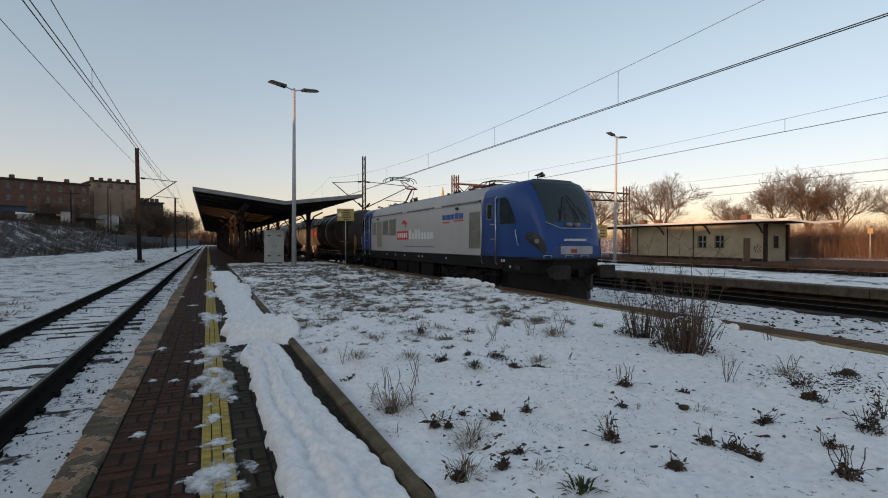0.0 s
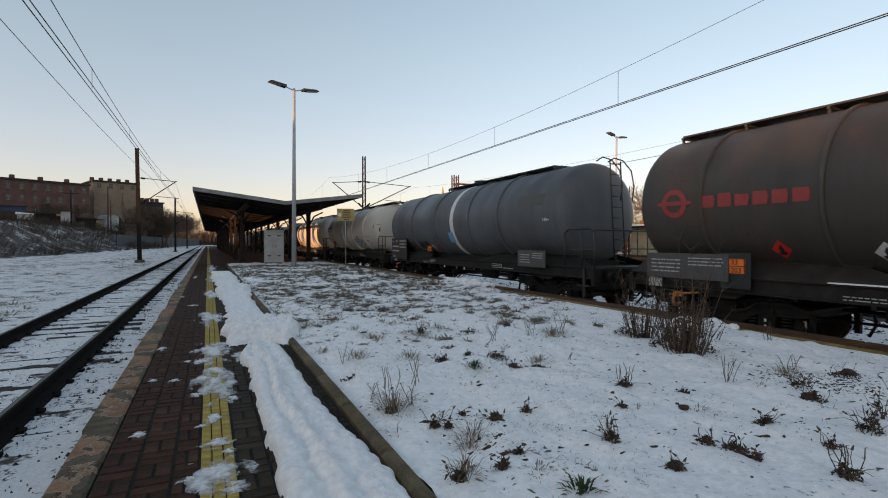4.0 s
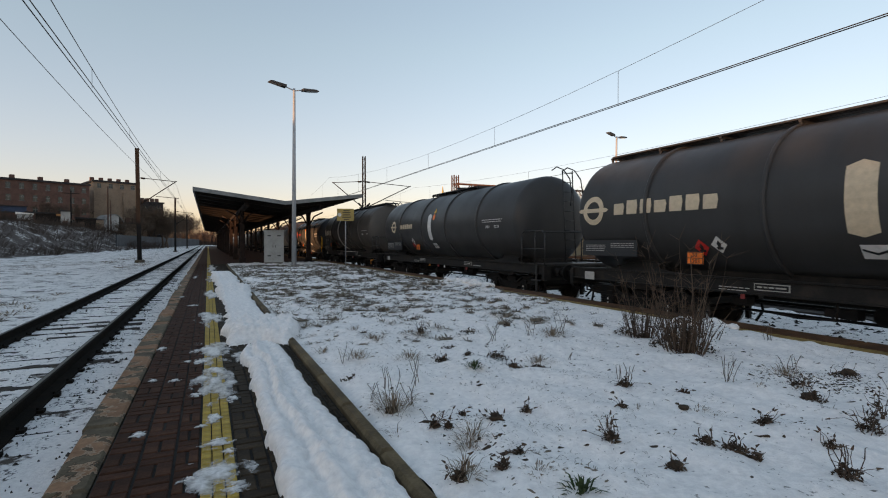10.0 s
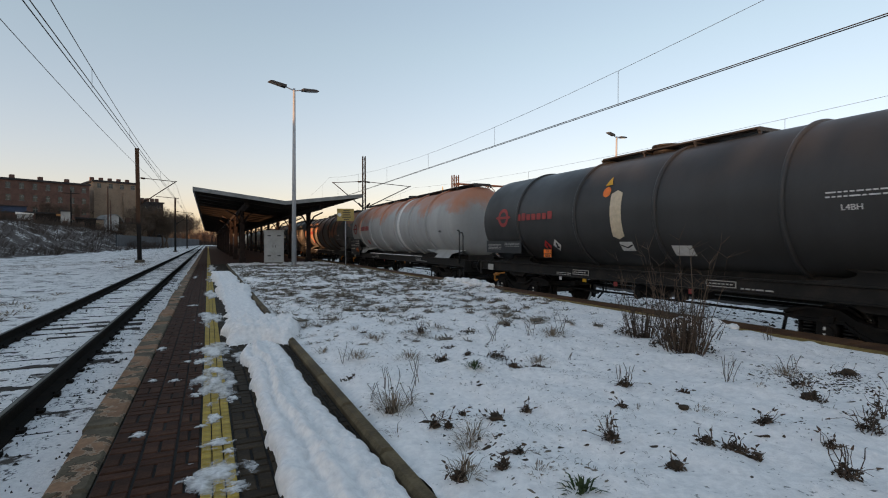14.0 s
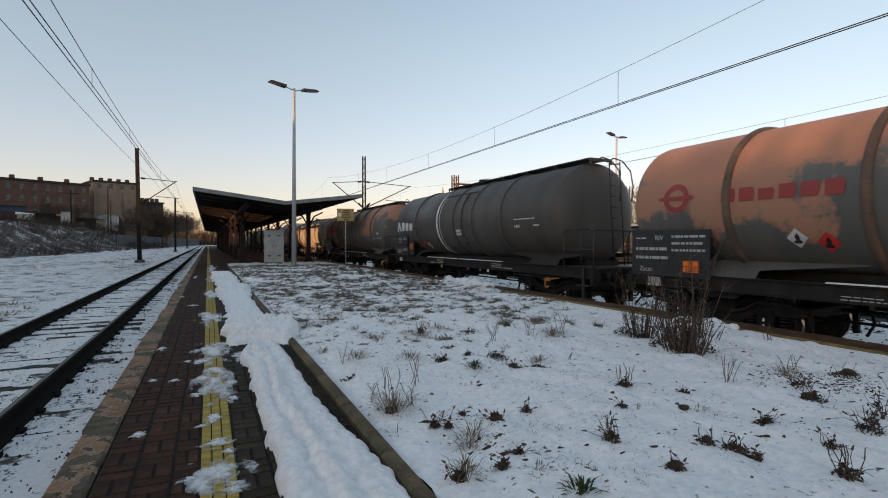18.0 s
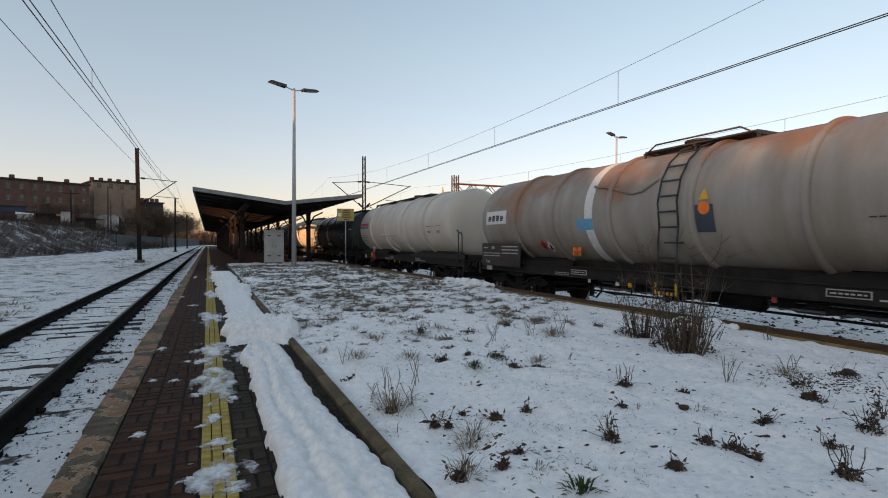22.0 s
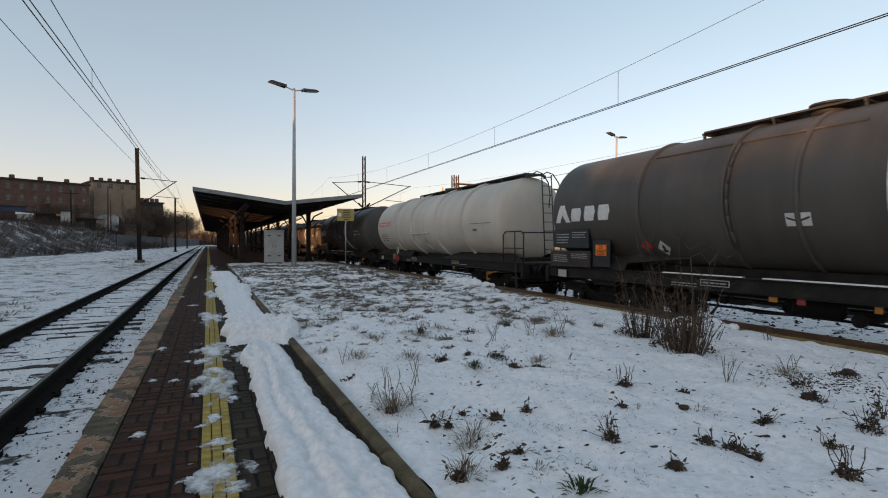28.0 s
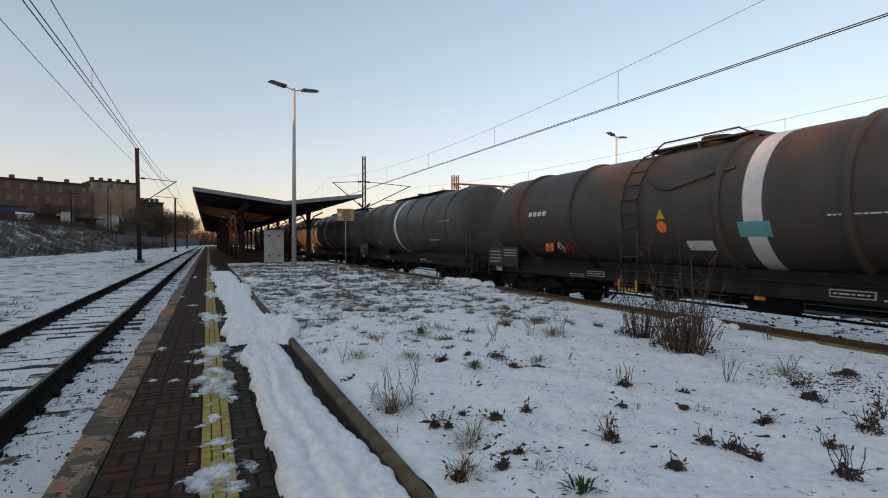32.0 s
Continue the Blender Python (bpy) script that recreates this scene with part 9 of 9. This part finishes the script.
# ================= snow heaps, ice, ballast and pieces =================
def heap_height(x, y, second):
    """The shovelled snow along the kerb: a smooth trodden heap and a lumpy one beyond it."""
    n = noise.noise((x * 2.2, y * 1.3, 5.0))
    e1, e2 = noise.noise((1.7, y * 2.6, 9.0)) + 0.6 * noise.noise((2.7, y * 7.0, 9.0)), noise.noise((8.7, y * 2.6, 3.0)) + 0.6 * noise.noise((9.7, y * 7.5, 3.0))
    lump = abs(noise.noise((x * 4.5, y * 4.0, 6.0))) * 0.10 + abs(noise.noise((x * 10.0, y * 9.0, 1.0))) * 0.05
    if not second:
        l, r, top = 0.36 + 0.05 * e1, 0.98 + 0.03 * e2 - 0.075 * max(0.0, min(1.6, y - 2.6)) - 0.03 * abs(math.sin(math.pi * y / 0.208)), 0.10
        end = min(1.0, max(0.0, (6.95 + 0.45 * noise.noise((x * 3.5, 3.3, 1.0)) - 0.9 * abs(x - 0.62) - y) / 0.35))
        end *= min(1.0, max(0.0, (y + 0.8) / 0.5))
        lump *= 0.35
        uu = (x - l) / (r - l)
        w1, w2 = 0.30 + 0.10 * noise.noise((4.4, y * 0.9, 0.0)), 0.62 + 0.08 * noise.noise((6.4, y * 1.1, 0.0))
        tread = 0.5 + 0.5 * math.sin(y * 38.0 + 9.0 * uu)
        ruts = -0.05 * math.exp(-((uu - w1) / 0.07) ** 2) * (0.75 + 0.45 * tread) + 0.03 * math.exp(-((uu - w1 - 0.13) / 0.06) ** 2) - 0.025 * math.exp(-((uu - w2) / 0.05) ** 2)
        ruts -= 0.03 * max(0.0, noise.noise((x * 5.0, y * 2.4, 31.0)) - 0.1)
    else:
        k = max(0.0, min(1.0, (y - 8.6) / 1.5))
        g1, g2, g3 = math.exp(-((y - 7.9) / 0.8) ** 2), math.exp(-((y - 14.6) / 1.2) ** 2), math.exp(-((y - 19.5) / 1.8) ** 2)
        l, r, top = 0.30 - 0.10 * g1 + 0.10 * e1 - 0.08 * g2, 0.94 + 0.33 * g1 + 0.14 * g2 + 0.06 * e2, 0.06 + 0.15 * g1 + 0.13 * g2 + 0.09 * g3
        if y > 15:
            l -= 0.15 * min(1.0, (y - 15) / 6)
        end = min(1.0, max(0.0, (y - 7.1 - 0.6 * noise.noise((x * 3.0, 8.3, 1.0)) - 0.4 * abs(x - 0.75)) / 0.3)) * min(1.0, max(0.0, (26 - y) / 3))
        lump *= 0.45 + 0.95 * max(g1, g2, g3)
        ruts = 0.0
    u = (x - l) / (r - l)
    if u <= 0 or u >= 1 or end <= 0:
        return -0.05
    edge = min(1.0, u / 0.22) * min(1.0, (1 - u) / 0.26)
    edge = math.sqrt(edge * (2 - edge))
    return (top * (1 + 0.3 * n) + lump + 0.02 * noise.noise((x * 17, y * 15, 2.0)) + 0.012 * noise.noise((x * 31, y * 24, 6.0)) + ruts) * edge * end * (2 - end) - 0.004


def build_heaps():
    xs = [-0.02 + 0.017 * i for i in range(82)]
    for second, ys, label in ((False, [-1.0 + 0.05 * i for i in range(60)] + [2.0 + 0.026 * i for i in range(210)], "long shovelled snow heap with trodden grooves along the kerb"), (True, [6.5 + 0.028 * i for i in range(160)] + [11.0 + 0.09 * i for i in range(170)], "lumpy shovelled snow heap along the kerb")):
        nx = len(xs)
        hs = [[heap_height(x, y, second) for x in xs] for y in ys]
        vs = [(x, y, h) for y, row in zip(ys, hs) for x, h in zip(xs, row)]
        fs = [(j * nx + i, j * nx + i + 1, (j + 1) * nx + i + 1, (j + 1) * nx + i) for j in range(len(ys) - 1) for i in range(nx - 1)
              if max(hs[j][i], hs[j][i + 1], hs[j + 1][i], hs[j + 1][i + 1]) > 0.002]
        used = sorted({i for f in fs for i in f})
        idx = {i: k for k, i in enumerate(used)}
        q = Shape().add([vs[i] for i in used], [tuple(idx[i] for i in f) for f in fs], True)
        ob = new("snow_bank", q.mesh("snow_bank", M_SNOW_HEAP))
        tagged(ob, label, "snow heap")


build_heaps()


def snow_clumps(x, y, L, n, r, seed, label):
    """Clods of shovelled snow lying against each other."""
    rr = random.Random(seed)
    c = thing("snow_clumps", pose(x, y, verge_height(x, y) - 0.03), label, "snow heap")
    for _ in range(n):
        q = r * rr.uniform(0.45, 1.15)
        bm = bmesh.new()
        bmesh.ops.create_icosphere(bm, subdivisions=2, radius=q)
        off = rr.uniform(0, 50)
        for v in bm.verts:
            v.co *= 1.0 + 0.45 * noise.noise(v.co * (1.6 / q) + Vector((off, 0, 0)))
            v.co.z *= 0.62
        for f in bm.faces:
            f.smooth = True
        me = bpy.data.meshes.new("snow_clod")
        bm.to_mesh(me)
        bm.free()
        me.materials.append(M_SNOW_HEAP)
        ob = part("snow_clod", me, None, c)
        u, v = rr.uniform(-1, 1), rr.uniform(-1, 1)
        ob.location = (0.26 * u * (1 - 0.5 * abs(v)), L * v, q * 0.15 + 0.10 * max(0.0, 1 - abs(v) - 0.5 * abs(u)) * rr.random())
    return c


snow_clumps(7.1, 13.2, 1.3, 70, 0.11, 5, "broken clods of shovelled snow along the platform edge")
snow_clumps(7.0, 5.2, 0.45, 16, 0.10, 6, "small heap of snow clods behind the dry bush")


def ice_patch(x, y, rx, ry, seed):
    """A frayed sheet of ice: highest inside, running out in tongues."""
    n = 46
    vs, ids, fs = [], {}, []
    for j in range(n + 1):
        for i in range(n + 1):
            u, v = 3.0 * i / n - 1.5, 3.0 * j / n - 1.5
            f = 1.12 - math.hypot(u, v) + 0.75 * noise.noise((u * 1.7 + seed * 7.3, v * 2.3, 0.5)) + 0.38 * noise.noise((u * 4.4 + seed * 3.3, v * 6.0, 4.5)) + 0.2 * noise.noise((u * 10 + seed * 3.3, v * 13.0, 8.5))
            if f > 0:
                ids[i, j] = len(vs)
                vs.append((x + rx * u, y + ry * v, 0.0015 + 0.013 * min(1.0, f * 0.9)))
    for i, j in ids:
        q = [(i, j), (i + 1, j), (i + 1, j + 1), (i, j + 1)]
        if all(c in ids for c in q):
            fs.append(tuple(ids[c] for c in q))
    ob = new("ice_patch", Shape().add(vs, fs, True).mesh("ice_patch", M_ICE))
    return tagged(ob, "thin frayed patch of trodden ice on the pavers", "ice", "ice patches on the platform")


for k, (px, py, rx, ry) in enumerate(((382, 845, 0.17, 0.2), (377, 676, 0.17, 0.6), (372, 620, 0.2, 0.6), (443, 630, 0.17, 0.45), (380, 785, 0.09, 0.08), (376, 742, 0.06, 0.12), (240, 771, 0.055, 0.06), (268, 674, 0.045, 0.06), (306, 674, 0.055, 0.05), (370, 560, 0.18, 0.9), (372, 520, 0.18, 1.2), (376, 492, 0.2, 2.0), (374, 474, 0.22, 4.0), (285, 617, 0.05, 0.12), (335, 850, 0.05, 0.03), (412, 868, 0.06, 0.05), (340, 540, 0.1, 0.15), (320, 525, 0.08, 0.2), (345, 490, 0.08, 0.8), (344, 700, 0.05, 0.06), (352, 640, 0.07, 0.12), (408, 705, 0.06, 0.1), (330, 640, 0.04, 0.06), (352, 756, 0.035, 0.03), (402, 800, 0.04, 0.04), (318, 505, 0.08, 0.3))):
    zc = 1.38 * 870 / (py - 428)
    x = (px - 367) * 0.9017 * zc / 870
    ice_patch(x, (zc - x * 0.4323) / 0.9017, rx, ry, k)


def build_pavers():
    """Clay and concrete pavers in pairs turned against each other; those near the stand are single pieces."""
    host = tagged(new("pavers"), "block paving in red-brown, yellow and grey-brown pavers", "paving", kind="structure")
    cols = [(-0.60, -0.40, M_PAVER), (-0.40, -0.20, M_PAVER), (-0.20, -0.055, M_PAVER), (-0.05, 0.15, M_PAVER_YEL), (0.155, 0.345, M_PAVER_GREY), (0.345, 0.53, M_PAVER_GREY), (0.53, 0.72, M_PAVER_GREY), (0.72, 0.91, M_PAVER_GREY), (0.91, 0.97, M_PAVER_GREY)]
    rr = random.Random(17)
    rest = {M_PAVER: Shape(), M_PAVER_GREY: Shape(), M_PAVER_YEL: Shape()}
    meshes = {}
    g, gx = 0.006, 0.0085
    near = 0
    for ci, (x0, x1, mat_) in enumerate(cols):
        y = -4.0 + (0.13 * ci) % 0.4
        while y < 34:
            if mat_ is M_PAVER_YEL:
                cells = [(x0, x0 + 0.066, y, y + 0.1), (x0 + 0.066, x0 + 0.134, y, y + 0.1), (x0 + 0.134, x1, y, y + 0.1)]
                step = 0.1
            else:
                xm = (x0 + x1) / 2
                cells = [(x0, xm, y, y + 0.2), (xm, x1, y, y + 0.2), (x0, x1, y + 0.2, y + 0.3), (x0, x1, y + 0.3, y + 0.4)]
                step = 0.4
            for a, b, c, d in cells:
                top = rr.uniform(-0.0025, 0.0025)
                if 2.3 <= c < 4.6 and a < 0.5 and near < 300:
                    near += 1
                    key = (round(b - a, 3), round(d - c, 3), mat_.name)
                    if key not in meshes:
                        w, L = (b - a) / 2 - (0.0035 if mat_ is M_PAVER_YEL else gx), (d - c) / 2 - (0.0025 if mat_ is M_PAVER_YEL else g)
                        meshes[key] = Shape().bevelled((-w, -L, -0.05), (w, L, 0.0), 0.006).mesh("paver", mat_)
                    ob = part("paver", meshes[key], None, host)
                    ob.location = ((a + b) / 2, (c + d) / 2, top)
                else:
                    rest[mat_].bevelled((a + (0.0035 if mat_ is M_PAVER_YEL else g), c + (0.0025 if mat_ is M_PAVER_YEL else g), -0.03), (b - (0.0035 if mat_ is M_PAVER_YEL else g), d - (0.0025 if mat_ is M_PAVER_YEL else g), top), 0.006)
            y += step
    for mat_, s in rest.items():
        tagged(part("paver_field", s, mat_, host, "field of alike pavers"), kind="stuff")


build_pavers()


def build_sleepers():
    """Sleepers lying in the snow of each track; their tops just show."""
    rr = random.Random(23)
    for tr, z, y0, y1, n in ((track_left, -0.17, -2.626, 140.0, 236), (track_train, -0.17, -4.0, 60.0, 107), (track_far, -0.17, -4.0, 60.0, 107)):
        me = Shape().bevelled((-1.2, -0.12, -0.14), (1.2, 0.12, 0.0), 0.02).mesh("sleeper", M_SLEEPER)
        for k in range(n):
            ob = part("sleeper", me, None, tr)
            ob.location = (rr.uniform(-0.03, 0.03), y0 + (y1 - y0) * k / n, z - 0.021 + rr.uniform(-0.012, 0.012))
            ob.rotation_euler = (rr.choice((-1, 1)) * rr.uniform(0.03, 0.12), rr.uniform(-0.012, 0.012), rr.uniform(-0.02, 0.02))
    clip = Shape().span((-0.06, -0.05, 0), (0.06, 0.05, 0.035)).rod((0, 0, 0.03), (0, 0, 0.06), 0.014, 6).mesh("rail_clip", M_RAIL)
    for k in range(40):
        for sx in (-0.87, -0.64, 0.64, 0.87):
            ob = part("rail_clip", clip, None, track_left)
            ob.location = (sx, 1.0 + 139.0 * k / 230, -0.19)


build_sleepers()


def ballast_snow():
    """Snow lying between the rails and beside them, broken by stones."""
    for name, cx, z, x0, x1 in (("track_1_snow", LEFT_X, LEFT_Z, -2.6, 1.62), ("track_2_snow", TRACK_X, RAIL_Z, -2.0, 6.0)):
        xs = [cx + x0 + (x1 - x0) * i / 56 for i in range(57)]
        ys = [-2 + 0.12 * i for i in range(170)] + [18.4 + 0.5 * i for i in range(140)]
        s = Shape()
        nx = len(xs)
        s.add([(x, y, z - 0.183 + 0.075 * min(1.0, max(0.0, (x - TRACK_X - 1.1) / 0.6)) * (noise.noise((x * 1.5, y * 1.1, 6.0)) + 0.6 * noise.noise((x * 3.4, y * 2.6, 16.0)) - 0.1) + 0.022 * noise.noise((x * 2.0, y * 5.0, 3.0)) + 0.022 * noise.noise((x * 3.7, y * 3.0, 1.0)) + 0.014 * math.cos(y * 2 * math.pi / 0.6043) - 0.05 * max(math.exp(-((x - cx - 0.7535) / 0.13) ** 2), math.exp(-((x - cx + 0.7535) / 0.13) ** 2))) for y in ys for x in xs],
              [(j * nx + i, j * nx + i + 1, (j + 1) * nx + i + 1, (j + 1) * nx + i) for j in range(len(ys) - 1) for i in range(nx - 1)], True)
        setting(name, s, M_SNOW_TRACK, "snow between and beside the rails with dark stones showing", "snow")
    setting("track_3_ballast", Shape().span((16.35, -60, -0.9), (19.9, 190, -0.735)), M_SLEEPER, "dark oily ballast of the third track", "ballast")
    rr = random.Random(41)
    s = Shape()
    for _ in range(1500):
        x, y = rr.uniform(11.2, 16.2), 1 + 40 * rr.random() ** 1.3
        r = rr.uniform(0.02, 0.07) * (1.6 if rr.random() < 0.06 else 1.0)
        z = RAIL_Z - 0.183 + 0.075 * min(1.0, max(0.0, (x - TRACK_X - 1.1) / 0.6)) * (noise.noise((x * 1.5, y * 1.1, 6.0)) + 0.6 * noise.noise((x * 3.4, y * 2.6, 16.0)) - 0.1)
        vs = [(x + r * math.cos(k) * rr.uniform(0.5, 1.4), y + 1.5 * r * math.sin(k) * rr.uniform(0.5, 1.4), z - 0.02) for k in (0, 1.25, 2.5, 3.75, 5.0)] + [(x, y, z + r * rr.uniform(0.2, 0.7) + 0.012)]
        s.add(vs, [(k, (k + 1) % 5, 5) for k in range(5)])

    for k in range(2600):
        y = 1 + 26 * rr.random() ** 1.5
        x = rr.choice((-0.9 - 0.75 * rr.random() ** 2, LEFT_X + 0.88 + 0.3 * rr.random() ** 2, rr.uniform(-3.1, -1.9), rr.uniform(-3.1, -1.9), rr.uniform(-1.6, -0.9), -4.0 - 6 * rr.random() ** 1.4, -4.0 - 6 * rr.random() ** 1.4))
        if x < -3.4 and noise.noise((x * 0.6, y * 0.45, 2.2)) < -0.05:
            continue
        r = rr.uniform(0.007, 0.02) * (1.7 if rr.random() < 0.08 or x < -4 else 1.0)
        z = (LEFT_Z - 0.187 if x > -5.0 else bank(x, y)) - 0.004
        vs = [(x + 1.5 * r * math.cos(k) * rr.uniform(0.4, 1.5), y + r * math.sin(k) * rr.uniform(0.4, 1.5), z - 0.01) for k in (0, 1.25, 2.5, 3.75, 5.0)] + [(x, y, z + r * rr.uniform(0.3, 0.9) + 0.014)]
        s.add(vs, [(k, (k + 1) % 5, 5) for k in range(5)])
    ob = new("ballast_stones", s.mesh("ballast_stones", M_SLEEPER))
    tagged(ob, "dark ballast stones poking through the snow", "ballast", kind="stuff")


ballast_snow()


def motions():
    """Everything that moves: the vehicles roll along the track, their wheels turn."""
    for ob, s in VEHICLES:
        x, z = ob.matrix_basis.translation.x, ob.matrix_basis.translation.z
        walk(ob, [(float(t), pose(x, s - travelled(t), z)) for t in range(33)])
    step = 1 / 30
    times = [k * step for k in range(961)]
    for ob, at, r in WHEELS:
        walk(ob, [(t, Matrix.Translation(at) @ Matrix.Rotation(travelled(t) / r, 4, "X")) for t in times])


motions()
